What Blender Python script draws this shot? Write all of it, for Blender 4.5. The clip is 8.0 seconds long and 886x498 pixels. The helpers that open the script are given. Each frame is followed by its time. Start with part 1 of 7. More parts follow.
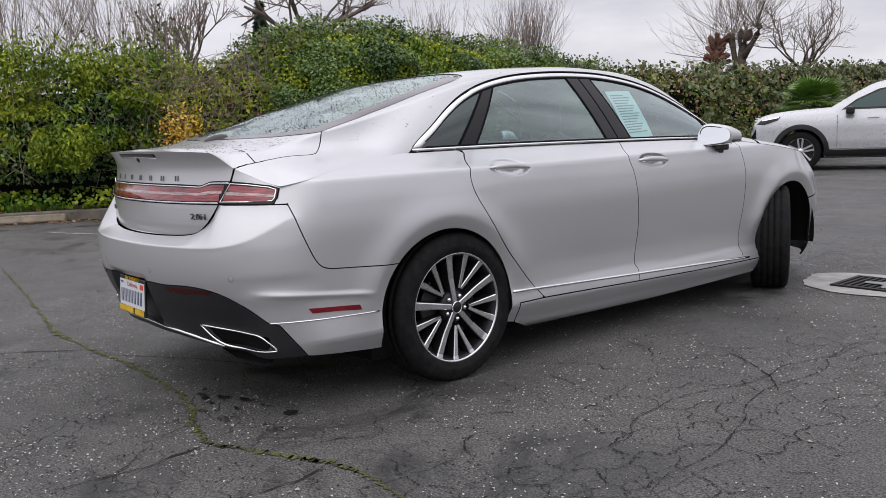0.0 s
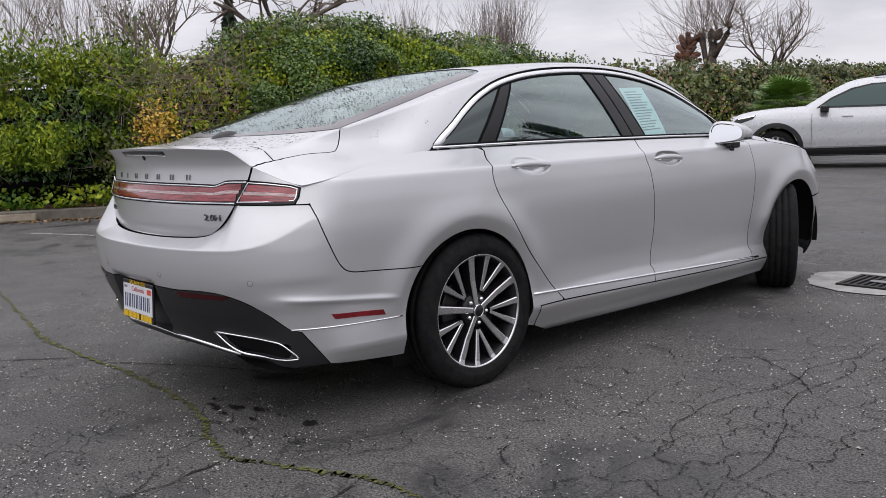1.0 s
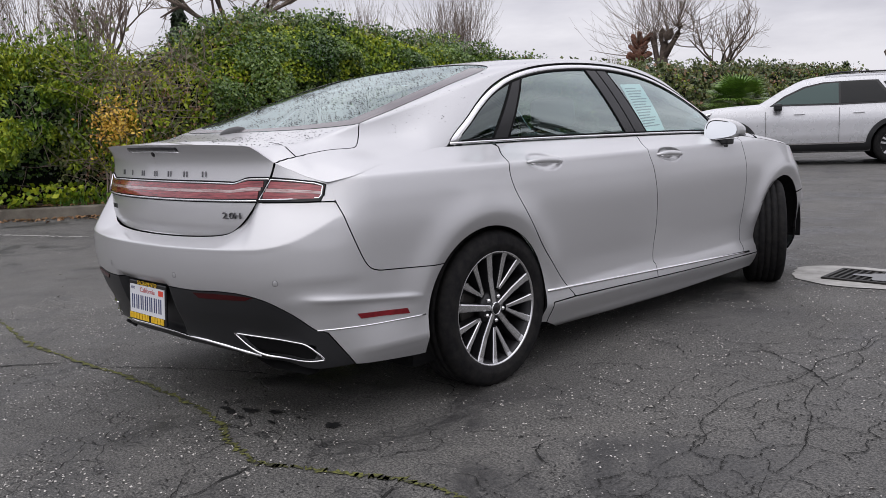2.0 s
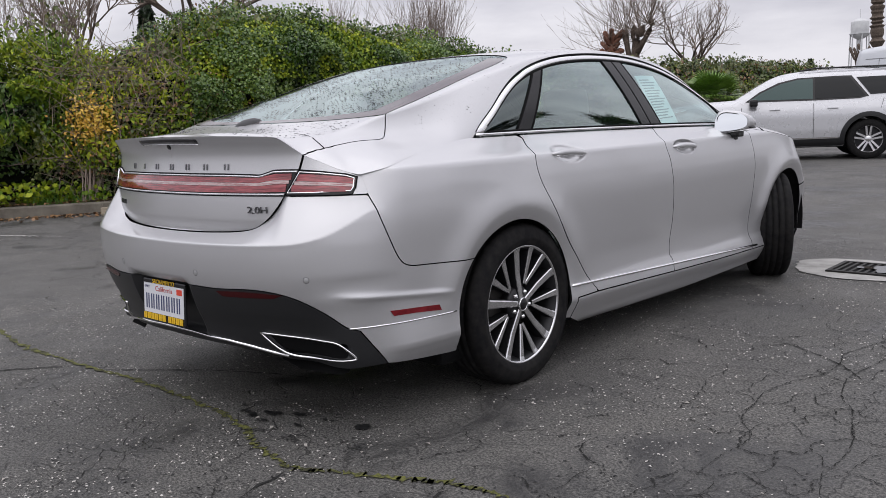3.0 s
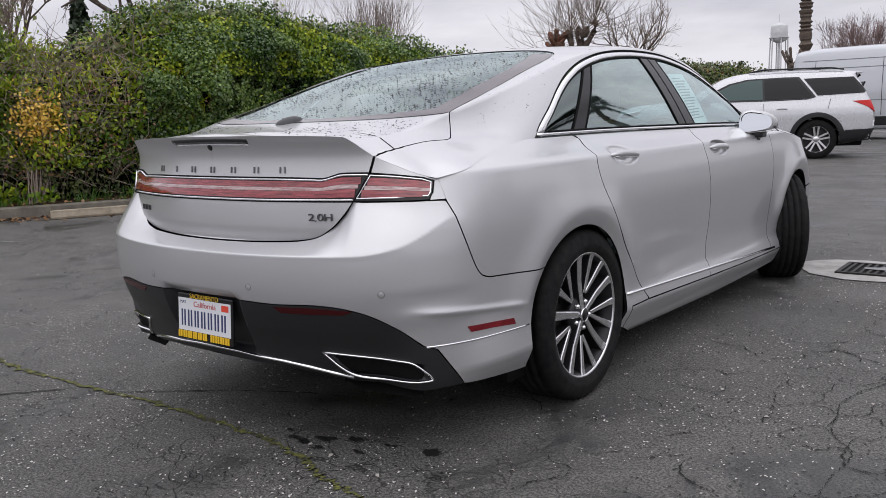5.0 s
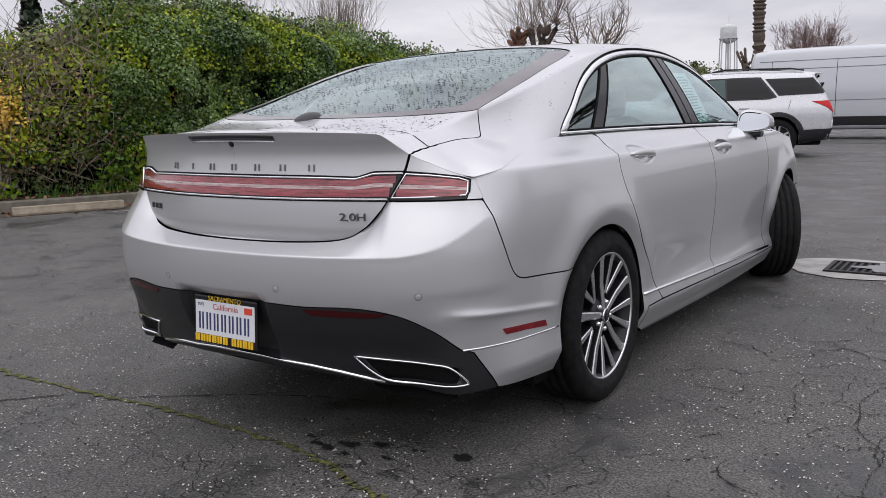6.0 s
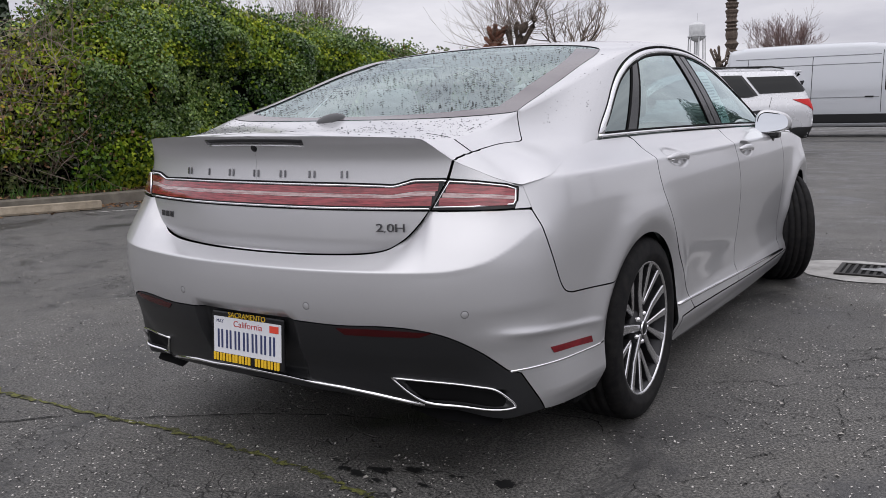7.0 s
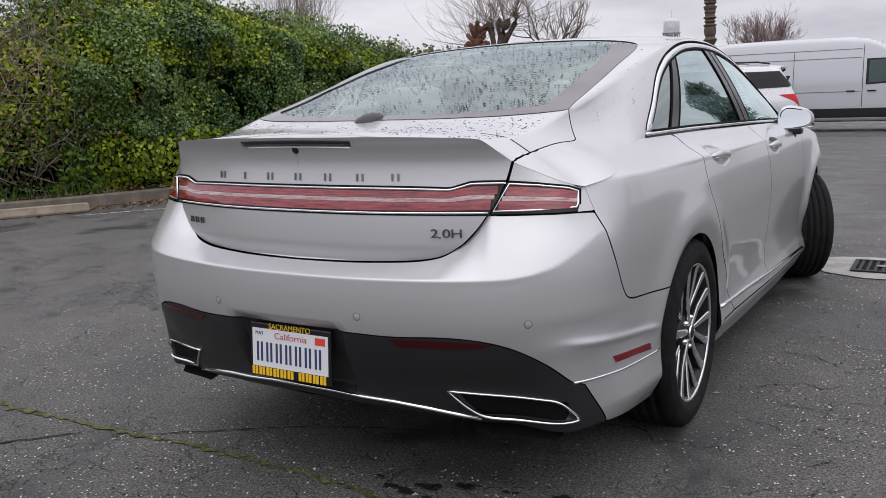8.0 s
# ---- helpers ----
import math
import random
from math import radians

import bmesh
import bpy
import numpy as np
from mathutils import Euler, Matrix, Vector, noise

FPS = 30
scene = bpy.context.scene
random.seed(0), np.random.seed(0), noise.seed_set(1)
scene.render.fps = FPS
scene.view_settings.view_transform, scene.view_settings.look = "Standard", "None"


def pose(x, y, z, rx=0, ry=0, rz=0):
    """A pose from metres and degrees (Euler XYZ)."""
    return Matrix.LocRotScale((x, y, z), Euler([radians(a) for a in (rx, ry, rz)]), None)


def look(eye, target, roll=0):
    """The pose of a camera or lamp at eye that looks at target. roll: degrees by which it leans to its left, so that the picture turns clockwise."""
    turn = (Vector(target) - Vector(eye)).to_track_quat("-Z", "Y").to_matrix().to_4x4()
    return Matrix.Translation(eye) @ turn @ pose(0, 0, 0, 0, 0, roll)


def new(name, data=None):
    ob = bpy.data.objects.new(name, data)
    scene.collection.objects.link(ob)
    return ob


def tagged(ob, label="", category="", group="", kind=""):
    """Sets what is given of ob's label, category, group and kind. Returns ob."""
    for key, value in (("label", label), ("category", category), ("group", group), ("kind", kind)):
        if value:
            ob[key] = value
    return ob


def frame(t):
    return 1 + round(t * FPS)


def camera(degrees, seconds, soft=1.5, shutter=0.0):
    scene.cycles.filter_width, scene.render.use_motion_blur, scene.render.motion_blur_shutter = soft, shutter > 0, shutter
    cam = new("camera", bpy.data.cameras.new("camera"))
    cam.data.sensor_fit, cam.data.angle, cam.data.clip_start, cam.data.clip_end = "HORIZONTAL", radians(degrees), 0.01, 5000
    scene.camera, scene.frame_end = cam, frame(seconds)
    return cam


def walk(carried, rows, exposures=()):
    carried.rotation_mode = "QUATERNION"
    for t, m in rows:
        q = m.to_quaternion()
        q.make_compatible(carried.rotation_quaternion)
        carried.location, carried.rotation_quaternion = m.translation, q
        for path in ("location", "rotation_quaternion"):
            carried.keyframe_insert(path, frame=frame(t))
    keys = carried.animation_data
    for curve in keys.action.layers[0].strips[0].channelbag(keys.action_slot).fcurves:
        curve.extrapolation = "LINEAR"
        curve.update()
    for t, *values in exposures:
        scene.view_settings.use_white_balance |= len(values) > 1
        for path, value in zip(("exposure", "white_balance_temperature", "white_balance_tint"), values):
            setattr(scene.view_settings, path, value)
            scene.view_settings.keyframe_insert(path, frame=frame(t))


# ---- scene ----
# ---------------------------------------------------------------- camera
cam = camera(55.0, 8.0, soft=0.65)
PATH = [
    (0, (3.774, -2.461, 1.152), (2.251, -1.196, 0.869), -2.3),
    (0.5, (3.626, -2.501, 1.151), (2.128, -1.206, 0.868), -2.2),
    (1, (3.502, -2.548, 1.154), (2.032, -1.223, 0.864), -2.2),
    (2.5, (3.137, -2.801, 1.148), (1.789, -1.354, 0.847), -2.2),
    (3, (3.008, -2.824, 1.132), (1.681, -1.359, 0.827), -2.3),
    (3.5, (2.858, -2.849, 1.142), (1.558, -1.36, 0.836), -2.4),
    (4, (2.725, -2.868, 1.151), (1.45, -1.36, 0.835), -2.6),
    (4.5, (2.593, -2.893, 1.145), (1.347, -1.36, 0.832), -2.4),
    (6, (2.216, -3.045, 1.155), (1.099, -1.418, 0.833), -1.6),
    (6.5, (2.076, -3.028, 1.165), (0.988, -1.382, 0.838), -1.5),
    (7, (1.924, -2.999, 1.176), (0.864, -1.335, 0.845), -1.5),
    (7.5, (1.802, -2.996, 1.179), (0.769, -1.316, 0.846), -1.6),
    (8, (1.664, -3.004, 1.185), (0.649, -1.314, 0.847), -1.9),
]

walk(cam, [(t, look(eye, target, roll)) for t, eye, target, roll in PATH])

# ---------------------------------------------------------------- light: an overcast winter sky
world = bpy.data.worlds.new("overcast_sky")
scene.world = world
world.use_nodes = True
wn, wl = world.node_tree.nodes, world.node_tree.links
wn.clear()
SUN_EL, SUN_AZ = radians(66), radians(150)
sky = wn.new("ShaderNodeTexSky")
sky.sky_type, sky.sun_disc, sky.sun_elevation, sky.sun_rotation = "NISHITA", False, SUN_EL, SUN_AZ
sky.air_density, sky.dust_density, sky.ozone_density = 1.0, 2.0, 1.0
flat = wn.new("ShaderNodeHueSaturation")
flat.inputs["Saturation"].default_value = 0.25
wl.new(sky.outputs[0], flat.inputs["Color"])
wco = wn.new("ShaderNodeTexCoord")
wmap = wn.new("ShaderNodeMapping")
wmap.inputs["Scale"].default_value = (1.0, 1.0, 4.0)
wl.new(wco.outputs["Generated"], wmap.inputs[0])
wno = wn.new("ShaderNodeTexNoise")
wno.inputs["Scale"].default_value, wno.inputs["Detail"].default_value = 3.0, 8
wno.inputs["Roughness"].default_value = 0.55
wl.new(wmap.outputs[0], wno.inputs["Vector"])
wra = wn.new("ShaderNodeValToRGB")
wra.color_ramp.elements[0].position, wra.color_ramp.elements[0].color = 0.32, (5.1, 5.05, 5.8, 1)
wra.color_ramp.elements[1].position, wra.color_ramp.elements[1].color = 0.66, (8.5, 8.35, 8.95, 1)
wl.new(wno.outputs["Fac"], wra.inputs[0])
# an overcast sky is brighter overhead than at the horizon
wsep = wn.new("ShaderNodeSeparateXYZ")
wl.new(wco.outputs["Generated"], wsep.inputs[0])
wup = wn.new("ShaderNodeMapRange")
wup.inputs["From Min"].default_value, wup.inputs["From Max"].default_value = 0.06, 0.9
wup.inputs["To Min"].default_value, wup.inputs["To Max"].default_value = 1.0, 2.0
wl.new(wsep.outputs["Z"], wup.inputs["Value"])
wmul = wn.new("ShaderNodeVectorMath")
wmul.operation = "SCALE"
wl.new(wra.outputs[0], wmul.inputs[0])
wl.new(wup.outputs[0], wmul.inputs["Scale"])
wmix = wn.new("ShaderNodeMix")
wmix.data_type = "RGBA"
wmix.inputs["Factor"].default_value = 0.88
wl.new(flat.outputs[0], wmix.inputs["A"])
wl.new(wmul.outputs[0], wmix.inputs["B"])
wbg = wn.new("ShaderNodeBackground")
wbg.inputs["Strength"].default_value = 0.1
wl.new(wmix.outputs["Result"], wbg.inputs["Color"])
wout = wn.new("ShaderNodeOutputWorld")
wl.new(wbg.outputs[0], wout.inputs[0])

sun = new("sun", bpy.data.lights.new("sun", "SUN"))
sun.data.energy, sun.data.angle, sun.data.color = 0.75, radians(90), (1.0, 0.97, 0.93)
sun.matrix_world = look((0, 0, 30), (-30 * math.cos(SUN_EL) * math.sin(SUN_AZ), -30 * math.cos(SUN_EL) * math.cos(SUN_AZ), 30 - 30 * math.sin(SUN_EL)))
scene.view_settings.exposure = 0.05

# ---------------------------------------------------------------- materials
class Mat:
    """A node material with a Principled shader and a few shorthands."""

    def __init__(self, name, color=(0.5, 0.5, 0.5), rough=0.5, metal=0.0, spec=0.5, coat=0.0, coat_rough=0.03):
        self.m = bpy.data.materials.new(name)
        self.m.use_nodes = True
        self.n, self.l = self.m.node_tree.nodes, self.m.node_tree.links
        self.b = self.n["Principled BSDF"]
        self.set("Base Color", (*color, 1))
        self.set("Roughness", rough), self.set("Metallic", metal), self.set("Specular IOR Level", spec)
        self.set("Coat Weight", coat), self.set("Coat Roughness", coat_rough)
        self.co = None

    def set(self, key, value):
        self.b.inputs[key].default_value = value
        return self

    def link(self, a, b):
        self.l.new(a, b)
        return self

    def coords(self):
        if self.co is None:
            self.co = self.n.new("ShaderNodeTexCoord").outputs["Object"]
        return self.co

    def noise(self, scale, detail=4, rough=0.55, stretch=None, dist=0.0):
        v = self.coords()
        if stretch:
            m = self.n.new("ShaderNodeMapping")
            m.inputs["Scale"].default_value = stretch
            self.l.new(v, m.inputs[0])
            v = m.outputs[0]
        t = self.n.new("ShaderNodeTexNoise")
        t.inputs["Scale"].default_value, t.inputs["Detail"].default_value = scale, detail
        t.inputs["Roughness"].default_value, t.inputs["Distortion"].default_value = rough, dist
        self.l.new(v, t.inputs["Vector"])
        return t.outputs["Fac"]

    def voronoi(self, scale, feature="F1", vec=None, rnd=1.0):
        t = self.n.new("ShaderNodeTexVoronoi")
        t.feature = feature
        t.inputs["Scale"].default_value = scale
        t.inputs["Randomness"].default_value = rnd
        self.l.new(vec or self.coords(), t.inputs["Vector"])
        return t.outputs["Distance"]

    def warp(self, scale, amount):
        t = self.n.new("ShaderNodeTexNoise")
        t.inputs["Scale"].default_value, t.inputs["Detail"].default_value = scale, 4
        self.l.new(self.coords(), t.inputs["Vector"])
        m = self.n.new("ShaderNodeVectorMath")
        m.operation = "MULTIPLY_ADD"
        self.l.new(t.outputs["Color"], m.inputs[0])
        m.inputs[1].default_value = (amount, amount, amount)
        self.l.new(self.coords(), m.inputs[2])
        return m.outputs[0]

    def ramp(self, fac, stops):
        r = self.n.new("ShaderNodeValToRGB")
        e = r.color_ramp.elements
        while len(e) < len(stops):
            e.new(0.5)
        for el, (p, c) in zip(e, stops):
            el.position = p
            el.color = (c, c, c, 1) if not isinstance(c, tuple) else (*c, 1)
        self.l.new(fac, r.inputs[0])
        return r.outputs["Color"]

    def mix(self, fac, a, b, mode="MIX"):
        x = self.n.new("ShaderNodeMix")
        x.data_type, x.blend_type = "RGBA", mode
        for key, v in (("Factor", fac), ("A", a), ("B", b)):
            s = [i for i in x.inputs if i.name == key and (i.type == "VALUE" if key == "Factor" else i.type == "RGBA")][0]
            if isinstance(v, (int, float)):
                s.default_value = v if key == "Factor" else (v, v, v, 1)
            elif isinstance(v, tuple):
                s.default_value = (*v, 1)
            else:
                self.l.new(v, s)
        return [o for o in x.outputs if o.type == "RGBA"][0]

    def math(self, op, a, b=0.0):
        x = self.n.new("ShaderNodeMath")
        x.operation = op
        for i, v in enumerate((a, b)):
            if isinstance(v, (int, float)):
                x.inputs[i].default_value = v
            else:
                self.l.new(v, x.inputs[i])
        return x.outputs[0]

    def island(self):
        return self.n.new("ShaderNodeNewGeometry").outputs["Random Per Island"]

    def rand(self):
        return self.n.new("ShaderNodeObjectInfo").outputs["Random"]

    def color(self, s):
        return self.link(s, self.b.inputs["Base Color"])

    def rough(self, s):
        return self.link(s, self.b.inputs["Roughness"])

    def bump(self, height, strength=0.3, dist=0.01):
        x = self.n.new("ShaderNodeBump")
        x.inputs["Strength"].default_value, x.inputs["Distance"].default_value = strength, dist
        self.l.new(height, x.inputs["Height"])
        self.l.new(x.outputs[0], self.b.inputs["Normal"])
        return self


# silver metallic paint with faint flake and water specks
PAINT = Mat("silver_paint", (0.56, 0.56, 0.57), rough=0.34, metal=0.68, coat=0.9, coat_rough=0.09)
PAINT.color(PAINT.mix(PAINT.ramp(PAINT.noise(900, 2), [(0.3, 0.0), (0.7, 1.0)]), (0.50, 0.50, 0.51), (0.64, 0.64, 0.65)))
PAINT.rough(PAINT.ramp(PAINT.noise(3, 5), [(0.3, 0.39), (0.7, 0.46)]))
CHROME = Mat("chrome", (0.85, 0.85, 0.86), rough=0.08, metal=1.0)
SATIN = Mat("satin_chrome", (0.88, 0.88, 0.89), rough=0.16, metal=1.0)
BLACK = Mat("gloss_black_trim", (0.010, 0.010, 0.011), rough=0.22, spec=0.4)
PLASTIC = Mat("dark_textured_plastic", (0.014, 0.0145, 0.016), rough=0.42)
PLASTIC.bump(PLASTIC.noise(400, 2), 0.15, 0.002)
# near-black of real liners and seals, and of shade painted into gaps
INNER = Mat("liner_and_shade_black", (0.004, 0.004, 0.0045), rough=0.9, spec=0.2)
RUBBER = Mat("tyre_rubber", (0.018, 0.018, 0.019), rough=0.75, spec=0.15)
RUBBER.color(RUBBER.mix(RUBBER.ramp(RUBBER.noise(30, 6), [(0.35, 0.0), (0.75, 1.0)]), (0.007, 0.007, 0.008), (0.020, 0.019, 0.018)))
ALLOY = Mat("machined_alloy", (0.72, 0.72, 0.73), rough=0.24, metal=1.0)
POCKET = Mat("dark_alloy_pocket", (0.025, 0.025, 0.027), rough=0.4, metal=0.6)
DISC = Mat("brake_disc_steel", (0.07, 0.066, 0.063), rough=0.45, metal=0.9)


def glass_material(name, tint, rough=0.0, power=2.8, face=0.09):
    g = Mat(name, tint, rough)
    g.n.remove(g.b)
    out = g.n["Material Output"]
    tr = g.n.new("ShaderNodeBsdfTransparent")
    tr.inputs[0].default_value = (*tint, 1)
    gl = g.n.new("ShaderNodeBsdfGlossy")
    gl.inputs["Roughness"].default_value = 0.01
    gl.inputs[0].default_value = (0.88, 1.0, 0.99, 1)
    lw = g.n.new("ShaderNodeLayerWeight")
    lw.inputs["Blend"].default_value = 0.5
    mx = g.n.new("ShaderNodeMixShader")
    g.l.new(g.math("ADD", g.math("MULTIPLY", g.math("POWER", lw.outputs["Facing"], power), 0.90), face), mx.inputs[0])
    g.l.new(tr.outputs[0], mx.inputs[1])
    g.l.new(gl.outputs[0], mx.inputs[2])
    g.l.new(mx.outputs[0], out.inputs[0])
    return g


GLASS = glass_material("side_window_glass", (0.60, 0.76, 0.75), power=2.2, face=0.14)
REARGLASS = glass_material("rear_window_glass", (0.86, 0.98, 0.97), power=4.0, face=0.09)
PRIVACY = glass_material("privacy_glass", (0.06, 0.065, 0.07))
FRIT = Mat("black_glass_border", (0.02, 0.02, 0.022), rough=0.04)
DARKGLASS = Mat("dark_tinted_glass", (0.012, 0.013, 0.014), rough=0.06, spec=0.25)
# chrome coloured darker to paint in the dark that the badges mirror
DARKCHROME = Mat("shaded_chrome", (0.20, 0.20, 0.21), rough=0.10, metal=1.0)
RED = Mat("red_lamp_lens", (0.35, 0.012, 0.018), rough=0.12, coat=1.0)
RED.color(RED.mix(RED.ramp(RED.noise(14, 5, 0.7, stretch=(1, 1, 14)), [(0.36, 0.0), (0.64, 1.0)]), (0.11, 0.009, 0.013), (0.40, 0.055, 0.065)))
CLEAR = Mat("clear_lamp_strip", (0.60, 0.46, 0.45), rough=0.15, coat=1.0)
CLEAR.color(CLEAR.mix(CLEAR.ramp(CLEAR.noise(16, 5, 0.7, stretch=(1, 1, 10)), [(0.36, 0.0), (0.64, 1.0)]), (0.28, 0.11, 0.11), (0.58, 0.47, 0.46)))
AMBERGLASS = Mat("dark_red_reflector", (0.045, 0.003, 0.004), rough=0.25, spec=0.3)
BORDER = Mat("printed_glass_border", (0.17, 0.16, 0.16), rough=0.14)
BORDER.color(BORDER.mix(BORDER.ramp(BORDER.noise(5, 4), [(0.3, 0.0), (0.7, 1.0)]), (0.10, 0.086, 0.09), (0.13, 0.112, 0.117)))
MARKER = Mat("red_marker_lens", (0.26, 0.012, 0.02), rough=0.25, spec=0.4)
MARKER.color(MARKER.mix(MARKER.ramp(MARKER.noise(40, 3), [(0.3, 0.0), (0.7, 1.0)]), (0.12, 0.006, 0.010), (0.21, 0.012, 0.018)))
SEAT = Mat("cream_leather", (0.22, 0.215, 0.205), rough=0.55)
SEAT.bump(SEAT.noise(60, 4), 0.2, 0.004)
PAPERM = Mat("pale_window_sheet", (0.80, 0.95, 0.93), rough=0.7)
WHITE = Mat("silver_white_metallic", (0.56, 0.565, 0.585), rough=0.30, metal=0.35, coat=0.8)
WHITE.rough(WHITE.ramp(WHITE.noise(4, 4), [(0.3, 0.22), (0.7, 0.36)]))
PLATEW = Mat("plate_white", (0.70, 0.71, 0.74), rough=0.35)
INK = Mat("plate_blue_ink", (0.03, 0.04, 0.12), rough=0.5)
YELLOW = Mat("yellow_lettering", (0.80, 0.50, 0.02), rough=0.4)
SCRIPT = Mat("red_script_ink", (0.45, 0.05, 0.05), rough=0.5)
STICK = Mat("red_sticker", (0.70, 0.06, 0.03), rough=0.5)

# old asphalt: aggregate, stains, alligator cracking
ASPHALT = Mat("old_asphalt", rough=0.75)
_w = ASPHALT.warp(3.0, 0.55)
agg = ASPHALT.ramp(ASPHALT.noise(105, 4, 0.75), [(0.44, 0.0), (0.56, 1.0)])
mid = ASPHALT.ramp(ASPHALT.noise(38, 5, 0.7), [(0.38, 0.0), (0.66, 1.0)])
grit = ASPHALT.ramp(ASPHALT.voronoi(55), [(0.05, 1.0), (0.20, 0.0)])
gritmask = ASPHALT.ramp(ASPHALT.noise(21, 4, 0.7), [(0.47, 0.0), (0.60, 1.0)])
patch = ASPHALT.ramp(ASPHALT.noise(0.9, 7, 0.65), [(0.36, 0.0), (0.64, 1.0)])
tone = ASPHALT.mix(patch, (0.068, 0.066, 0.062), (0.148, 0.141, 0.126))
base = ASPHALT.mix(agg, ASPHALT.mix(0.70, tone, (0.010, 0.010, 0.010)), ASPHALT.mix(0.42, tone, (0.27, 0.262, 0.245)))
base = ASPHALT.mix(ASPHALT.math("MULTIPLY", mid, 0.45), base, (0.030, 0.030, 0.031))
base = ASPHALT.mix(ASPHALT.math("MULTIPLY", grit, gritmask), base, (0.33, 0.32, 0.30))
fine = ASPHALT.ramp(ASPHALT.voronoi(6.5, "DISTANCE_TO_EDGE", _w), [(0.008, 1.0), (0.026, 0.0)])
where = ASPHALT.ramp(ASPHALT.noise(0.33, 3, 0.5), [(0.50, 0.0), (0.64, 1.0)])
thin = ASPHALT.ramp(ASPHALT.noise(2.6, 4), [(0.45, 0.0), (0.56, 1.0)])
crackf = ASPHALT.math("MULTIPLY", ASPHALT.math("MULTIPLY", fine, where), thin)
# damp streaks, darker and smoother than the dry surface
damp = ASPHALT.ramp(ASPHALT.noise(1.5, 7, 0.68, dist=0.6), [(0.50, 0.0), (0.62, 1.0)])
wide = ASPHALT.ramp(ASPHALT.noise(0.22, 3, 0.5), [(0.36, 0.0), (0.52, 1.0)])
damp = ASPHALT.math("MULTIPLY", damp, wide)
base = ASPHALT.mix(ASPHALT.math("MULTIPLY", crackf, 0.8), base, (0.014, 0.013, 0.012))
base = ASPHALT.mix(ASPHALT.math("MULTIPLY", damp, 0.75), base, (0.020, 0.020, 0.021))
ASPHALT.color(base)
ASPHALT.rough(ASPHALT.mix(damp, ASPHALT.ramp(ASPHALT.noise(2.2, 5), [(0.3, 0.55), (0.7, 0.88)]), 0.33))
ASPHALT.bump(ASPHALT.math("SUBTRACT", ASPHALT.math("ADD", ASPHALT.noise(110, 4, 0.7), ASPHALT.math("MULTIPLY", grit, 0.4)), ASPHALT.math("MULTIPLY", crackf, 2.0)), 0.8, 0.008)

CONCRETE = Mat("weathered_concrete", rough=0.85)
CONCRETE.color(CONCRETE.mix(CONCRETE.ramp(CONCRETE.noise(5, 7, 0.65), [(0.3, 0.0), (0.7, 1.0)]), (0.085, 0.075, 0.06), (0.20, 0.18, 0.145)))
TANCON = Mat("tan_concrete", rough=0.9)
TANCON.color(TANCON.mix(TANCON.ramp(TANCON.noise(7, 7, 0.65), [(0.3, 0.0), (0.7, 1.0)]), (0.17, 0.14, 0.10), (0.34, 0.29, 0.22)))
TANCON.bump(TANCON.noise(70, 4), 0.5, 0.008)
CONCRETE.bump(CONCRETE.noise(90, 4), 0.4, 0.006)
PALECON = Mat("pale_concrete_apron", rough=0.8)
PALECON.color(PALECON.mix(PALECON.ramp(PALECON.noise(6, 7, 0.65), [(0.3, 0.0), (0.7, 1.0)]), (0.24, 0.235, 0.22), (0.46, 0.45, 0.43)))
PALECON.bump(PALECON.noise(120, 3), 0.3, 0.004)
IRON = Mat("cast_iron_grate", (0.03, 0.028, 0.026), rough=0.6, metal=0.7)
IRON.bump(IRON.noise(80, 3), 0.3, 0.003)
CRACK = Mat("crack_dirt", rough=0.95)
CRACK.color(CRACK.mix(CRACK.ramp(CRACK.noise(5, 8, 0.8), [(0.34, 0.0), (0.50, 1.0)]), CRACK.mix(CRACK.ramp(CRACK.noise(60, 3), [(0.4, 0.0), (0.6, 1.0)]), (0.008, 0.008, 0.006), (0.040, 0.038, 0.028)), CRACK.mix(CRACK.ramp(CRACK.noise(45, 4, 0.7), [(0.38, 0.0), (0.60, 1.0)]), (0.022, 0.023, 0.009), (0.135, 0.140, 0.030))))
CRACK.bump(CRACK.noise(90, 3), 0.6, 0.01)
OIL = Mat("dark_stain", (0.012, 0.012, 0.012), rough=0.5)
SOIL = Mat("leafy_soil", rough=0.95)
SOIL.color(SOIL.mix(SOIL.ramp(SOIL.noise(9, 6, 0.7), [(0.3, 0.0), (0.7, 1.0)]), (0.025, 0.018, 0.012), (0.11, 0.075, 0.045)))
SOIL.bump(SOIL.noise(30, 5), 0.8, 0.03)


def leaf_material(name, a, b, c, rough=0.36, spec=0.5):
    m = Mat(name, a, rough=rough, spec=spec)
    r = m.island()
    m.color(m.mix(m.ramp(m.noise(0.8, 3), [(0.38, 0.0), (0.62, 1.0)]),
                  m.mix(m.ramp(r, [(0.0, 0.0), (1.0, 1.0)]), a, b), m.mix(m.ramp(r, [(0.2, 0.0), (0.9, 1.0)]), b, c)))
    m.set("Subsurface Weight", 0.0)
    return m


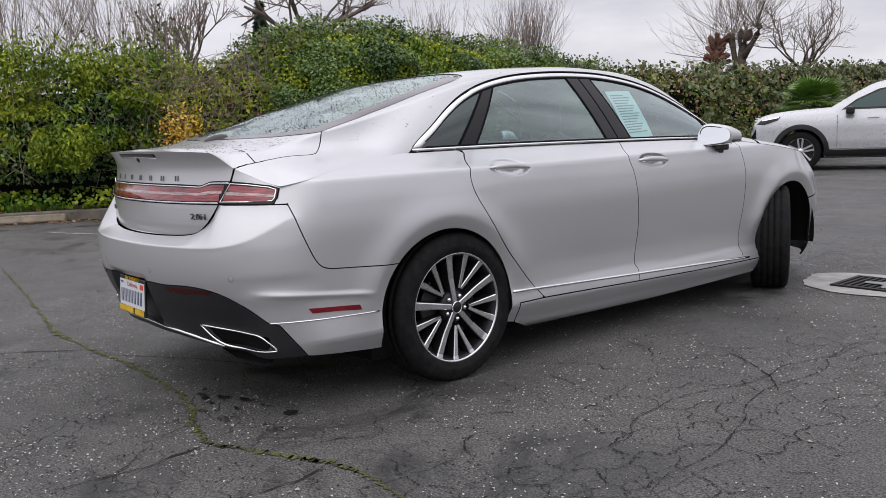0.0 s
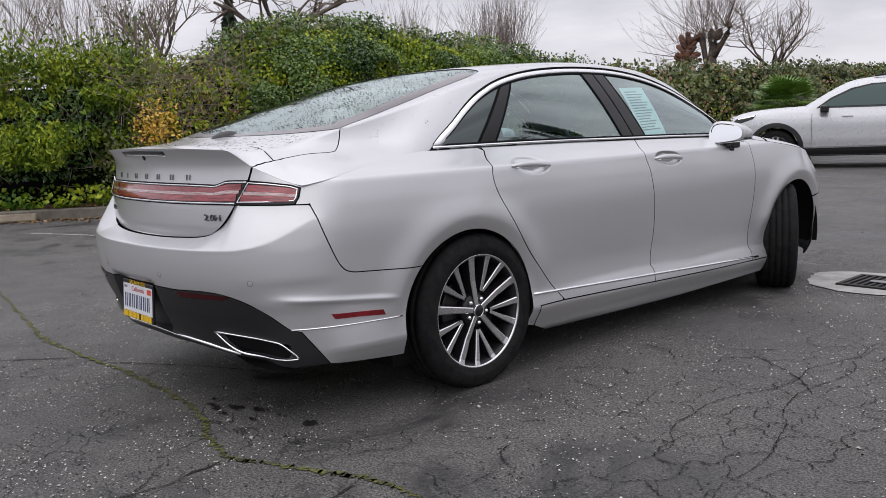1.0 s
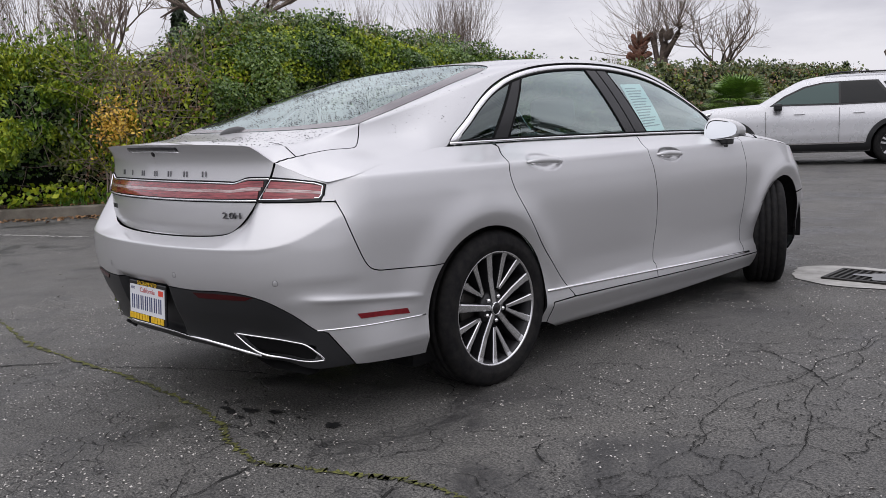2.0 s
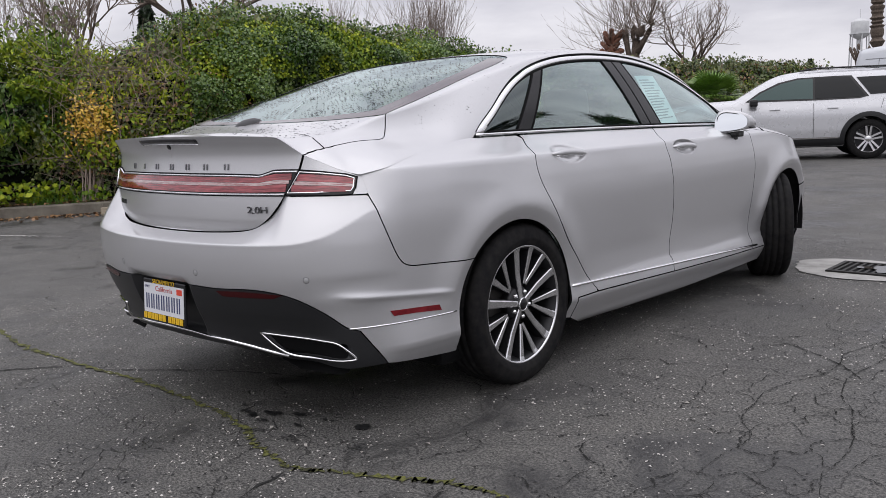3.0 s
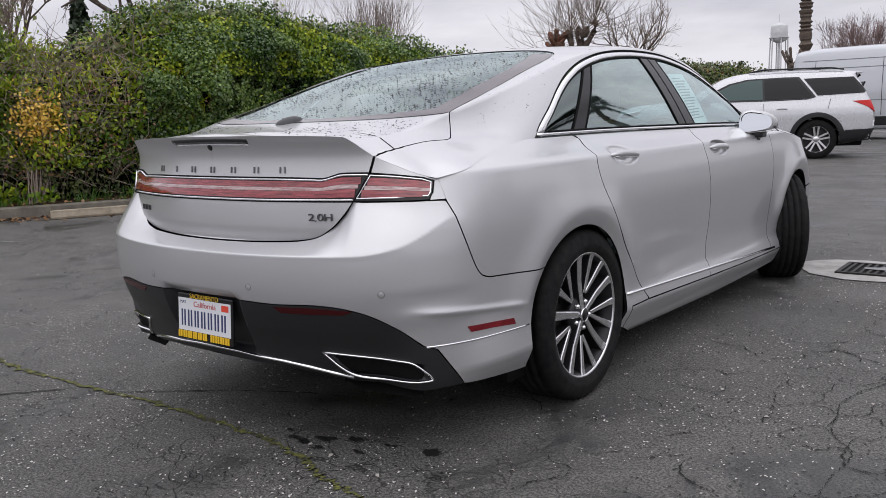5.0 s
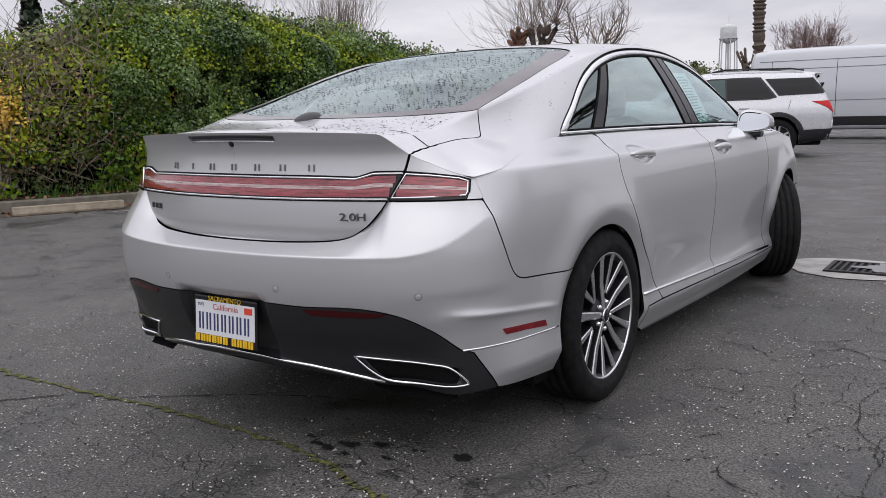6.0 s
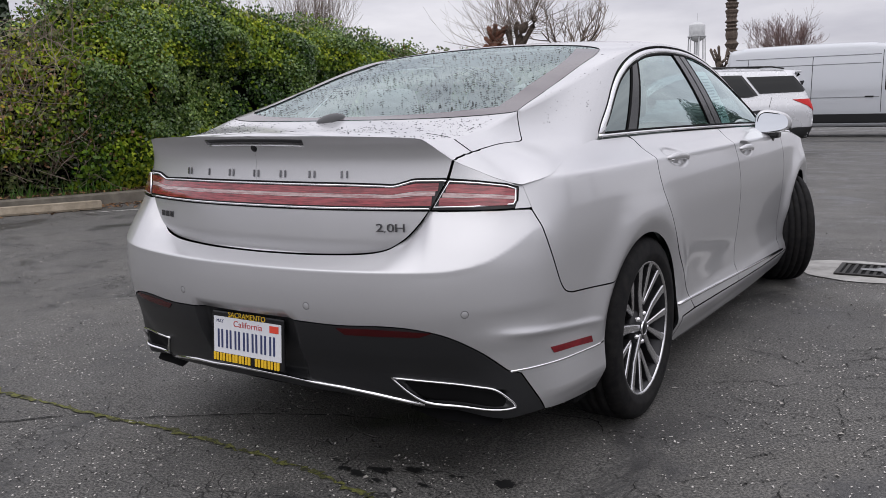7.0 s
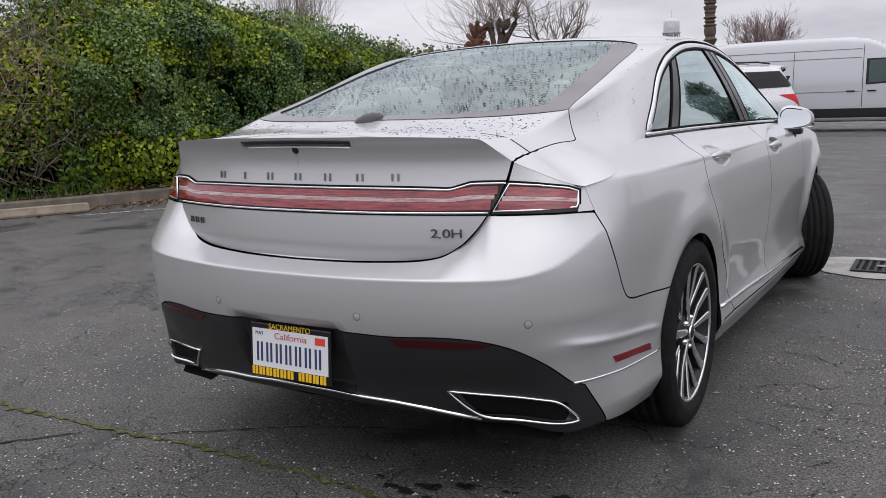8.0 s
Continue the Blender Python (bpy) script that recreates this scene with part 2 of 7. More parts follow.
IVY = leaf_material("ivy_leaves", (0.012, 0.036, 0.009), (0.062, 0.125, 0.024), (0.22, 0.31, 0.07), 0.27)
BRIGHT = leaf_material("yellow_green_leaves", (0.018, 0.060, 0.005), (0.13, 0.215, 0.012), (0.44, 0.48, 0.035), spec=0.22)
AUTUMN = leaf_material("orange_leaves", (0.34, 0.13, 0.02), (0.62, 0.36, 0.04), (0.70, 0.50, 0.08))
DRYLEAF = leaf_material("fallen_leaves", (0.12, 0.06, 0.03), (0.24, 0.13, 0.06), (0.33, 0.20, 0.10))
GRASSM = leaf_material("grass_blades", (0.03, 0.10, 0.012), (0.07, 0.19, 0.02), (0.14, 0.26, 0.04))
CONIFER = leaf_material("dark_conifer_needles", (0.010, 0.022, 0.010), (0.022, 0.042, 0.018), (0.04, 0.06, 0.025))
FARLEAF = leaf_material("far_shrub_leaves", (0.026, 0.050, 0.014), (0.095, 0.130, 0.034), (0.22, 0.22, 0.07))
PALMM = leaf_material("palm_fronds", (0.08, 0.16, 0.02), (0.15, 0.27, 0.04), (0.26, 0.34, 0.08))
# palm fronds darkened in colour so that mirrored palms read as silhouettes
DARKPALM = leaf_material("silhouette_palm_fronds", (0.010, 0.018, 0.008), (0.016, 0.028, 0.012), (0.03, 0.045, 0.02))
# near-black colour that paints the shade between the hedge's leaves
DARKCORE = Mat("hedge_shade_black", (0.006, 0.008, 0.005), rough=1.0, spec=0.1)
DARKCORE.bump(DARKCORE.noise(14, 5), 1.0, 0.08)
BARK = Mat("grey_brown_bark", rough=0.9)
BARK.color(BARK.mix(BARK.ramp(BARK.noise(12, 6, 0.7), [(0.3, 0.0), (0.7, 1.0)]), (0.055, 0.040, 0.030), (0.16, 0.125, 0.10)))
BARK.bump(BARK.noise(30, 5), 0.6, 0.02)
REDBARK = Mat("reddish_bark", rough=0.9)
REDBARK.color(REDBARK.mix(REDBARK.ramp(REDBARK.noise(9, 6, 0.7), [(0.3, 0.0), (0.7, 1.0)]), (0.08, 0.035, 0.022), (0.24, 0.11, 0.07)))
TWIG = Mat("fine_twigs", rough=0.9)
TWIG.color(TWIG.mix(TWIG.island(), (0.12, 0.088, 0.070), (0.30, 0.245, 0.20)))
PINKTWIG = Mat("pinkish_twigs", (0.22, 0.15, 0.14), rough=0.9)
TOWERM = Mat("tower_white_steel", (0.55, 0.56, 0.57), rough=0.6)
TOWERM.color(TOWERM.mix(TOWERM.ramp(TOWERM.noise(0.6, 4), [(0.3, 0.0), (0.7, 1.0)]), (0.46, 0.47, 0.48), (0.60, 0.61, 0.61)))
PRINT = Mat("grey_print", (0.16, 0.24, 0.26), rough=0.7)

# ---------------------------------------------------------------- building helpers
def mesh_ob(name, verts, faces, mat, parent=None, label="", smooth=False, normals=None):
    me = bpy.data.meshes.new(name)
    me.from_pydata([tuple(v) for v in verts], [], [tuple(f) for f in faces])
    if smooth:
        me.polygons.foreach_set("use_smooth", [True] * len(me.polygons))
    if normals is not None:
        me.normals_split_custom_set_from_vertices([tuple(n) for n in normals])
    me.materials.append(mat.m)
    me.update()
    ob = new(name, me)
    if parent:
        ob.parent = parent
    if label:
        ob["label"] = label
    return ob


def part(name, bm, mat, parent, label="", smooth=False):
    me = bpy.data.meshes.new(name)
    bmesh.ops.recalc_face_normals(bm, faces=bm.faces[:])
    if smooth:
        for f in bm.faces:
            f.smooth = True
    bm.to_mesh(me)
    bm.free()
    me.materials.append(mat.m)
    ob = new(name, me)
    ob.parent = parent
    if label:
        ob["label"] = label
    return ob


def thing(name, label, category, m=None, group="", kind=""):
    ob = new(name)
    ob.empty_display_size = 0.2
    if m is not None:
        ob.matrix_world = m
    return tagged(ob, label, category, group, kind)


def box_bm(lo, hi, bevel=0.0, bm=None, m=None, seg=2):
    bm = bm or bmesh.new()
    c = [(lo[i] + hi[i]) / 2 for i in range(3)]
    s = [max(hi[i] - lo[i], 1e-4) for i in range(3)]
    t = Matrix.Translation(c) @ Matrix.Diagonal((*s, 1))
    r = bmesh.ops.create_cube(bm, size=1, matrix=(m @ t) if m is not None else t)
    if bevel:
        edges = list({e for v in r["verts"] for e in v.link_edges})
        bmesh.ops.bevel(bm, geom=edges, offset=bevel, segments=seg, profile=0.6, affect="EDGES")
    return bm


def lathe(profile, n, axis="x", m=None):
    """A body of revolution: profile of (radius, along) about the given axis. Gives verts and faces."""
    vs, fs = [], []
    for i in range(n):
        c, s = math.cos(2 * math.pi * i / n), math.sin(2 * math.pi * i / n)
        for r, h in profile:
            v = Vector((h, r * c, r * s)) if axis == "x" else Vector((r * c, r * s, h))
            vs.append(m @ v if m is not None else v)
    k = len(profile)
    for i in range(n):
        j = (i + 1) % n
        for q in range(k - 1):
            fs.append((i * k + q, i * k + q + 1, j * k + q + 1, j * k + q))
    return vs, fs


def tubes(lines, sides=5):
    """Tapered tubes along polylines of (point, radius). Gives verts and faces of one mesh."""
    vs, fs = [], []
    for line in lines:
        start = len(vs)
        pts = [Vector(p) for p, _ in line]
        for i, (p, r) in enumerate(line):
            d = (pts[min(i + 1, len(pts) - 1)] - pts[max(i - 1, 0)]).normalized()
            a = d.cross(Vector((0, 0, 1)) if abs(d.z) < 0.9 else Vector((1, 0, 0))).normalized()
            b = d.cross(a)
            for k in range(sides):
                t = 2 * math.pi * k / sides
                vs.append(pts[i] + (a * math.cos(t) + b * math.sin(t)) * r)
        for i in range(len(line) - 1):
            for k in range(sides):
                q = (k + 1) % sides
                o = start + i * sides
                fs.append((o + k, o + q, o + sides + q, o + sides + k))
        fs.append(tuple(start + k for k in range(sides))[::-1])
        fs.append(tuple(start + (len(line) - 1) * sides + k for k in range(sides)))
    return vs, fs


def pchip(xs, ys):
    """A smooth curve through a short table, without overshoot."""
    x, y = np.array(xs, float), np.array(ys, float)
    h, d = np.diff(x), np.diff(y) / np.diff(x)
    m = np.zeros(len(x))
    for i in range(1, len(x) - 1):
        if d[i - 1] * d[i] > 0:
            w1, w2 = 2 * h[i] + h[i - 1], h[i] + 2 * h[i - 1]
            m[i] = (w1 + w2) / (w1 / d[i - 1] + w2 / d[i])
    m[0], m[-1] = d[0], d[-1]

    def at(q):
        q = np.clip(np.asarray(q, float), x[0], x[-1])
        i = np.clip(np.searchsorted(x, q) - 1, 0, len(h) - 1)
        t = (q - x[i]) / h[i]
        return ((1 + 2 * t) * (1 - t) ** 2 * y[i] + t * (1 - t) ** 2 * h[i] * m[i]
                + t * t * (3 - 2 * t) * y[i + 1] + t * t * (t - 1) * h[i] * m[i + 1])
    return at


def cubic(xs, ys):
    """A natural cubic spline."""
    x, y = np.array(xs, float), np.array(ys, float)
    n, h = len(x), np.diff(np.array(xs, float))
    A, r = np.eye(n), np.zeros(n)
    for i in range(1, n - 1):
        A[i, i - 1:i + 2] = h[i - 1], 2 * (h[i - 1] + h[i]), h[i]
        r[i] = 6 * ((y[i + 1] - y[i]) / h[i] - (y[i] - y[i - 1]) / h[i - 1])
    s = np.linalg.solve(A, r)

    def at(q):
        q = np.clip(np.asarray(q, float), x[0], x[-1])
        i = np.clip(np.searchsorted(x, q) - 1, 0, n - 2)
        a, b = x[i + 1] - q, q - x[i]
        return (s[i] * a ** 3 + s[i + 1] * b ** 3) / (6 * h[i]) + (y[i] / h[i] - s[i] * h[i] / 6) * a + (y[i + 1] / h[i] - s[i + 1] * h[i] / 6) * b
    return at


def sstep(a, b, x):
    t = np.clip((np.asarray(x, float) - a) / (b - a), 0, 1)
    return t * t * (3 - 2 * t)


def curve(pts, n=8):
    """A smooth polyline through the points (Catmull-Rom)."""
    out, k = [], len(pts)
    P = [np.array(p, float) for p in pts]
    for i in range(k - 1):
        p0, p1, p2, p3 = P[max(i - 1, 0)], P[i], P[i + 1], P[min(i + 2, k - 1)]
        for j in range(n):
            t = j / n
            out.append(tuple(0.5 * (2 * p1 + (p2 - p0) * t + (2 * p0 - 5 * p1 + 4 * p2 - p3) * t * t + (3 * p1 - p0 - 3 * p2 + p3) * t ** 3)))
    out.append(tuple(P[-1]))
    return out


def clip_half(poly, axis, value, keep_above):
    out, n = [], len(poly)
    for i in range(n):
        p, q = poly[i], poly[(i + 1) % n]
        a = p[axis] - value if keep_above else value - p[axis]
        b = q[axis] - value if keep_above else value - q[axis]
        if a >= 0:
            out.append(p)
        if (a > 0 > b) or (a < 0 < b):
            t = a / (a - b)
            r = [p[0] + (q[0] - p[0]) * t, p[1] + (q[1] - p[1]) * t]
            r[axis] = value
            out.append(tuple(r))
    return out


def shrink(poly, d):
    """The polygon with its outline drawn in by d (for shut lines)."""
    if d == 0:
        return poly
    n = len(poly)
    area = sum(poly[i][0] * poly[(i + 1) % n][1] - poly[(i + 1) % n][0] * poly[i][1] for i in range(n))
    s = 1 if area > 0 else -1
    out = []
    for i in range(n):
        a, b, c = np.array(poly[i - 1]), np.array(poly[i]), np.array(poly[(i + 1) % n])
        e, f = b - a, c - b
        le, lf = np.linalg.norm(e), np.linalg.norm(f)
        if le < 1e-9 or lf < 1e-9:
            out.append(tuple(b))
            continue
        n1, n2 = np.array((-e[1], e[0])) / le * s, np.array((-f[1], f[0])) / lf * s
        m = n1 + n2
        k = 2 / max(m @ m, 0.8)
        out.append(tuple(b + m * d * k * 0.5 * 2 / 2))
    return out


def patch_mesh(surface, poly, us, vs_):
    """The part of a surface inside the outline poly, cut along the grid lines. Gives verts, normals, faces and border edges."""
    index, uv, faces = {}, [], []

    def vid(p):
        key = (round(p[0], 5), round(p[1], 5))
        if key not in index:
            index[key] = len(uv)
            uv.append(p)
        return index[key]
    lo = [min(p[i] for p in poly) for i in (0, 1)]
    hi = [max(p[i] for p in poly) for i in (0, 1)]
    for i in range(len(us) - 1):
        if us[i + 1] <= lo[0] or us[i] >= hi[0]:
            continue
        col = clip_half(clip_half(poly, 0, us[i], True), 0, us[i + 1], False)
        if len(col) < 3:
            continue
        for j in range(len(vs_) - 1):
            if vs_[j + 1] <= lo[1] or vs_[j] >= hi[1]:
                continue
            cell = clip_half(clip_half(col, 1, vs_[j], True), 1, vs_[j + 1], False)
            if len(cell) < 3:
                continue
            ids = []
            for p in cell:
                k = vid(p)
                if not ids or ids[-1] != k:
                    ids.append(k)
            while len(ids) > 1 and ids[0] == ids[-1]:
                ids.pop()
            if len(ids) < 3 or len(set(ids)) != len(ids):
                ids = list(dict.fromkeys(ids))
                if len(ids) < 3:
                    continue
            q = [uv[k] for k in ids]
            ar = 0.5 * sum(q[k][0] * q[(k + 1) % len(q)][1] - q[(k + 1) % len(q)][0] * q[k][1] for k in range(len(q)))
            if abs(ar) < 2e-8:
                continue
            faces.append(ids if ar > 0 else ids[::-1])
    u, v = np.array([p[0] for p in uv]), np.array([p[1] for p in uv])
    e = 1e-3
    P = surface(u, v)
    N = np.cross(surface(u + e, v) - surface(u - e, v), surface(u, v + e) - surface(u, v - e))
    L = np.linalg.norm(N, axis=1, keepdims=True)
    N = N / np.maximum(L, 1e-12)
    count = {}
    for f in faces:
        for k in range(len(f)):
            a, b = f[k], f[(k + 1) % len(f)]
            count[(a, b)] = count.get((a, b), 0) + 1
    border = [(a, b) for (a, b) in count if (b, a) not in count]
    return P, N, faces, border


def panel(name, pieces, mat, parent, label="", depth=0.012, mirror=0, lift=0.0, seamless=None):
    """A sheet-metal part out of patches (surface, outline, u lines, v lines). mirror 0: as given; 1: its mirror image; 2: both halves in one.
    Its edges turn inwards by depth, as pressed sheet does."""
    V, Nn, F, rims = [], [], [], []
    for surface, poly, us, vs_ in pieces:
        P, N, faces, border = patch_mesh(surface, poly, us, vs_)
        flip = np.sum(N[:, 0] * P[:, 0] + N[:, 2] * (P[:, 2] - 0.7) + N[:, 1] * (P[:, 1] - 1.3)) < 0
        if flip:
            N, faces, border = -N, [f[::-1] for f in faces], [(b, a) for a, b in border]
        if mirror == 2:
            mid = np.abs(P[:, 0]) < 3e-4
            N[mid, 0] = 0
            P[mid, 0] = 0
        for side in ((0,), (1,), (0, 1))[mirror]:
            s = np.array((-1, 1, 1)) if side else np.array((1, 1, 1))
            o = len(V)
            Q, M = (P + N * lift) * s, N * s
            V += list(Q)
            Nn += list(M)
            F += [[o + k for k in (f[::-1] if side else f)] for f in faces]
            if depth:
                rim = {}
                for a, b in border:
                    if (mirror == 2 and abs(P[a][0]) < 1e-4 and abs(P[b][0]) < 1e-4) or (seamless and seamless(P[a]) and seamless(P[b])):
                        continue
                    ids = []
                    for k in (a, b):
                        if k not in rim:
                            rim[k] = (len(V), len(V) + 1)
                            V.extend([Q[k], Q[k] - M[k] * depth])
                            Nn.extend([(0, 0, 0), (0, 0, 0)])
                        ids.append(rim[k])
                    f = [ids[1][0], ids[0][0], ids[0][1], ids[1][1]]
                    rims.append(len(F))
                    F.append(f[::-1] if side else f)
    ob = mesh_ob(name, V, F, mat, parent, label, True, Nn)
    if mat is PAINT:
        # edges coloured near-black, which paints shade into the shut lines
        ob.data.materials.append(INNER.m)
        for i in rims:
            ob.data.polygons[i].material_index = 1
    return ob


def ribbon(name, pts, width, height, mat, parent, label="", closed=False, m=None, up=None):
    """A low half-round strip along 3D points with given surface normals (point, normal)."""
    V, F = [], []
    n = len(pts)
    prof = [(-0.5, 0.0), (-0.42, 0.75), (0.0, 1.0), (0.42, 0.75), (0.5, 0.0)]
    for i in range(n):
        p, nn = Vector(pts[i][0]), Vector(pts[i][1]).normalized()
        a = Vector(pts[(i - 1) % n if closed else max(i - 1, 0)][0])
        b = Vector(pts[(i + 1) % n if closed else min(i + 1, n - 1)][0])
        t = (b - a).normalized()
        s = t.cross(nn).normalized()
        w = width[i] if isinstance(width, (list, tuple)) else width
        for u, h in prof:
            V.append(p + s * u * w + nn * h * height)
    k = len(prof)
    for i in range(n if closed else n - 1):
        j = (i + 1) % n
        for q in range(k - 1):
            F.append((i * k + q, j * k + q, j * k + q + 1, i * k + q + 1))
    if not closed:
        F.append(tuple(range(k)))
        F.append(tuple((n - 1) * k + q for q in range(k))[::-1])
    return mesh_ob(name, V, F, mat, parent, label, True)


def writing(name, text, size, depth, mat, parent, m, label="", spacing=1.0, stretch=1.0):
    cu = bpy.data.curves.new(name, "FONT")
    cu.body, cu.size, cu.extrude, cu.align_x, cu.align_y, cu.space_character = text, size, depth, "CENTER", "CENTER", spacing
    tmp = bpy.data.objects.new(name + "_tmp", cu)
    scene.collection.objects.link(tmp)
    me = bpy.data.meshes.new_from_object(tmp.evaluated_get(bpy.context.evaluated_depsgraph_get()))
    bpy.data.objects.remove(tmp)
    me.transform(m @ Matrix.Diagonal((stretch, 1, 1, 1)))
    me.materials.clear()
    me.materials.append(mat.m)
    ob = new(name, me)
    ob.parent = parent
    if label:
        ob["label"] = label
    return ob

# ---------------------------------------------------------------- the silver saloon: its body as smooth shells
# y runs from tail to nose, x to its right side, the rear axle stands over the origin
_pl = [(0, -1.170), (0.27, -1.155), (0.50, -1.105), (0.69, -1.032), (0.80, -0.935), (0.872, -0.78), (0.905, -0.58), (0.918, -0.30), (0.924, 0.0),
       (0.930, 0.5), (0.932, 1.2), (0.928, 2.0), (0.920, 2.6), (0.912, 3.0), (0.868, 3.35), (0.74, 3.62), (0.52, 3.76), (0.26, 3.82), (0, 3.84)]
_full = [(-x, y) for x, y in _pl[3:0:-1]] + _pl + [(-x, y) for x, y in _pl[-2:-5:-1]]
_len = np.concatenate([[0], np.cumsum([math.dist(_full[i], _full[i + 1]) for i in range(len(_full) - 1)])])
_len -= _len[3]
A_END = _len[3 + len(_pl) - 1]
plan_x, plan_y = cubic(_len, [p[0] for p in _full]), cubic(_len, [p[1] for p in _full])
_aa = np.linspace(0, A_END, 1500)
_px, _py = plan_x(_aa), plan_y(_aa)


def a_of_y(y):
    return np.interp(y, _py, _aa)


_ta, _sa = np.linspace(0, float(a_of_y(-0.70)), 500), np.linspace(float(a_of_y(-0.97)), A_END, 900)
ridge_z = pchip([0, 0.5, 0.65, 0.72, 0.78, 0.82, 0.845, 0.862, 0.9], [0.718, 0.718, 0.720, 0.729, 0.748, 0.775, 0.80, 0.82, 0.84])
rear_inset = pchip([0.14, 0.22, 0.28, 0.33, 0.40, 0.47, 0.54, 0.60, 0.66, 0.700, 0.714, 0.720, 0.726, 0.745, 0.80, 0.885, 0.96, 1.02, 1.06, 1.10, 1.2],
                   [0.30, 0.20, 0.125, 0.085, 0.062, 0.032, 0.012, 0.002, 0.0, 0.001, 0.004, 0.012, 0.036, 0.100, 0.092, 0.096, 0.112, 0.118, 0.110, 0.085, 0.05])
corner_inset = pchip([0.14, 0.22, 0.28, 0.36, 0.42, 0.47, 0.52, 0.56, 0.62, 0.70, 0.78, 0.87, 0.95, 1.1],
                     [0.10, 0.050, 0.028, 0.020, 0.016, 0.012, 0.004, 0.006, 0.0, 0.002, 0.010, 0.024, 0.026, 0.028])
SIDE_Z = [0.12, 0.16, 0.21, 0.255, 0.285, 0.33, 0.38, 0.45, 0.55, 0.66, 0.76, 0.86, 0.93, 0.955, 0.964, 0.974, 1.00, 1.03, 1.05, 1.10]
SIDE_LOW = [0.16, 0.065, 0.038, 0.012, 0.0, 0.006, 0.019, 0.022, 0.014, 0.005, 0.0, 0.006, 0.018, 0.0245, 0.029]
# the flank breaks at a crease into a flat shoulder, which is broad at the rear and narrow at the front doors
SIDE_LOW_REAR = SIDE_LOW[:5] + [0.004, 0.009, 0.010, 0.007, 0.003] + SIDE_LOW[10:]
side_rear, side_fore = pchip(SIDE_Z, SIDE_LOW_REAR + [0.045, 0.093, 0.140, 0.168, 0.24]), pchip(SIDE_Z, SIDE_LOW + [0.043, 0.080, 0.116, 0.150, 0.22])
front_inset = pchip([0.12, 0.20, 0.35, 0.55, 0.70, 0.80, 0.90, 1.0], [0.12, 0.06, 0.02, 0.0, 0.02, 0.07, 0.16, 0.30])
lid_cut = pchip([0, 0.26, 0.45, 0.54, 0.60, 0.634, 0.67, 0.95], [0.741, 0.745, 0.757, 0.790, 0.838, 0.882, 0.887, 0.887])
PROFILE = [0]
RAKE = 0.026
DENTS = [1.0]
HANDLES = ((0.355, 0.955), (1.445, 0.930))
ARCH_R, ARCH_F, ARCH_RAD = (-0.055, 0.335), (2.940, 0.335), 0.372


def inset(a, z):
    x, y = plan_x(a), plan_y(a)
    wr = 1 - sstep(-1.06, -0.90, y) * sstep(0.55, 0.80, x)
    ws = sstep(-0.86, -0.66, y)
    wf = sstep(3.0, 3.6, y)
    over = z - np.where(y < 0, ridge_z(x), 0.86)
    zz = z - (ridge_z(x) - 0.718) * (y < 0.4) * sstep(0.60, 0.70, z) * (1 - sstep(0.76, 0.88, z))
    corner = corner_inset(z) + 0.36 * 0.5 * (over + np.sqrt(over * over + 8e-6))
    zs = z + RAKE * np.clip(y - 0.9, -1.2, 1.6) * sstep(0.75, 0.35, z)
    fore = sstep(0.2, 1.0, y)
    side = (1 - fore) * side_rear(zs) + fore * side_fore(zs)
    tail = rear_inset(zz)
    if PROFILE[0]:
        g = zz - 0.717
        tail = rear_inset(np.minimum(zz, 0.70)) + 0.096 * 0.5 * (g + np.sqrt(g * g + 6e-6)) / (lid_cut(x) - 0.717)
    d = wr * tail + (1 - wr) * ((1 - ws) * corner + ws * side)
    d = d * (1 - wf) + wf * front_inset(z)
    for (cy, cz), flare in ((ARCH_R, 0.017), (ARCH_F, 0.026)):
        r = np.hypot(y - cy, z - cz)
        q = 0.428 - r
        tuck = 0.5 * (q + np.sqrt(q * q + 2e-5))
        d = d - (flare * np.exp(-((r - 0.428) / 0.085) ** 2) - 0.22 * tuck * sstep(0.20, 0.34, z)) * (x > 0.5) * sstep(0.33, 0.52, z)
    # scoops behind the door handles, the plate pocket and the tail-pipe mouths
    for hy, hz in HANDLES:
        d = d + DENTS[0] * 0.024 * (1 - sstep(0.55, 1.05, np.hypot((y - hy) / 0.125, (z - hz + 0.06 * (y - hy)) / 0.040))) * (x > 0.7)
    d = d + DENTS[0] * 0.034 * (1 - sstep(0.190, 0.215, x)) * sstep(0.345, 0.375, z) * (1 - sstep(0.552, 0.566, z)) * (y < -1)
    top, bot = 0.385 - 0.09 * (x - 0.50), 0.303
    lft = 0.515 + 0.075 * (0.39 - z) / 0.09
    d = d + DENTS[0] * 0.06 * sstep(bot - 0.004, bot + 0.010, z) * (1 - sstep(top - 0.012, top + 0.002, z)) * sstep(lft, lft + 0.03, x) * (1 - sstep(0.80, 0.822, x)) * (y < -0.7)
    # the pressed line over the side marker
    d = d - 0.006 * np.exp(-((z - 0.515 + 0.10 * (y + 0.8)) / 0.012) ** 2) * sstep(-0.98, -0.85, y) * (1 - sstep(-0.55, -0.42, y)) * (x > 0.5)
    return d


def lower(a, z):
    """The lower body: a runs round the plan from the middle of the tail, z up."""
    a, z = np.asarray(a, float), np.asarray(z, float)
    e = 2e-3
    tx, ty = plan_x(a + e) - plan_x(a - e), plan_y(a + e) - plan_y(a - e)
    L = np.hypot(tx, ty)
    d = inset(a, z)
    return np.stack([plan_x(a) - ty / L * d, plan_y(a) + tx / L * d, z], -1)


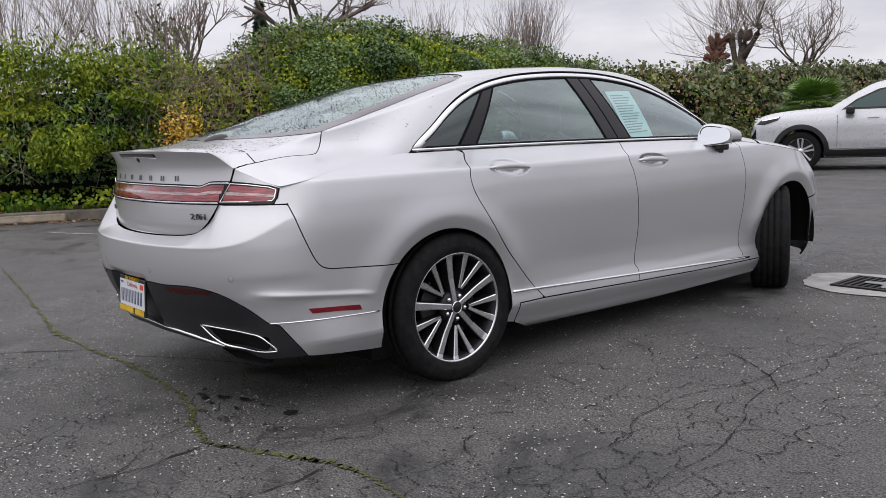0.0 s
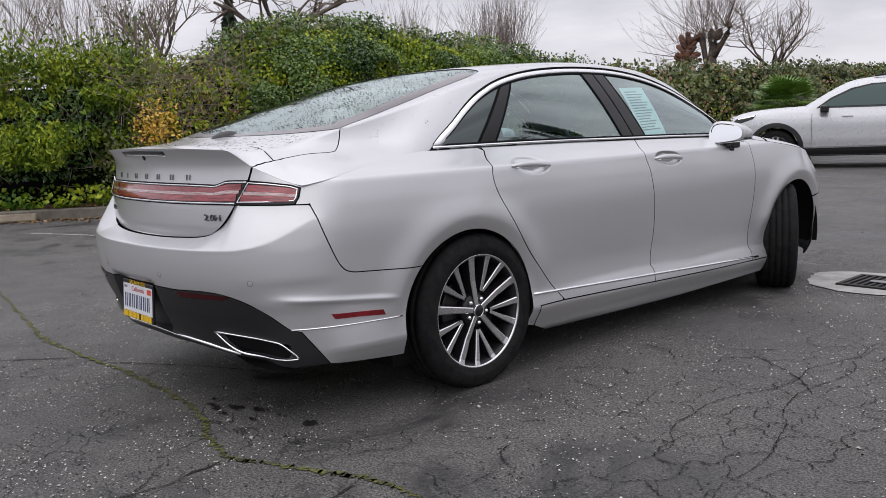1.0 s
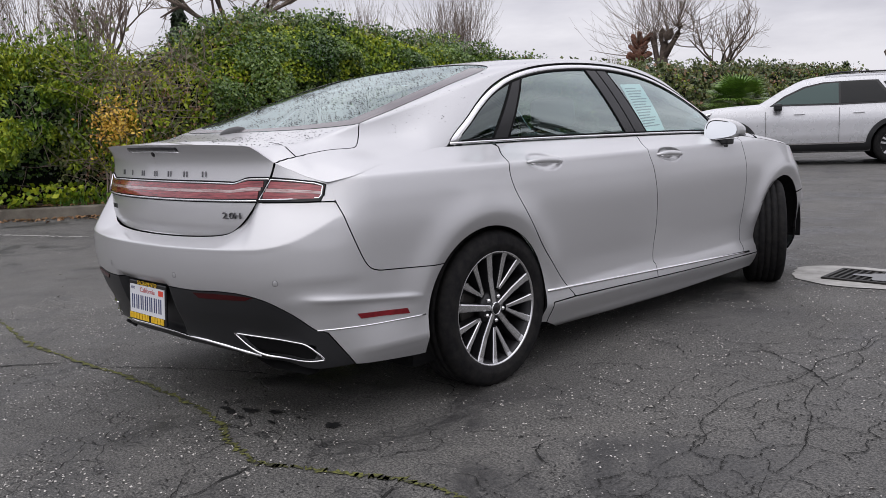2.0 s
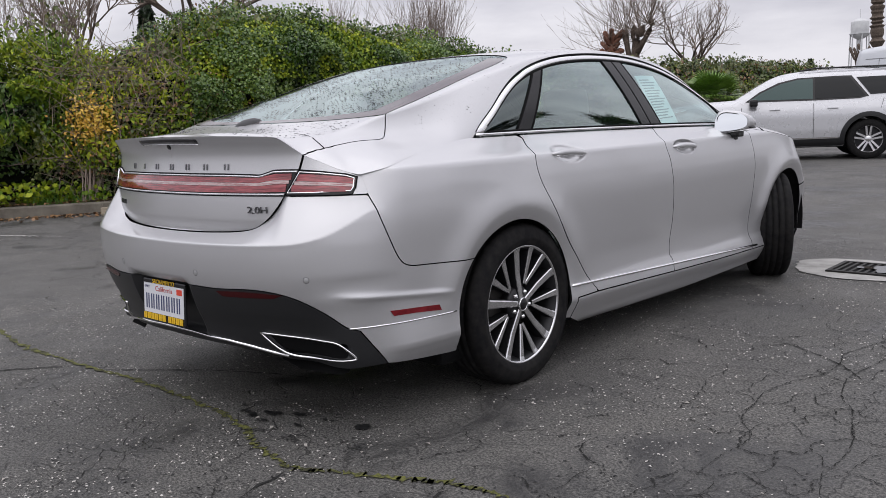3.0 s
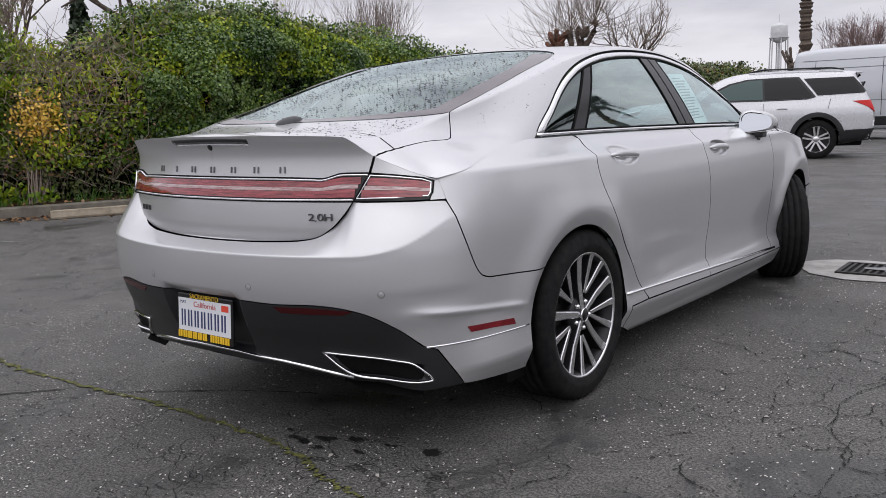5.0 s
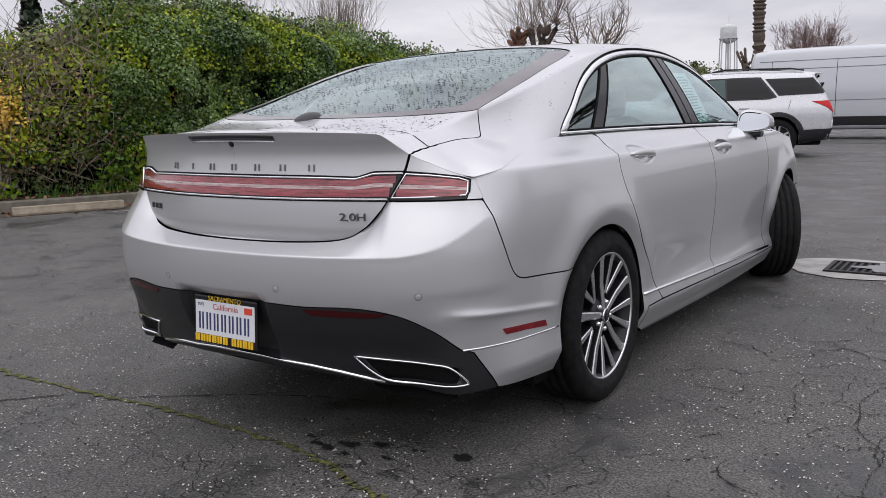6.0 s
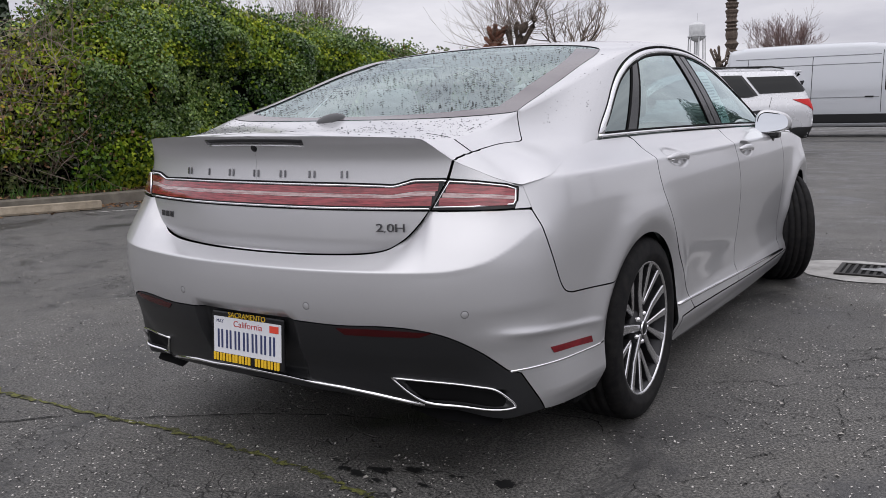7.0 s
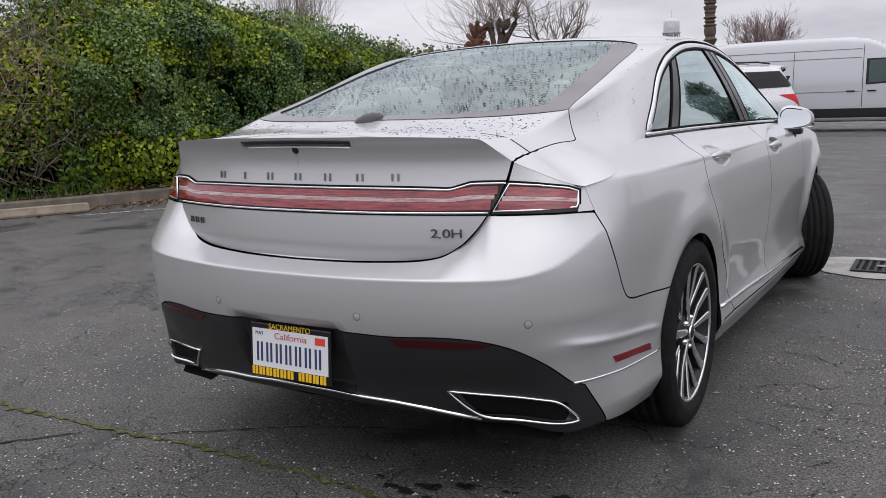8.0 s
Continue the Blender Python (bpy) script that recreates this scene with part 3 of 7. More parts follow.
def lower_b(a, z):
    """The same with the bumper's shelf under the lamps."""
    PROFILE[0] = 1
    p = lower(a, z)
    PROFILE[0] = 0
    return p


# upper body: sections from the shoulder (0) over the rail (1) to the middle line (2)
edge_z = pchip([0, 0.3, 0.5, 0.573, 0.60, 0.64, 0.70, 0.785], [1.100, 1.098, 1.092, 1.086, 1.062, 1.024, 0.990, 0.948])
_ex = np.linspace(0, 0.785, 400)
_ez = edge_z(_ex)


def tail_y(x, z):
    P = lower(_ta, np.full(len(_ta), z))
    return float(np.interp(x, np.maximum.accumulate(P[:, 0]), P[:, 1]))


_ey = np.array([tail_y(x, z) for x, z in zip(_ex, _ez)])


def edge_y(x):
    return float(np.interp(x, _ex, _ey))


shoulder_z = pchip([-0.805, -0.6, -0.35, -0.13, 0.3, 1.3, 2.0, 2.35, 2.6, 3.0, 3.4, 3.7, 3.84],
                   [0.948, 0.990, 1.027, 1.046, 1.045, 1.034, 1.020, 1.000, 0.970, 0.915, 0.84, 0.77, 0.72])
rail_x = pchip([-1.085, -0.97, -0.89, -0.8, -0.5, -0.13, 0.13, 0.40, 0.65, 1.1, 1.6, 1.85, 2.05, 2.3, 2.6, 3.0, 3.5, 3.84],
               [0.0, 0.50, 0.575, 0.60, 0.632, 0.650, 0.664, 0.674, 0.661, 0.634, 0.630, 0.645, 0.675, 0.735, 0.76, 0.72, 0.55, 0.0])
rail_z = pchip([-1.085, -0.97, -0.89, -0.8, -0.5, -0.13, 0.13, 0.40, 0.65, 1.1, 1.6, 1.85, 2.05, 2.3, 2.6, 3.0, 3.5, 3.84],
               [1.100, 1.085, 1.079, 1.084, 1.154, 1.243, 1.314, 1.376, 1.408, 1.430, 1.392, 1.325, 1.232, 1.075, 1.005, 0.955, 0.85, 0.73])
mid_z = pchip([-1.085, -0.9, -0.72, -0.5, -0.2, 0.1, 0.46, 0.8, 1.2, 1.55, 1.8, 2.1, 2.4, 2.75, 2.95, 3.3, 3.6, 3.84],
              [1.100, 1.112, 1.133, 1.190, 1.278, 1.352, 1.428, 1.462, 1.476, 1.470, 1.445, 1.36, 1.235, 1.075, 1.02, 0.965, 0.88, 0.74])


_sy = np.linspace(_ey[-1], 3.839, 1200)
_sx = lower(a_of_y(_sy), shoulder_z(_sy))[:, 0]


def section(y):
    """Shoulder, rail and middle of the section at y."""
    tail = y < _ey[-1]
    sx = np.where(tail, np.interp(y, _ey, _ex), np.interp(y, _sy, _sx))
    sz = np.where(tail, np.interp(y, _ey, _ez), shoulder_z(y))
    rx = np.minimum(rail_x(y), sx * 0.93)
    return sx, sz, rx, rail_z(y), mid_z(y)


def upper(y, v):
    y, v = np.asarray(y, float), np.asarray(v, float)
    sx, sz, rx, rz, mz = section(y)
    dx, dz = rx - sx, rz - sz
    t = np.clip(v, 0, 1)
    bow = 0.018 * (1 - 0.8 * sstep(-0.35, -0.7, y)) + 0.03 * sstep(0.1, -0.35, y) * sstep(-0.80, -0.5, y)
    x1 = sx + dx * t + bow * 4 * t * (1 - t) * 0.85
    z1 = sz + dz * t + bow * 4 * t * (1 - t) * 0.5
    # rear wings: flat off the shoulder, then steep up to the glass and the lid
    w = sstep(0.10, -0.40, y) * sstep(-0.86, -0.52, y)
    g00, g10, g01, g11 = (1 + 2 * t) * (1 - t) ** 2, t * (1 - t) ** 2, t * t * (3 - 2 * t), t * t * (t - 1)
    x1 = x1 * (1 - w) + w * (g00 * sx + g10 * 1.15 * dx + g01 * rx + g11 * 0.40 * dx)
    z1 = z1 * (1 - w) + w * (g00 * sz + g10 * 0.74 * np.abs(dx) + g01 * rz + g11 * 2.1 * dz)
    # beyond the rail
    s = np.clip(v - 1, 0, 1)
    L = np.maximum(np.hypot(dx, dz), 1e-6)
    m0x, m0z = (dx - 4 * bow * 0.85) , (dz - 4 * bow * 0.5)
    k = 0.55 * rx / np.maximum(np.hypot(m0x, m0z), 1e-6)
    m0x, m0z = m0x * k, m0z * k
    m0z = np.minimum(m0z, 2.2 * np.maximum(mz - rz, 0.002))
    m0x = np.minimum(m0x, -0.25 * rx)
    h00, h10, h01, h11 = (1 + 2 * s) * (1 - s) ** 2, s * (1 - s) ** 2, s * s * (3 - 2 * s), s * s * (s - 1)
    x2 = h00 * rx + h10 * m0x + h11 * (-1.25 * rx)
    z2 = h00 * rz + h10 * m0z + h01 * mz
    return np.stack([np.where(v <= 1, x1, x2), y + 0 * v, np.where(v <= 1, z1, z2)], -1)


_vt = np.linspace(0, 2, 260)


def v_at_x(y, x):
    p = upper(np.full_like(_vt, y), _vt)
    return float(np.interp(-x, -p[:, 0], _vt)) if x > 1e-6 else 2.0


def v_at_z(y, z):
    p = upper(np.full(130, y), _vt[:130])
    return float(np.interp(z, p[:, 2], _vt[:130]))


def top_poly(pts):
    return [(y, v_at_x(y, x)) for x, y in pts]


def side_poly(pts):
    return [(y, v_at_z(y, z)) for y, z in pts]


def low_poly(pts):
    """Outline on the lower body from (y, z); a leading 'x' marks a place given by its x on the tail."""
    out = []
    for p in pts:
        if p[0] == "x":
            P = lower(_ta, np.full(len(_ta), p[2]))
            out.append((float(np.interp(p[1], np.maximum.accumulate(P[:, 0]), _ta)), p[2]))
        else:
            P = lower(_sa, np.full(len(_sa), p[1]))
            out.append((float(np.interp(p[0], np.maximum.accumulate(P[:, 1]), _sa)), p[1]))
    return out


def arc(c, r, a0, a1, n=40):
    return [(c[0] + r * math.cos(radians(a0 + (a1 - a0) * i / n)), c[1] + r * math.sin(radians(a0 + (a1 - a0) * i / n))) for i in range(n + 1)]


LA = list(np.arange(0, A_END + 0.03, 0.03))
LZ = [0.10, 0.13, 0.16, 0.19, 0.22, 0.25, 0.27, 0.285, 0.30, 0.33, 0.36, 0.39, 0.42, 0.45, 0.475, 0.49, 0.505, 0.52, 0.535, 0.56, 0.59, 0.62, 0.65, 0.68, 0.70, 0.712,
      0.720, 0.728, 0.738, 0.748, 0.76, 0.78, 0.80, 0.83, 0.86, 0.89, 0.92, 0.95, 0.98, 1.00, 1.02, 1.035, 1.05, 1.065, 1.08, 1.10]
UY = list(np.arange(-1.10, 3.90, 0.035))
UV = [0, 0.1, 0.2, 0.3, 0.4, 0.5, 0.6, 0.7, 0.8, 0.9, 0.96, 1.0, 1.03, 1.07, 1.12, 1.18, 1.25, 1.33, 1.42, 1.5, 1.6, 1.7, 1.8, 1.9, 2.0]
GAP = 0.0046


SHKEEP = set()


def finer(lines, a, b, step):
    return sorted([q for q in lines if q <= a or q >= b] + list(np.arange(a, b, step)))


LA_RD = finer(LA, float(a_of_y(0.20)), float(a_of_y(0.52)), 0.012)
LA_FD = finer(LA, float(a_of_y(1.29)), float(a_of_y(1.60)), 0.012)
LZ_D = finer(finer(LZ, 0.86, 1.02, 0.008), 0.945, 0.985, 0.004)
LA_W = finer(finer(LA, float(a_of_y(-0.83)), float(a_of_y(0.42)), 0.012), float(a_of_y(-0.50)), float(a_of_y(0.40)), 0.010)
LZ_W = finer(finer(LZ, 0.22, 0.80, 0.012), 0.94, 0.99, 0.004)
LA_F = finer(LA, float(a_of_y(2.40)), float(a_of_y(3.33)), 0.012)
LA_T = finer(LA, 0.15, 1.0, 0.012)
LA_T2 = finer(finer(LA, 0.7, 1.6, 0.015), float(a_of_y(-0.84)), float(a_of_y(-0.73)), 0.006)
LZ_B = finer(finer(finer(LZ, 0.70, 0.90, 0.006), 0.704, 0.735, 0.0022), 0.48, 0.55, 0.007)
LZ_T = finer(LZ, 0.28, 0.58, 0.009)


def low(pts, gap=GAP, la=None, lz=None):
    raw = low_poly(pts)
    keep = set(pts) & SHKEEP
    return (lower, [(0.0, q[1]) if p[0] < 1e-6 else (p if o in keep else q) for o, p, q in zip(pts, raw, shrink(raw, gap))], la or LA, lz or LZ)


def up(poly, gap=GAP):
    return (upper, [(q[0], 2.0) if p[1] > 1.9999 else ((q[0], 0.0) if p[1] < 1e-6 and p[0] < -0.13 else q) for p, q in zip(poly, shrink(poly, gap))], UY, UV)


car = thing("saloon_car", "silver four-door saloon, wet with rain specks, front wheels turned", "car")

# key outlines
lid_side = curve([(0.640, 1.024), (0.629, 0.972), (0.612, 0.925), (0.592, 0.885), (0.560, 0.838), (0.510, 0.790), (0.430, 0.757), (0.25, 0.745), (0.0, 0.741)], 6)
lip = [(x, float(edge_z(x))) for x in np.linspace(0, 0.64, 24)]
lamp_top = [(0.0, 0.958), (0.3, 0.957), (0.44, 0.954), (0.485, 0.953), (0.52, 0.962), (0.55, 0.969), (0.628, 0.969)]
lamp_bot = [(0.0, 0.884), (0.3, 0.884), (0.592, 0.884)]
outer_lamp = [(0.632, 0.968), (0.70, 0.960), (0.765, 0.948), (0.79, 0.938), (0.7945, 0.90), (0.793, 0.881), (0.70, 0.881), (0.597, 0.883)]


def X(pts):
    return [("x", x, z) for x, z in pts]


def joined(p):
    """Where panels flow into one another with no shut line: along the shoulder and the spoiler's edge."""
    if p[1] < -0.13 and p[0] > 0.6 and abs(p[2] - float(shoulder_z(p[1]))) < 4e-3 and p[1] > _ey[-1] - 0.004:
        return True
    if p[0] < 0.79 and abs(p[2] - float(edge_z(p[0]))) < 9e-3 and abs(p[1] - edge_y(p[0])) < 1.4e-2:
        return True
    return abs(p[1] + 1.0) < 4e-3 and p[2] > 1.05


# boot lid: rear face and top
SHKEEP |= set(X(lip))
lid_face = X(lip) + X(lid_side[1:])
deck_cut = curve([(0.640, edge_y(0.64)), (0.665, -0.76), (0.684, -0.63), (0.684, -0.575), (0.668, -0.545), (0.632, -0.500)], 5)
glass_low = curve([(0.632, -0.500), (0.615, -0.53), (0.55, -0.585), (0.42, -0.645), (0.22, -0.690), (0.0, -0.705)], 6)
TIP_Y = -1.0
TIP_X = float(np.interp(TIP_Y, _ey, _ex))
lid_top = [(0.0, TIP_Y)] + [(float(x), float(edge_y(x)) + 0.0005) for x in np.linspace(TIP_X, 0.64, 14)] + [(x - 0.003, y) for x, y in deck_cut[1:]] + [(x, y - 0.003) for x, y in glass_low[1:]]
_tip = upper(np.full(200, TIP_Y), np.linspace(0, 2, 200))


def tip(x, t):
    """The spoiler's tip, from its edge (0) to the lid's top (1)."""
    x, t = np.asarray(x, float), np.asarray(t, float)
    y0, z0 = np.interp(x, _ex, _ey), np.interp(x, _ex, _ez)
    z1 = np.interp(x, _tip[::-1, 0], _tip[::-1, 2])
    return np.stack([x, y0 + (TIP_Y - y0) * t, z0 + (z1 - z0) * t + 0.006 * np.sin(np.clip(t, 0, 1) * math.pi) * np.clip(1 - x / TIP_X, 0, 1)], -1)


tip_poly = [(float(x), 0.0) for x in np.linspace(0, TIP_X, 16)] + [(float(x), 1.0) for x in np.linspace(TIP_X - 0.0005, 0, 16)]
tip_piece = (tip, tip_poly, list(np.linspace(0, TIP_X, 24)), [0, 0.25, 0.5, 0.75, 1.0])
trunk_lid = panel("trunk_lid", [low(lid_face, 0.0026), tip_piece, up(top_poly(lid_top), 0)], PAINT, car, "silver boot lid with a spoiler lip, beaded with rain", mirror=2, seamless=joined)

# bumper and the dark lower apron
apron_top = curve([(0.0, 0.560), (0.22, 0.556), (0.36, 0.552), (0.50, 0.556), (0.60, 0.549), (0.68, 0.525), (0.75, 0.475), (0.803, 0.415)], 6)
apron_side = [("y", -0.862, 0.40), ("y", -0.80, 0.315), ("y", -0.758, 0.262)]


def mixed(pts):
    return [p if p[0] == "x" else (p[1], p[2]) for p in pts]


bump_cut = curve([(-0.795, 0.874), (-0.775, 0.79), (-0.742, 0.70), (-0.708, 0.637), (-0.668, 0.612), (-0.59, 0.604), (-0.325, 0.588)], 6)
arch_back = arc(ARCH_R, ARCH_RAD, 137, 196, 24)
bumper = (X(lid_side[::-1][:-10]) + X([(0.588, 0.880), (0.70, 0.8795), (0.79, 0.879)]) + [(-0.800, 0.877)] + bump_cut
          + arch_back[1:] + [(-0.455, 0.234), (-0.60, 0.246), (-0.735, 0.258)]
          + mixed(apron_side[::-1]) + X(apron_top[::-1]))
rear_bumper = panel("rear_bumper", [(lower_b, *low(bumper, la=LA_T2, lz=LZ_B)[1:])], PAINT, car, "silver rear bumper cover", mirror=2)
apron = X(apron_top) + mixed(apron_side) + X([(0.80, 0.262), (0.70, 0.268), (0.55, 0.276), (0.45, 0.294), (0.3, 0.314), (0.0, 0.324)])
rear_apron = panel("rear_apron", [low(apron, la=LA_T, lz=LZ_T)], PLASTIC, car, "dark grey plastic lower apron", mirror=2)

# rear wings, flowing into the pillars and the roof
door_r = curve([(0.170, 1.030), (0.120, 0.985), (0.098, 0.925), (0.118, 0.84), (0.200, 0.705), (0.312, 0.545), (0.420, 0.428), (0.540, 0.306)], 6)
arch_over = arc(ARCH_R, ARCH_RAD, 137, -12, 60)
SH = [(float(y), float(shoulder_z(y))) for y in np.linspace(0.17, -0.795, 40)]
SHKEEP |= {p for p in SH if p[0] < -0.13}
wing = [(-0.795, 0.874)] + bump_cut[1:] + arch_over[1:] + [(0.315, 0.215), (0.37, 0.205), (0.37, 0.305), (0.53, 0.306)] + door_r[::-1][1:] + SH[1:]
dlo = curve([(-0.130, 1.046), (-0.065, 1.097), (0.03, 1.160), (0.13, 1.232), (0.25, 1.302), (0.40, 1.357), (0.60, 1.394), (0.85, 1.414), (1.10, 1.418), (1.35, 1.407),
             (1.60, 1.372), (1.82, 1.312), (2.02, 1.225), (2.20, 1.120), (2.335, 1.010)], 5)
glass_side = curve([(0.632, -0.500), (0.622, -0.40), (0.612, -0.15), (0.604, 0.10), (0.596, 0.25), (0.575, 0.345)], 6)
glass_top = curve([(0.575, 0.345), (0.53, 0.40), (0.40, 0.465), (0.20, 0.52), (0.0, 0.540)], 5)
screen_top = curve([(0.0, 1.72), (0.25, 1.70), (0.45, 1.66), (0.565, 1.60)], 5)
screen_side = curve([(0.565, 1.60), (0.60, 1.80), (0.655, 2.05), (0.72, 2.32), (0.775, 2.58)], 6)
roof_poly = (top_poly(glass_top[::-1] + glass_side[::-1][1:] + deck_cut[::-1][1:])
             + [(float(edge_y(x)) + 0.0005, 0.0) for x in np.linspace(0.645, 0.785, 10)]
             + [(float(y), 0.0) for y in np.linspace(-0.80, -0.132, 24)]
             + side_poly(dlo) + [(2.42, 0.0), (2.58, 0.0)] + top_poly(screen_side[::-1] + screen_top[::-1][1:]))
roof = panel("roof", [up(roof_poly)], PAINT, car, "silver roof and rear pillars with rain specks", mirror=2, seamless=joined)
for s, nm in ((0, "rear_wing"), (1, "rear_wing")):
    panel(nm, [low(wing, la=LA_W, lz=LZ_W)], PAINT, car, "silver rear wing", mirror=s, seamless=joined)

# tail lamps and the fillers beside them
corner_fill = X([(0.6455, 1.020)]) + X([(float(x), float(edge_z(x)) - 0.0005) for x in np.linspace(0.652, 0.785, 10)]) + [(-0.788, float(shoulder_z(-0.788)) - 0.0005), (-0.788, 0.884), (-0.799, 0.881)] \
    + X([(0.7955, 0.881), (0.7965, 0.905), (0.792, 0.940), (0.766, 0.9505), (0.70, 0.9625), (0.636, 0.971)])
for s in (0, 1):
    panel("lamp_surround", [low(corner_fill, 0.0, la=LA_T2)], PAINT, car, "", mirror=s, seamless=joined, lift=-0.0008)
lamp_bar = X(lamp_top) + X([(0.612, 0.925), (0.594, 0.884)]) + X(lamp_bot[::-1])
tail_bar = panel("tail_lamp_bar", [low(lamp_bar, 0.001)], BLACK, car, "full-width red tail lamp bar with clear stripes", mirror=2, lift=0.004)
lens_outer = [panel("tail_lamp", [low(X(outer_lamp), 0.001)], BLACK, car, "red outer tail lamp in a chrome outline", mirror=s, lift=0.004) for s in (0, 1)]


def rows(fn, xs, lo, hi):
    return [(x, fn(x, lo)) for x in xs] + [(x, fn(x, hi)) for x in xs[::-1]]


bar_hi, bar_lo = pchip([p[0] for p in lamp_top], [p[1] for p in lamp_top]), pchip([0, 0.7], [0.884, 0.884])


def in_bar(x, t):
    return float(bar_lo(x) + (bar_hi(x) - bar_lo(x)) * t)


xs_bar = [0, 0.2, 0.35, 0.44, 0.485, 0.52, 0.55, 0.57]
for lo_, hi_, mt, nm in ((0.13, 0.44, RED, "red_lens"), (0.45, 0.60, CLEAR, "clear_stripe"), (0.61, 0.87, RED, "red_lens")):
    end = 0.606 + 0.03 * (lo_ + hi_) / 2
    panel(nm, [low(X(rows(in_bar, xs_bar + [end - 0.018], lo_, hi_)), 0)], mt, tail_bar, "", mirror=2, lift=0.007, depth=0.004)
out_hi = pchip([0.59, 0.632, 0.70, 0.765, 0.79], [0.970, 0.968, 0.960, 0.948, 0.938])


def in_out(x, t):
    return float(0.882 + (out_hi(x) - 0.882) * t)


for s in (0, 1):
    for lo_, hi_, mt, nm in ((0.13, 0.40, RED, "red_lens"), (0.41, 0.56, CLEAR, "clear_stripe"), (0.57, 0.86, RED, "red_lens")):
        st = 0.612 + 0.030 * (lo_ + hi_) / 2 - 0.004
        panel(nm, [low(X(rows(in_out, [st, 0.66, 0.70, 0.74, 0.765, 0.789], lo_, hi_)), 0)], mt, lens_outer[s], "", mirror=s, lift=0.007, depth=0.004)


def with_normals(P, N, side):
    N = N / np.maximum(np.linalg.norm(N, axis=1, keepdims=True), 1e-9)
    N[np.sum(N * (P - np.array((0, 1.3, 0.6))), 1) < 0] *= -1
    m = np.array((-1, 1, 1)) if side else np.array((1, 1, 1))
    return [(p * m, q * m) for p, q in zip(P, N)]


def on_low(pts, side=0):
    """Points with normals on the lower body."""
    q = np.array(low_poly(pts))
    a, z, e = q[:, 0], q[:, 1], 1e-3
    return with_normals(lower(a, z), np.cross(lower(a + e, z) - lower(a - e, z), lower(a, z + e) - lower(a, z - e)), side)


def on_up(poly, side=0):
    """Points with normals on the upper body."""
    q = np.array(poly)
    y, v, e = q[:, 0], q[:, 1], 1e-3
    return with_normals(upper(y, v), np.cross(upper(y + e, v) - upper(y - e, v), upper(y, np.minimum(v + e, 2)) - upper(y, np.maximum(v - e, 0))), side)


def lifted(pts, d):
    return [(np.array(p) + np.array(n) * d, n) for p, n in pts]


def both_sides(pts):
    """A line from the middle of the tail outwards, doubled to run from side to side."""
    r = on_low(pts)
    l = on_low(pts, 1)
    return l[::-1] + r[1:]


for nm, zz in (("upper_chrome_line", lamp_top), ("lower_chrome_line", lamp_bot)):
    off = -0.004 if nm[0] == "u" else 0.003
    line = [(x, z + off) for x, z in (curve(zz, 5))]
    ribbon(nm, lifted(both_sides(X(line)), 0.004), 0.006, 0.005, SATIN, tail_bar, "thin chrome line")
    dark = [(x, z + (0.0055 if nm[0] == "u" else -0.0045)) for x, z in line]
    ribbon("lamp_gap", lifted(both_sides(X(dark)), 0.0015), 0.0065, 0.003, INNER, tail_bar, "dark gap beside the lamp")
for s in (0, 1):
    loop = X([(0.636, 0.963), (0.70, 0.955), (0.765, 0.943), (0.785, 0.934), (0.790, 0.902), (0.788, 0.891), (0.70, 0.890), (0.604, 0.891)])
    ribbon("chrome_outline", lifted(on_low(loop, s), 0.007), 0.0055, 0.004, SATIN, lens_outer[s], "thin chrome outline", closed=True)
    over = X([(0.636, 0.9695), (0.70, 0.9615), (0.766, 0.9495), (0.791, 0.939), (0.7958, 0.90)])
    ribbon("lamp_gap", lifted(on_low(over, s), 0.0015), 0.006, 0.003, INNER, lens_outer[s], "dark gap beside the lamp")
for s in (0, 1):
    cut = [(0.654 - 0.150 * k / 8, -0.832 - 0.012 * k / 8) for k in range(9)]
    ribbon("lid_seam", lifted(on_up(top_poly(cut), s), -0.0008), 0.005, 0.0016, INNER, trunk_lid, "dark seam beside the spoiler")
# lower front and side panels
door_b = curve([(1.275, 1.030), (1.235, 0.955), (1.262, 0.86), (1.288, 0.70), (1.294, 0.55), (1.272, 0.385), (1.292, 0.345), (1.292, 0.279)], 6)
door_f = curve([(2.335, 1.000), (2.345, 0.93), (2.372, 0.80), (2.365, 0.62), (2.335, 0.46), (2.325, 0.36), (2.352, 0.30), (2.352, 0.248)], 6)


def shoulder(y0, y1, n=16):
    return [(float(y), float(shoulder_z(y))) for y in np.linspace(y0, y1, n)]


rear_door_poly = shoulder(0.17, 1.275) + door_b[1:] + [(0.9, 0.294)] + door_r[::-1]
front_door_poly = shoulder(1.275, 2.335) + door_f[1:] + [(1.8, 0.262)] + door_b[::-1]
fender_poly = shoulder(2.335, 3.35) + [(3.39, 0.84), (3.36, 0.70), (3.327, 0.60)] + arc(ARCH_F, ARCH_RAD, 40, 180 + 14, 60)[0:] + [(2.576, 0.2445)] + door_f[::-1]
sill_poly = [(0.372, 0.203), (0.372, 0.304), (0.535, 0.3045), (0.9, 0.2925), (1.292, 0.2775), (1.8, 0.2605), (2.352, 0.2465), (2.570, 0.2425), (2.570, 0.186), (2.545, 0.150), (1.3, 0.140), (0.5, 0.150)]
front_bumper_poly = [(3.330, 0.60), (3.36, 0.70), (3.39, 0.84)] + [(float(y), float(shoulder_z(y))) for y in np.linspace(3.41, 3.835, 14)] + [(3.838, 0.16), (3.36, 0.15)] + arc(ARCH_F, ARCH_RAD, -28, 39, 24)
doors = {}
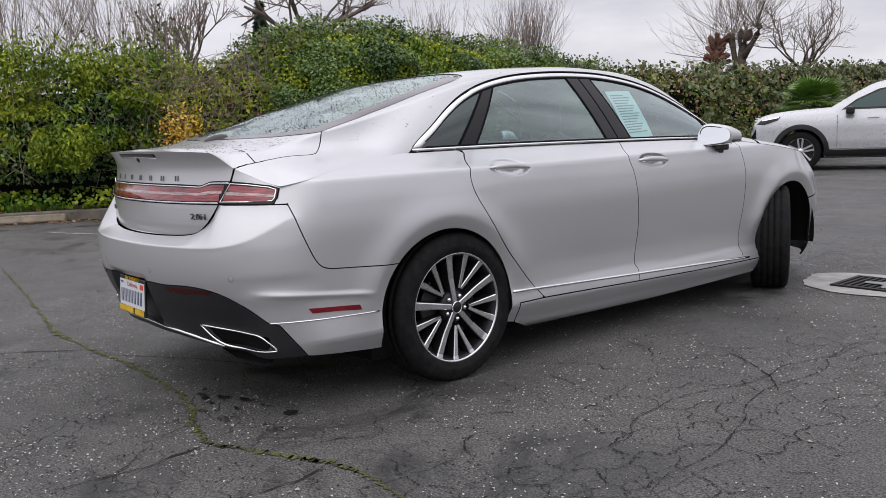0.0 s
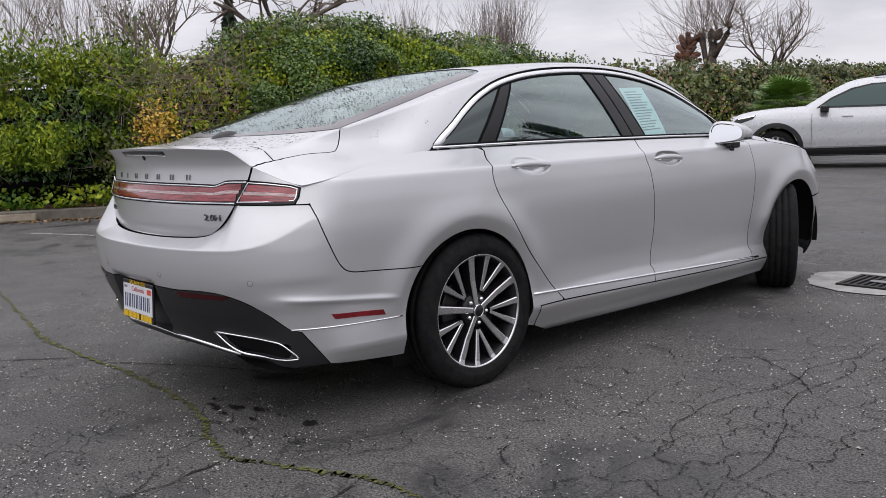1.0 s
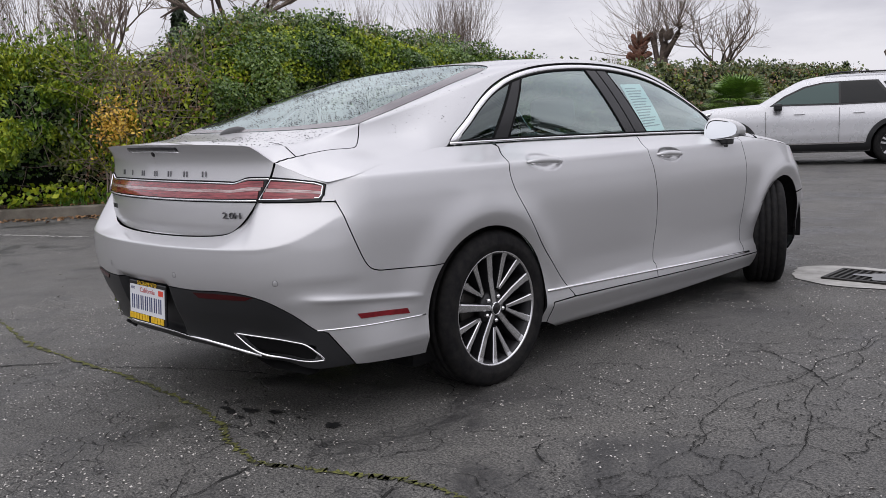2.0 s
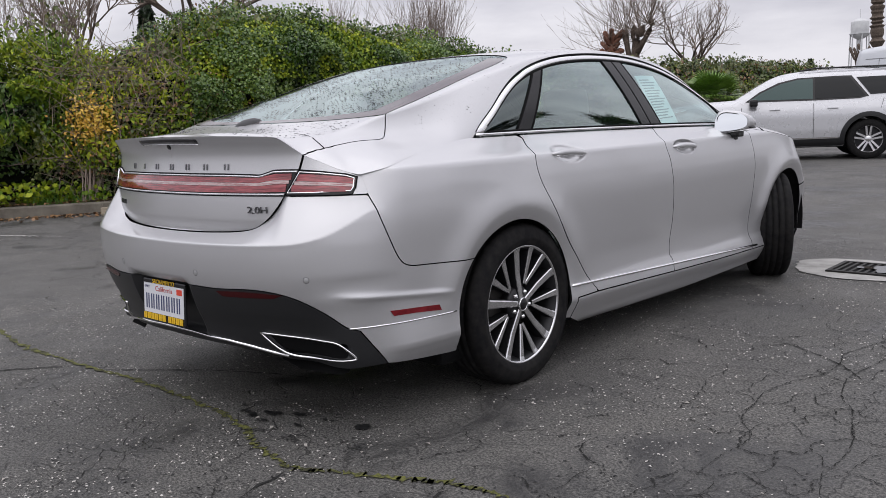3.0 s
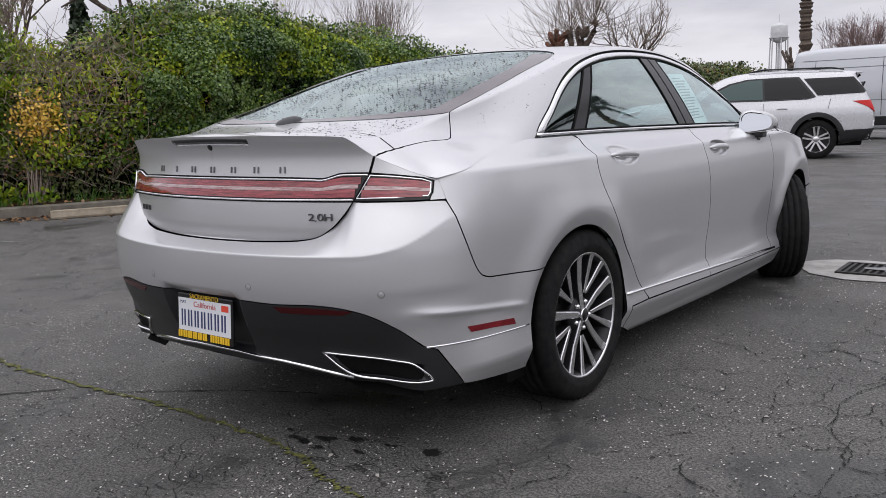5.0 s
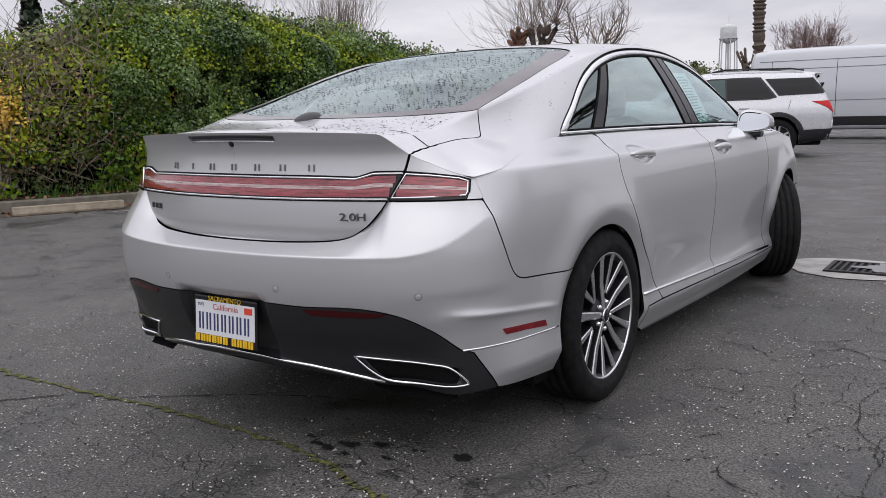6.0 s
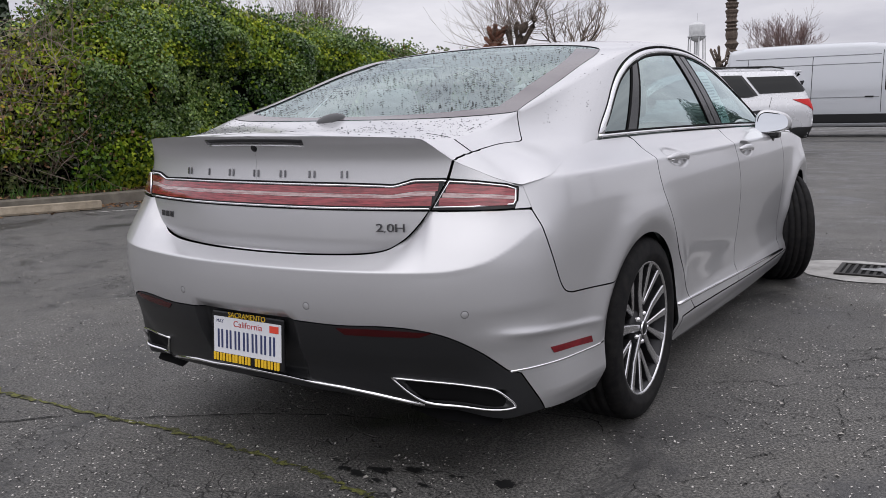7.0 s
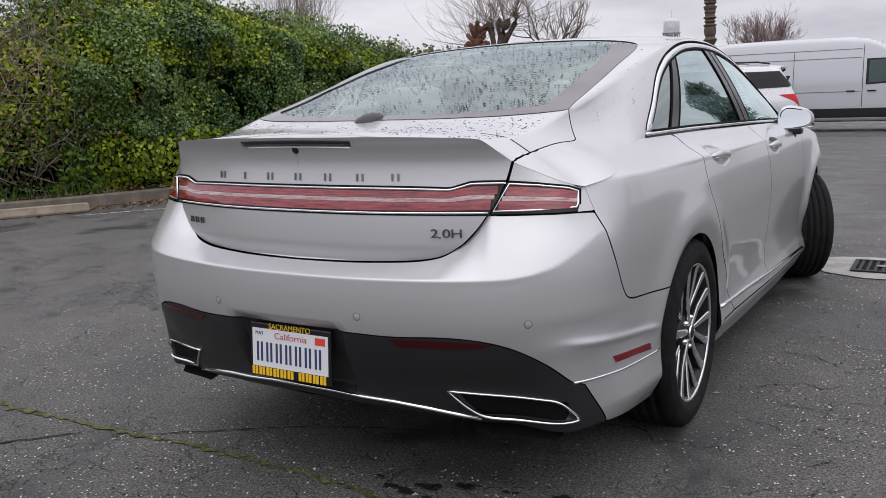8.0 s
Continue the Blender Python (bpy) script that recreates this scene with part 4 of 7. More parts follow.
for s in (0, 1):
    panel("front_wing", [low(fender_poly, la=LA_F, lz=LZ_W)], PAINT, car, "silver front wing", mirror=s)
    panel("sill", [low(sill_poly)], PAINT, car, "silver sill panel", mirror=s)
    doors["r", s] = panel("rear_door", [low(rear_door_poly, la=LA_RD, lz=LZ_D)], PAINT, car, "silver rear door", mirror=s)
    doors["f", s] = panel("front_door", [low(front_door_poly, la=LA_FD, lz=LZ_D)], PAINT, car, "silver front door", mirror=s)
panel("front_bumper", [low(front_bumper_poly)], PAINT, car, "silver front bumper", mirror=2)
hood_poly = top_poly([(0.0, 2.90), (0.4, 2.86), (0.70, 2.70), (0.78, 2.60)]) + [(2.60, 0.0)] + [(float(y), 0.0) for y in np.linspace(2.65, 3.80, 20)] + [(3.80, 2.0)]
panel("bonnet", [up(hood_poly)], PAINT, car, "silver bonnet", mirror=2)

# glazing
rear_glass = panel("rear_window", [up(top_poly(glass_low[::-1][:-1] + glass_side + glass_top[1:]), 0.004)], REARGLASS, car, "sloping rear window beaded with rain", mirror=2, lift=-0.003)
inner_side = [(x - 0.075 - 0.03 * sstep(0.0, 0.345, y), y) for x, y in glass_side]
frit_side = top_poly(glass_side + [(float(x), y) for x, y in inner_side[::-1]])
inner_low = [(x * 0.90, y + 0.045) for x, y in glass_low]
frit_low = top_poly(glass_low + inner_low[::-1])
for s in (0, 1):
    panel("window_border", [(upper, frit_side, UY, UV)], BORDER, rear_glass, "grey printed glass border", mirror=s, lift=0.0015, depth=0)
    panel("window_border", [(upper, frit_low, UY, UV)], BORDER, rear_glass, "grey printed glass border", mirror=s, lift=0.0018, depth=0)
windscreen = panel("windscreen", [up(top_poly(screen_top + screen_side[1:] + [(0.70, 2.68), (0.4, 2.84), (0.0, 2.88)]), 0.004)], GLASS, car, "windscreen", mirror=2, lift=-0.003)


dlo_y, dlo_z = [p[0] for p in dlo], [p[1] for p in dlo]


def arch_z(y, drop):
    return float(np.interp(y, dlo_y, dlo_z)) - drop


def belt(y, rise=0.018):
    return float(shoulder_z(y)) + rise


def window_poly(rear_line, front_line, drop, y0, y1, n=16):
    """Between a rear and a front slanting edge (y at belt, y at top), under the window arch."""
    out = [(y, belt(y)) for y in np.linspace(rear_line[0], front_line[0], n)]
    ft, rt = front_line[1], rear_line[1]
    out += [(y, max(arch_z(y, drop), belt(y) + 0.001)) for y in np.linspace(ft, rt, n * 2)]
    return side_poly(out)


for s in (0, 1):
    # quarter light
    q = [(y, belt(y)) for y in np.linspace(-0.045, 0.165, 6)] + [(y, arch_z(y, 0.036)) for y in np.linspace(0.375, -0.045, 24)]
    panel("quarter_window", [up(side_poly(q), 0)], PRIVACY, car, "dark rear quarter window", mirror=s, lift=-0.004)
    panel("rear_door_window", [up(window_poly((0.27, 0.455), (1.185, 1.02), 0.032, 0, 0), 0)], GLASS, car, "grey-green rear door window with reflections", mirror=s, lift=-0.004)
    panel("front_door_window", [up(window_poly((1.385, 1.21), (2.175, 2.10), 0.032, 0, 0), 0)], GLASS, car, "grey-green front door window", mirror=s, lift=-0.004)
    panel("pillar_trim", [up(window_poly((0.170, 0.382), (0.268, 0.453), 0.030, 0, 0), 0)], BLACK, car, "gloss black pillar", mirror=s, lift=-0.001)
    panel("pillar_trim", [up(window_poly((1.187, 1.022), (1.277, 1.115), 0.030, 0, 0), 0)], BLACK, car, "gloss black pillar", mirror=s, lift=0.0)
    panel("pillar_trim", [up(window_poly((1.281, 1.119), (1.383, 1.208), 0.030, 0, 0), 0)], BLACK, car, "gloss black pillar", mirror=s, lift=0.0)
    tri = [(y, belt(y)) for y in np.linspace(2.180, 2.30, 5)] + [(y, arch_z(y, 0.030)) for y in np.linspace(2.29, 2.105, 8)]
    panel("mirror_sail", [up(side_poly(tri), 0)], BLACK, car, "black mirror base panel", mirror=s, lift=0.0)
    # bright surround: a broad band over the top, a thin one along the belt
    mid_line = [(y, arch_z(y, 0.015 if y > 0.3 else 0.017)) for y in np.linspace(-0.095, 2.27, 70)]
    band = [0.023 + 0.013 * float(sstep(0.30, -0.09, y)) for y, _ in mid_line]
    ribbon("bright_trim", lifted(on_up(side_poly(mid_line), s), -0.001), band, 0.004, SATIN, car, "satin chrome window surround")
    belt_line = [(y, belt(y, 0.010)) for y in np.linspace(-0.11, 2.30, 60)]
    ribbon("bright_trim", lifted(on_up(side_poly(belt_line), s), -0.001), 0.012, 0.006, CHROME, car, "chrome belt strip")
    for drop, wd, ht in ((-0.002, 0.007, 0.0035), (0.031, 0.009, 0.004)):
        seal = [(y, arch_z(y, drop)) for y in np.linspace(-0.105 if drop < 0 else -0.03, 2.29 if drop < 0 else 2.20, 70)]
        ribbon("rubber_seal", lifted(on_up(side_poly(seal), s), -0.001), wd, ht, INNER, car, "black rubber seal")
    seal = [(y, belt(y, 0.0195)) for y in np.linspace(-0.03, 2.24, 60)]
    ribbon("rubber_seal", lifted(on_up(side_poly(seal), s), -0.001), 0.009, 0.004, INNER, car, "black rubber seal")
    for a, b in ((0.165, 0.377), (0.270, 0.455), (1.185, 1.020), (1.279, 1.117), (1.385, 1.210), (2.178, 2.103)):
        z0, z1 = belt(a, 0.02), arch_z(b, 0.03)
        bar_ = [(a + (b - a) * k / 8, z0 + (z1 - z0) * k / 8) for k in range(9)]
        ribbon("rubber_seal", lifted(on_up(side_poly(bar_), s), -0.003), 0.011, 0.005, INNER, car, "black rubber seal")
    # chrome line at the foot of the doors
    foot = [(y, 0.364 - 0.0478 * (y - 0.343)) for y in np.linspace(0.33, 2.42, 40)]
    ribbon("chrome_strip", lifted(on_low(foot, s), -0.001), 0.014, 0.009, CHROME, car, "thin chrome strip along the doors")
    # rear side marker and the line below it
    mk = [(-0.755, 0.458), (-0.65, 0.452), (-0.535, 0.444), (-0.525, 0.422), (-0.65, 0.433), (-0.74, 0.437)]
    panel("side_marker", [low(mk, 0)], MARKER, rear_bumper, "red side marker lamp", mirror=s, lift=0.003, depth=0.006)
    ln = X([(0.806, 0.412)]) + [(y, 0.409 - 0.02 * (y + 0.8)) for y in np.linspace(-0.84, -0.44, 12)]
    ribbon("bumper_line", lifted(on_low(ln, s), -0.001), 0.007, 0.004, SATIN, rear_bumper, "thin bright line")


def beads(name, poly, n, parent, rmin, rmax, mat, label, seed):
    """Small domed drops strewn over a part of the upper body."""
    g = np.random.RandomState(seed)
    lo, hi = np.min(poly, 0), np.max(poly, 0)
    pts = lo + (hi - lo) * g.rand(n * 5, 2)
    q = np.array(poly)
    r = np.roll(q, -1, 0)
    inside = np.zeros(len(pts), bool)
    for a, b in zip(q, r):
        c = ((a[1] > pts[:, 1]) != (b[1] > pts[:, 1])) & (pts[:, 0] < (b[0] - a[0]) * (pts[:, 1] - a[1]) / (b[1] - a[1] + 1e-12) + a[0])
        inside ^= c
    pts = pts[inside]
    clump = np.array([noise.noise(Vector((p[0] * 4.5 + seed, p[1] * 3.5, 0))) + 0.5 * noise.noise(Vector((p[0] * 11, p[1] * 9, seed))) for p in pts])
    pts = pts[clump + 0.18 > 0.40 * g.randn(len(pts))][:n]
    y, v = pts[:, 0], pts[:, 1]
    P = upper(y, v)
    N = np.cross(upper(y + 1e-3, v) - upper(y - 1e-3, v), upper(y, v + 1e-3) - upper(y, v - 1e-3))
    N /= np.linalg.norm(N, axis=1, keepdims=True)
    N[N[:, 2] < 0] *= -1
    T = np.cross(N, np.array((0.0, 1.0, 0.0)))
    T /= np.linalg.norm(T, axis=1, keepdims=True)
    B = np.cross(N, T)
    V, F = [], []
    for k in range(len(P)):
        s = -1 if g.rand() < 0.5 else 1
        rr = rmin + (rmax - rmin) * g.rand() ** 2
        o = len(V)
        ex = 1 + 0.25 * g.rand()
        for h, f in ((0.0, 1.0), (0.35, 0.75)):
            for i in range(7):
                t = 2 * math.pi * i / 7
                p = P[k] + (T[k] * math.cos(t) + B[k] * math.sin(t) * ex) * rr * f + N[k] * rr * (h - 0.05)
                V.append((p[0] * s, p[1], p[2]))
        F += [(o + i, o + (i + 1) % 7, o + 7 + (i + 1) % 7, o + 7 + i) for i in range(7)] + [tuple(o + 7 + i for i in range(7))]
    ob = mesh_ob(name, V, F, mat, parent, label, True)
    ob["kind"] = "stuff"
    return ob


# clear drops coloured near-black in place of the dark that they refract
WATER = Mat("rain_bead_painted_dark", (0.016, 0.018, 0.020), rough=0.12, spec=0.2)
beads("rain_spatter", top_poly(glass_low[::-1][:-1] + glass_side + glass_top[1:]), 3400, rear_glass, 0.0012, 0.0040, WATER, "rain drops painted near-black", 3)
beads("rain_spatter", top_poly([(0, -0.99), (0.5, -0.95), (0.6, -0.8), (0.6, -0.56), (0.4, -0.68), (0, -0.73)]), 900, trunk_lid, 0.0010, 0.0034, WATER, "rain drops painted near-black", 4)
beads("rain_spatter", top_poly([(0, 0.56), (0.5, 0.5), (0.6, -0.3), (0.70, -0.45), (0.72, -0.2), (0.62, 0.6), (0.6, 1.3), (0, 1.5)]), 420, roof, 0.0008, 0.0026, WATER, "rain drops painted near-black", 5)

# ---------------------------------------------------------------- the saloon: fittings

def surf_frame(x=None, y=None, z=0.0):
    """A frame on the lower body: X along it, Y up it, Z out of it."""
    p, n = on_low([("x", abs(x), z)] if y is None else [(y, z)], 1 if (x is not None and x < 0) else 0)[0]
    n = Vector(n).normalized()
    along = Vector((0, 0, 1)).cross(n).normalized()
    upv = n.cross(along)
    m = Matrix((along, upv, n)).transposed().to_4x4()
    m.translation = Vector(p)
    return m


# added near-black shell: its colour puts shade behind gaps and arches
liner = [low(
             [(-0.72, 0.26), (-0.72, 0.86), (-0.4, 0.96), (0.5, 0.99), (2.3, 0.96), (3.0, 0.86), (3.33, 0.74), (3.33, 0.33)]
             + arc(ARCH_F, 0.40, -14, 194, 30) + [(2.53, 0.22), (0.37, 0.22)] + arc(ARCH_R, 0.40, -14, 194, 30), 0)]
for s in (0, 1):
    panel("shade_shell", liner, INNER, car, "", depth=0, mirror=s, lift=-0.028)
panel("shade_shell", [low(X([(0.0, 0.33), (0.45, 0.31), (0.80, 0.30), (0.80, 0.60), (0.78, 0.85), (0.60, 1.00), (0.55, 1.06), (0.0, 1.07)]), 0)], INNER, car, "", depth=0, mirror=2, lift=-0.07)
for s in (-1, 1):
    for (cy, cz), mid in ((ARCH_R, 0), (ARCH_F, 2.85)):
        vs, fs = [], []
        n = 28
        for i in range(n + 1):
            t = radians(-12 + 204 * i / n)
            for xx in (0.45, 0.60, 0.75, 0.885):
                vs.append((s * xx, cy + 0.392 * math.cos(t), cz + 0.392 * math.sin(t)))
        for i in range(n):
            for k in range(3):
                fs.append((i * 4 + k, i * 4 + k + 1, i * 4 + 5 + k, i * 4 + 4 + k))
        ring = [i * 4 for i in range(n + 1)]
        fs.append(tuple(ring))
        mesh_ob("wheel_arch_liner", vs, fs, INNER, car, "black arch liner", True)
# underbody sized, and unseen boxes added, to block light under the car
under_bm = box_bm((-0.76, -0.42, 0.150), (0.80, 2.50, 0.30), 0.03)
part("light_block_box", box_bm((-0.56, 2.50, 0.160), (0.56, 3.50, 0.30), 0.02), INNER, car, "added dark box that blocks light under the car")
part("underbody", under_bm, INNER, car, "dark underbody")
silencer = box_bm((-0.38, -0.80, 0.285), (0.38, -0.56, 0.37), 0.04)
part("light_block_box", box_bm((-0.40, -0.72, 0.27), (0.50, -0.42, 0.30), 0.01), INNER, car, "added dark box that blocks light under the car")
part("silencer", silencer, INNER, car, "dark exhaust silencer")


# ---- wheels
def wheel(m, name):
    hub = new(name)
    hub.parent = car
    hub.matrix_local = m
    W, R = 0.1175, 0.346
    groove = lambda x0, x1: [(R - 0.001, x0), (R - 0.009, x0 + 0.001), (R - 0.009, x1 - 0.001), (R - 0.001, x1)]
    prof = [(0.246, -W + 0.014), (0.256, -W + 0.004), (0.287, -W), (0.315, -W + 0.006), (0.334, -W + 0.016), (0.342, -W + 0.030)]
    for x0 in (-0.062, -0.024, 0.014, 0.052):
        prof += groove(x0, x0 + 0.010)
    prof += [(0.342, W - 0.030), (0.334, W - 0.016), (0.322, W - 0.008), (0.319, W - 0.0065), (0.310, W - 0.003), (0.288, W), (0.282, W + 0.001), (0.277, W), (0.262, W - 0.004), (0.252, W - 0.010), (0.246, W - 0.016)]
    vs, fs = lathe(prof, 96)
    k = len(prof)
    # shoulder blocks and sipes
    for i in range(96):
        if i % 2:
            for q in list(range(4, 7)) + list(range(k - 12, k - 9)):
                v = vs[i * k + q]
                r = math.hypot(v.y, v.z)
                f = (r - 0.005) / r
                vs[i * k + q] = Vector((v.x, v.y * f, v.z * f))
    tyre = mesh_ob("tyre", vs, fs, RUBBER, hub, "black rubber tyre, slightly dusty", True)
    rim_p = [(0.246, -0.10), (0.224, -0.095), (0.219, 0.02), (0.231, 0.085), (0.241, 0.099), (0.249, 0.104), (0.2525, 0.100), (0.251, 0.095)]
    vs, fs = lathe(rim_p, 72)
    mesh_ob("rim", vs, fs, POCKET, hub, "dark alloy rim barrel", True)
    lip_p = [(0.241, 0.096), (0.243, 0.103), (0.249, 0.1065), (0.2535, 0.103), (0.2535, 0.097)]
    vs, fs = lathe(lip_p, 72)
    mesh_ob("rim_lip", vs, fs, ALLOY, hub, "bright machined rim edge", True)
    vs, fs = lathe([(0.0, 0.035), (0.155, 0.035), (0.160, 0.03), (0.160, 0.015), (0.0, 0.015)], 48)
    mesh_ob("brake_disc", vs, fs, DISC, hub, "grey steel brake disc", False)
    vs, fs = lathe([(0.0, 0.099), (0.022, 0.099), (0.027, 0.096), (0.029, 0.088), (0.045, 0.086), (0.070, 0.078), (0.078, 0.066), (0.078, 0.03), (0.0, 0.03)], 40)
    mesh_ob("hub_cover", vs, fs, POCKET, hub, "dark hub", True)
    vs, fs = lathe([(0.0, 0.103), (0.020, 0.102), (0.026, 0.098), (0.027, 0.092)], 32)
    mesh_ob("centre_cap", vs, fs, BLACK, hub, "gloss black centre cap", True)
    vs, fs = lathe([(0.0245, 0.098), (0.026, 0.101), (0.028, 0.099), (0.0285, 0.094)], 32)
    mesh_ob("cap_ring", vs, fs, CHROME, hub, "chrome ring", True)
    for i in range(5):
        t = radians(90 + 36 + 72 * i)
        mm = Matrix.Translation((0, 0.055 * math.cos(t), 0.055 * math.sin(t)))
        vs, fs = lathe([(0.0, 0.096), (0.006, 0.095), (0.010, 0.088), (0.0105, 0.072)], 10, m=mm)
        mesh_ob("wheel_nut", vs, fs, SATIN, hub, "chrome wheel nut", True)
    side_me = {}
    for i in range(15):
        t = radians(90 + 24 * i)
        main = i % 3 == 0
        lean = 0 if main else (0.012 if i % 3 == 1 else -0.012)
        r0 = 0.028 if main else 0.088
        w0, w1 = (0.024, 0.036) if main else (0.015, 0.029)
        rr = [r0, 0.5 * (r0 + 0.244), 0.224, 0.2455]
        hh = [0.092 if main else 0.078, 0.0885, 0.0965, 0.102]
        ww = [w0, (w0 + w1) / 2, w1, w1 * 1.15]
        off = [lean * 1.2, lean * 0.6, lean * 0.15, 0]
        ca, sa = math.cos(t), math.sin(t)

        def at(r, o, h):
            return Vector((h, r * ca - o * sa, r * sa + o * ca))
        vs, fs, vs2, fs2 = [], [], [], []
        for r, h, w, o in zip(rr, hh, ww, off):
            vs += [at(r, o - w / 2, h - 0.003), at(r, o - w * 0.36, h), at(r, o + w * 0.36, h), at(r, o + w / 2, h - 0.003), at(r, o + w / 2, h - 0.010), at(r, o - w / 2, h - 0.010)]
            vs2 += [at(r, o - w * 0.52, h - 0.006), at(r, o + w * 0.52, h - 0.006), at(r, o + w * 0.62, h - 0.045), at(r, o - w * 0.62, h - 0.045)]
        for q in range(3):
            for e in range(6):
                g = (e + 1) % 6
                fs.append((q * 6 + e, q * 6 + g, q * 6 + 6 + g, q * 6 + 6 + e))
            for e in range(4):
                g = (e + 1) % 4
                fs2.append((q * 4 + e, q * 4 + g, q * 4 + 4 + g, q * 4 + 4 + e))
        fs += [(5, 4, 3, 2, 1, 0), (18, 19, 20, 21, 22, 23)]
        fs2 += [(3, 2, 1, 0), (12, 13, 14, 15)]
        sp = mesh_ob("spoke", vs, fs, ALLOY, hub, "bright machined spoke")
        o2 = mesh_ob("spoke_side", vs2, fs2, POCKET, hub, "dark painted spoke side")
    return hub


wheel(pose(0.797, 0, 0.341, 0, 0, 0) @ pose(0, 0, 0, 8, 0, 0), "wheel")
wheel(pose(-0.797, 0, 0.341, 0, 0, 180), "wheel")
wheel(pose(0.815, 2.862, 0.339, 0, 0, 30) @ pose(0, 0, 0, 20, 0, 0), "wheel")
wheel(pose(-0.800, 2.862, 0.341, 0, 0, 180 + 27), "wheel")

# ---- door handles
for s in (0, 1):
    for (hy, hz), key in zip(HANDLES, ("r", "f")):
        pts = []
        for i in range(13):
            t = -1 + 2 * i / 12
            y = hy + 0.132 * t
            p, n = on_low([(y, hz + 0.006 - 0.045 * (y - hy) - 0.010 * t * t)], s)[0]
            want = float(lower(np.array([float(a_of_y(hy - 0.17))]), np.array([hz]))[0][0])
            p = np.array((math.copysign(want + 0.010 * (1 - t ** 4) - 0.006 * abs(t) ** 6, p[0]), p[1], p[2]))
            pts.append((p, np.array((1.0 if p[0] > 0 else -1.0, 0, 0.18))))
        wd = [0.010 + 0.020 * (1 - abs(-1 + 2 * i / 12) ** 3) for i in range(13)]
        ribbon("door_handle", pts, wd, 0.012, PAINT, doors[key, s], "silver door handle with a bright edge")
        pts2 = [(p - np.array((0, 0, 0.0105)), n) for p, n in pts]
        ribbon("handle_edge", pts2[1:-1], 0.008, 0.011, CHROME, doors[key, s], "chrome handle edge")

# ---- wing mirrors
for s in (1, -1):
    mirror = new("wing_mirror")
    mirror.parent = car
    rings = [(2.045, 0.80, 0.0), (2.050, 0.97, 0.0), (2.075, 1.0, 0.0), (2.12, 0.97, 0.006), (2.17, 0.84, 0.014), (2.205, 0.58, 0.024), (2.218, 0.25, 0.032)]
    vs, fs, n = [], [], 28
    for y, k, drop in rings:
        for i in range(n):
            t = 2 * math.pi * i / n
            c, q = math.cos(t), math.sin(t)
            ex = 0.086 * math.copysign(abs(c) ** 0.70, c)
            ez = (0.072 if q > 0 else 0.050) * math.copysign(abs(q) ** (0.8 if q > 0 else 0.55), q) * (1 - 0.24 * (ex / 0.086))
            vs.append((s * (0.912 + ex * k), y + 0.05 * (ex / 0.086), 1.034 + ez * k - drop * 0.5))
    for j in range(len(rings) - 1):
        for i in range(n):
            q = (i + 1) % n
            f = (j * n + i, j * n + q, j * n + n + q, j * n + n + i)
            fs.append(f if s < 0 else f[::-1])
    fs.append(tuple((len(rings) - 1) * n + i for i in range(n)))
    mesh_ob("mirror_shell", vs, fs, PAINT, mirror, "silver mirror housing", True)
    gl = [(s * 0.912 + (v[0] - s * 0.912) * 0.92, v[1] - 0.006 + 0.20 * (v[2] - 1.034) - 0.010, 1.034 + (v[2] - 1.034) * 0.90) for v in vs[n:2 * n]]
    mesh_ob("mirror_glass", gl + [(x, y + 0.007, z) for x, y, z in gl], [tuple(range(n)), tuple(range(2 * n - 1, n - 1, -1))] + [(i, (i + 1) % n, n + (i + 1) % n, n + i) for i in range(n)],
            Mat("mirror_silvering", (0.75, 0.78, 0.80), rough=0.02, metal=1.0), mirror, "mirror glass")
    rim = [(Vector(v), Vector((0, -1, 0))) for v in vs[:n]]
    ribbon("mirror_rim", rim, 0.005, 0.003, BLACK, mirror, "black mirror rim", closed=True)
    band_ = []
    for y, k, drop in rings[1:6]:
        ex, ez = 0.086 * k, -0.030 * k
        band_.append((Vector((s * (0.912 + ex * 0.985), y + 0.05 * k, 1.034 + ez - drop * 0.5)), Vector((s, 0, -0.35))))
    ribbon("mirror_band", band_, 0.010, 0.004, BLACK, mirror, "dark band round the mirror housing")
    strip = [((s * (0.838 + 0.158 * i / 10), 2.010 + 0.085 * i / 10, 0.981 + 0.010 * (i / 10) ** 2), (0, -1, 0.2)) for i in range(11)]
    ribbon("mirror_base_strip", strip, 0.006, 0.008, SATIN, mirror, "chrome strip under the mirror")
    bm = bmesh.new()
    box_bm((s * 0.895 - 0.05, 2.06, 0.950), (s * 0.895 + 0.05, 2.15, 0.990), 0.012, bm)
    box_bm((s * 0.875 - 0.035, 2.09, 0.930), (s * 0.875 + 0.035, 2.15, 0.965), 0.012, bm)
    part("mirror_foot", bm, BLACK, mirror, "dark mirror foot")

# ---- boot lid fittings
pts = both_sides(X([(x, 1.0835 - 0.003 * (x / 0.2) ** 2) for x in np.linspace(0, 0.205, 12)]))
ribbon("high_brake_lamp", lifted(pts, -0.001), 0.021, 0.004, FRIT, trunk_lid, "black high-level brake lamp strip")
pts = both_sides(X([(x, 1.0715 - 0.003 * (x / 0.2) ** 2) for x in np.linspace(0, 0.200, 12)]))
ribbon("lamp_edge", lifted(pts, -0.001), 0.004, 0.003, SATIN, trunk_lid, "bright lower edge of the brake lamp")
m = surf_frame(x=0.001, z=1.062)
vs, fs = lathe([(0.0, 0.0035), (0.010, 0.0032), (0.013, 0.0)], 16, axis="z", m=m)
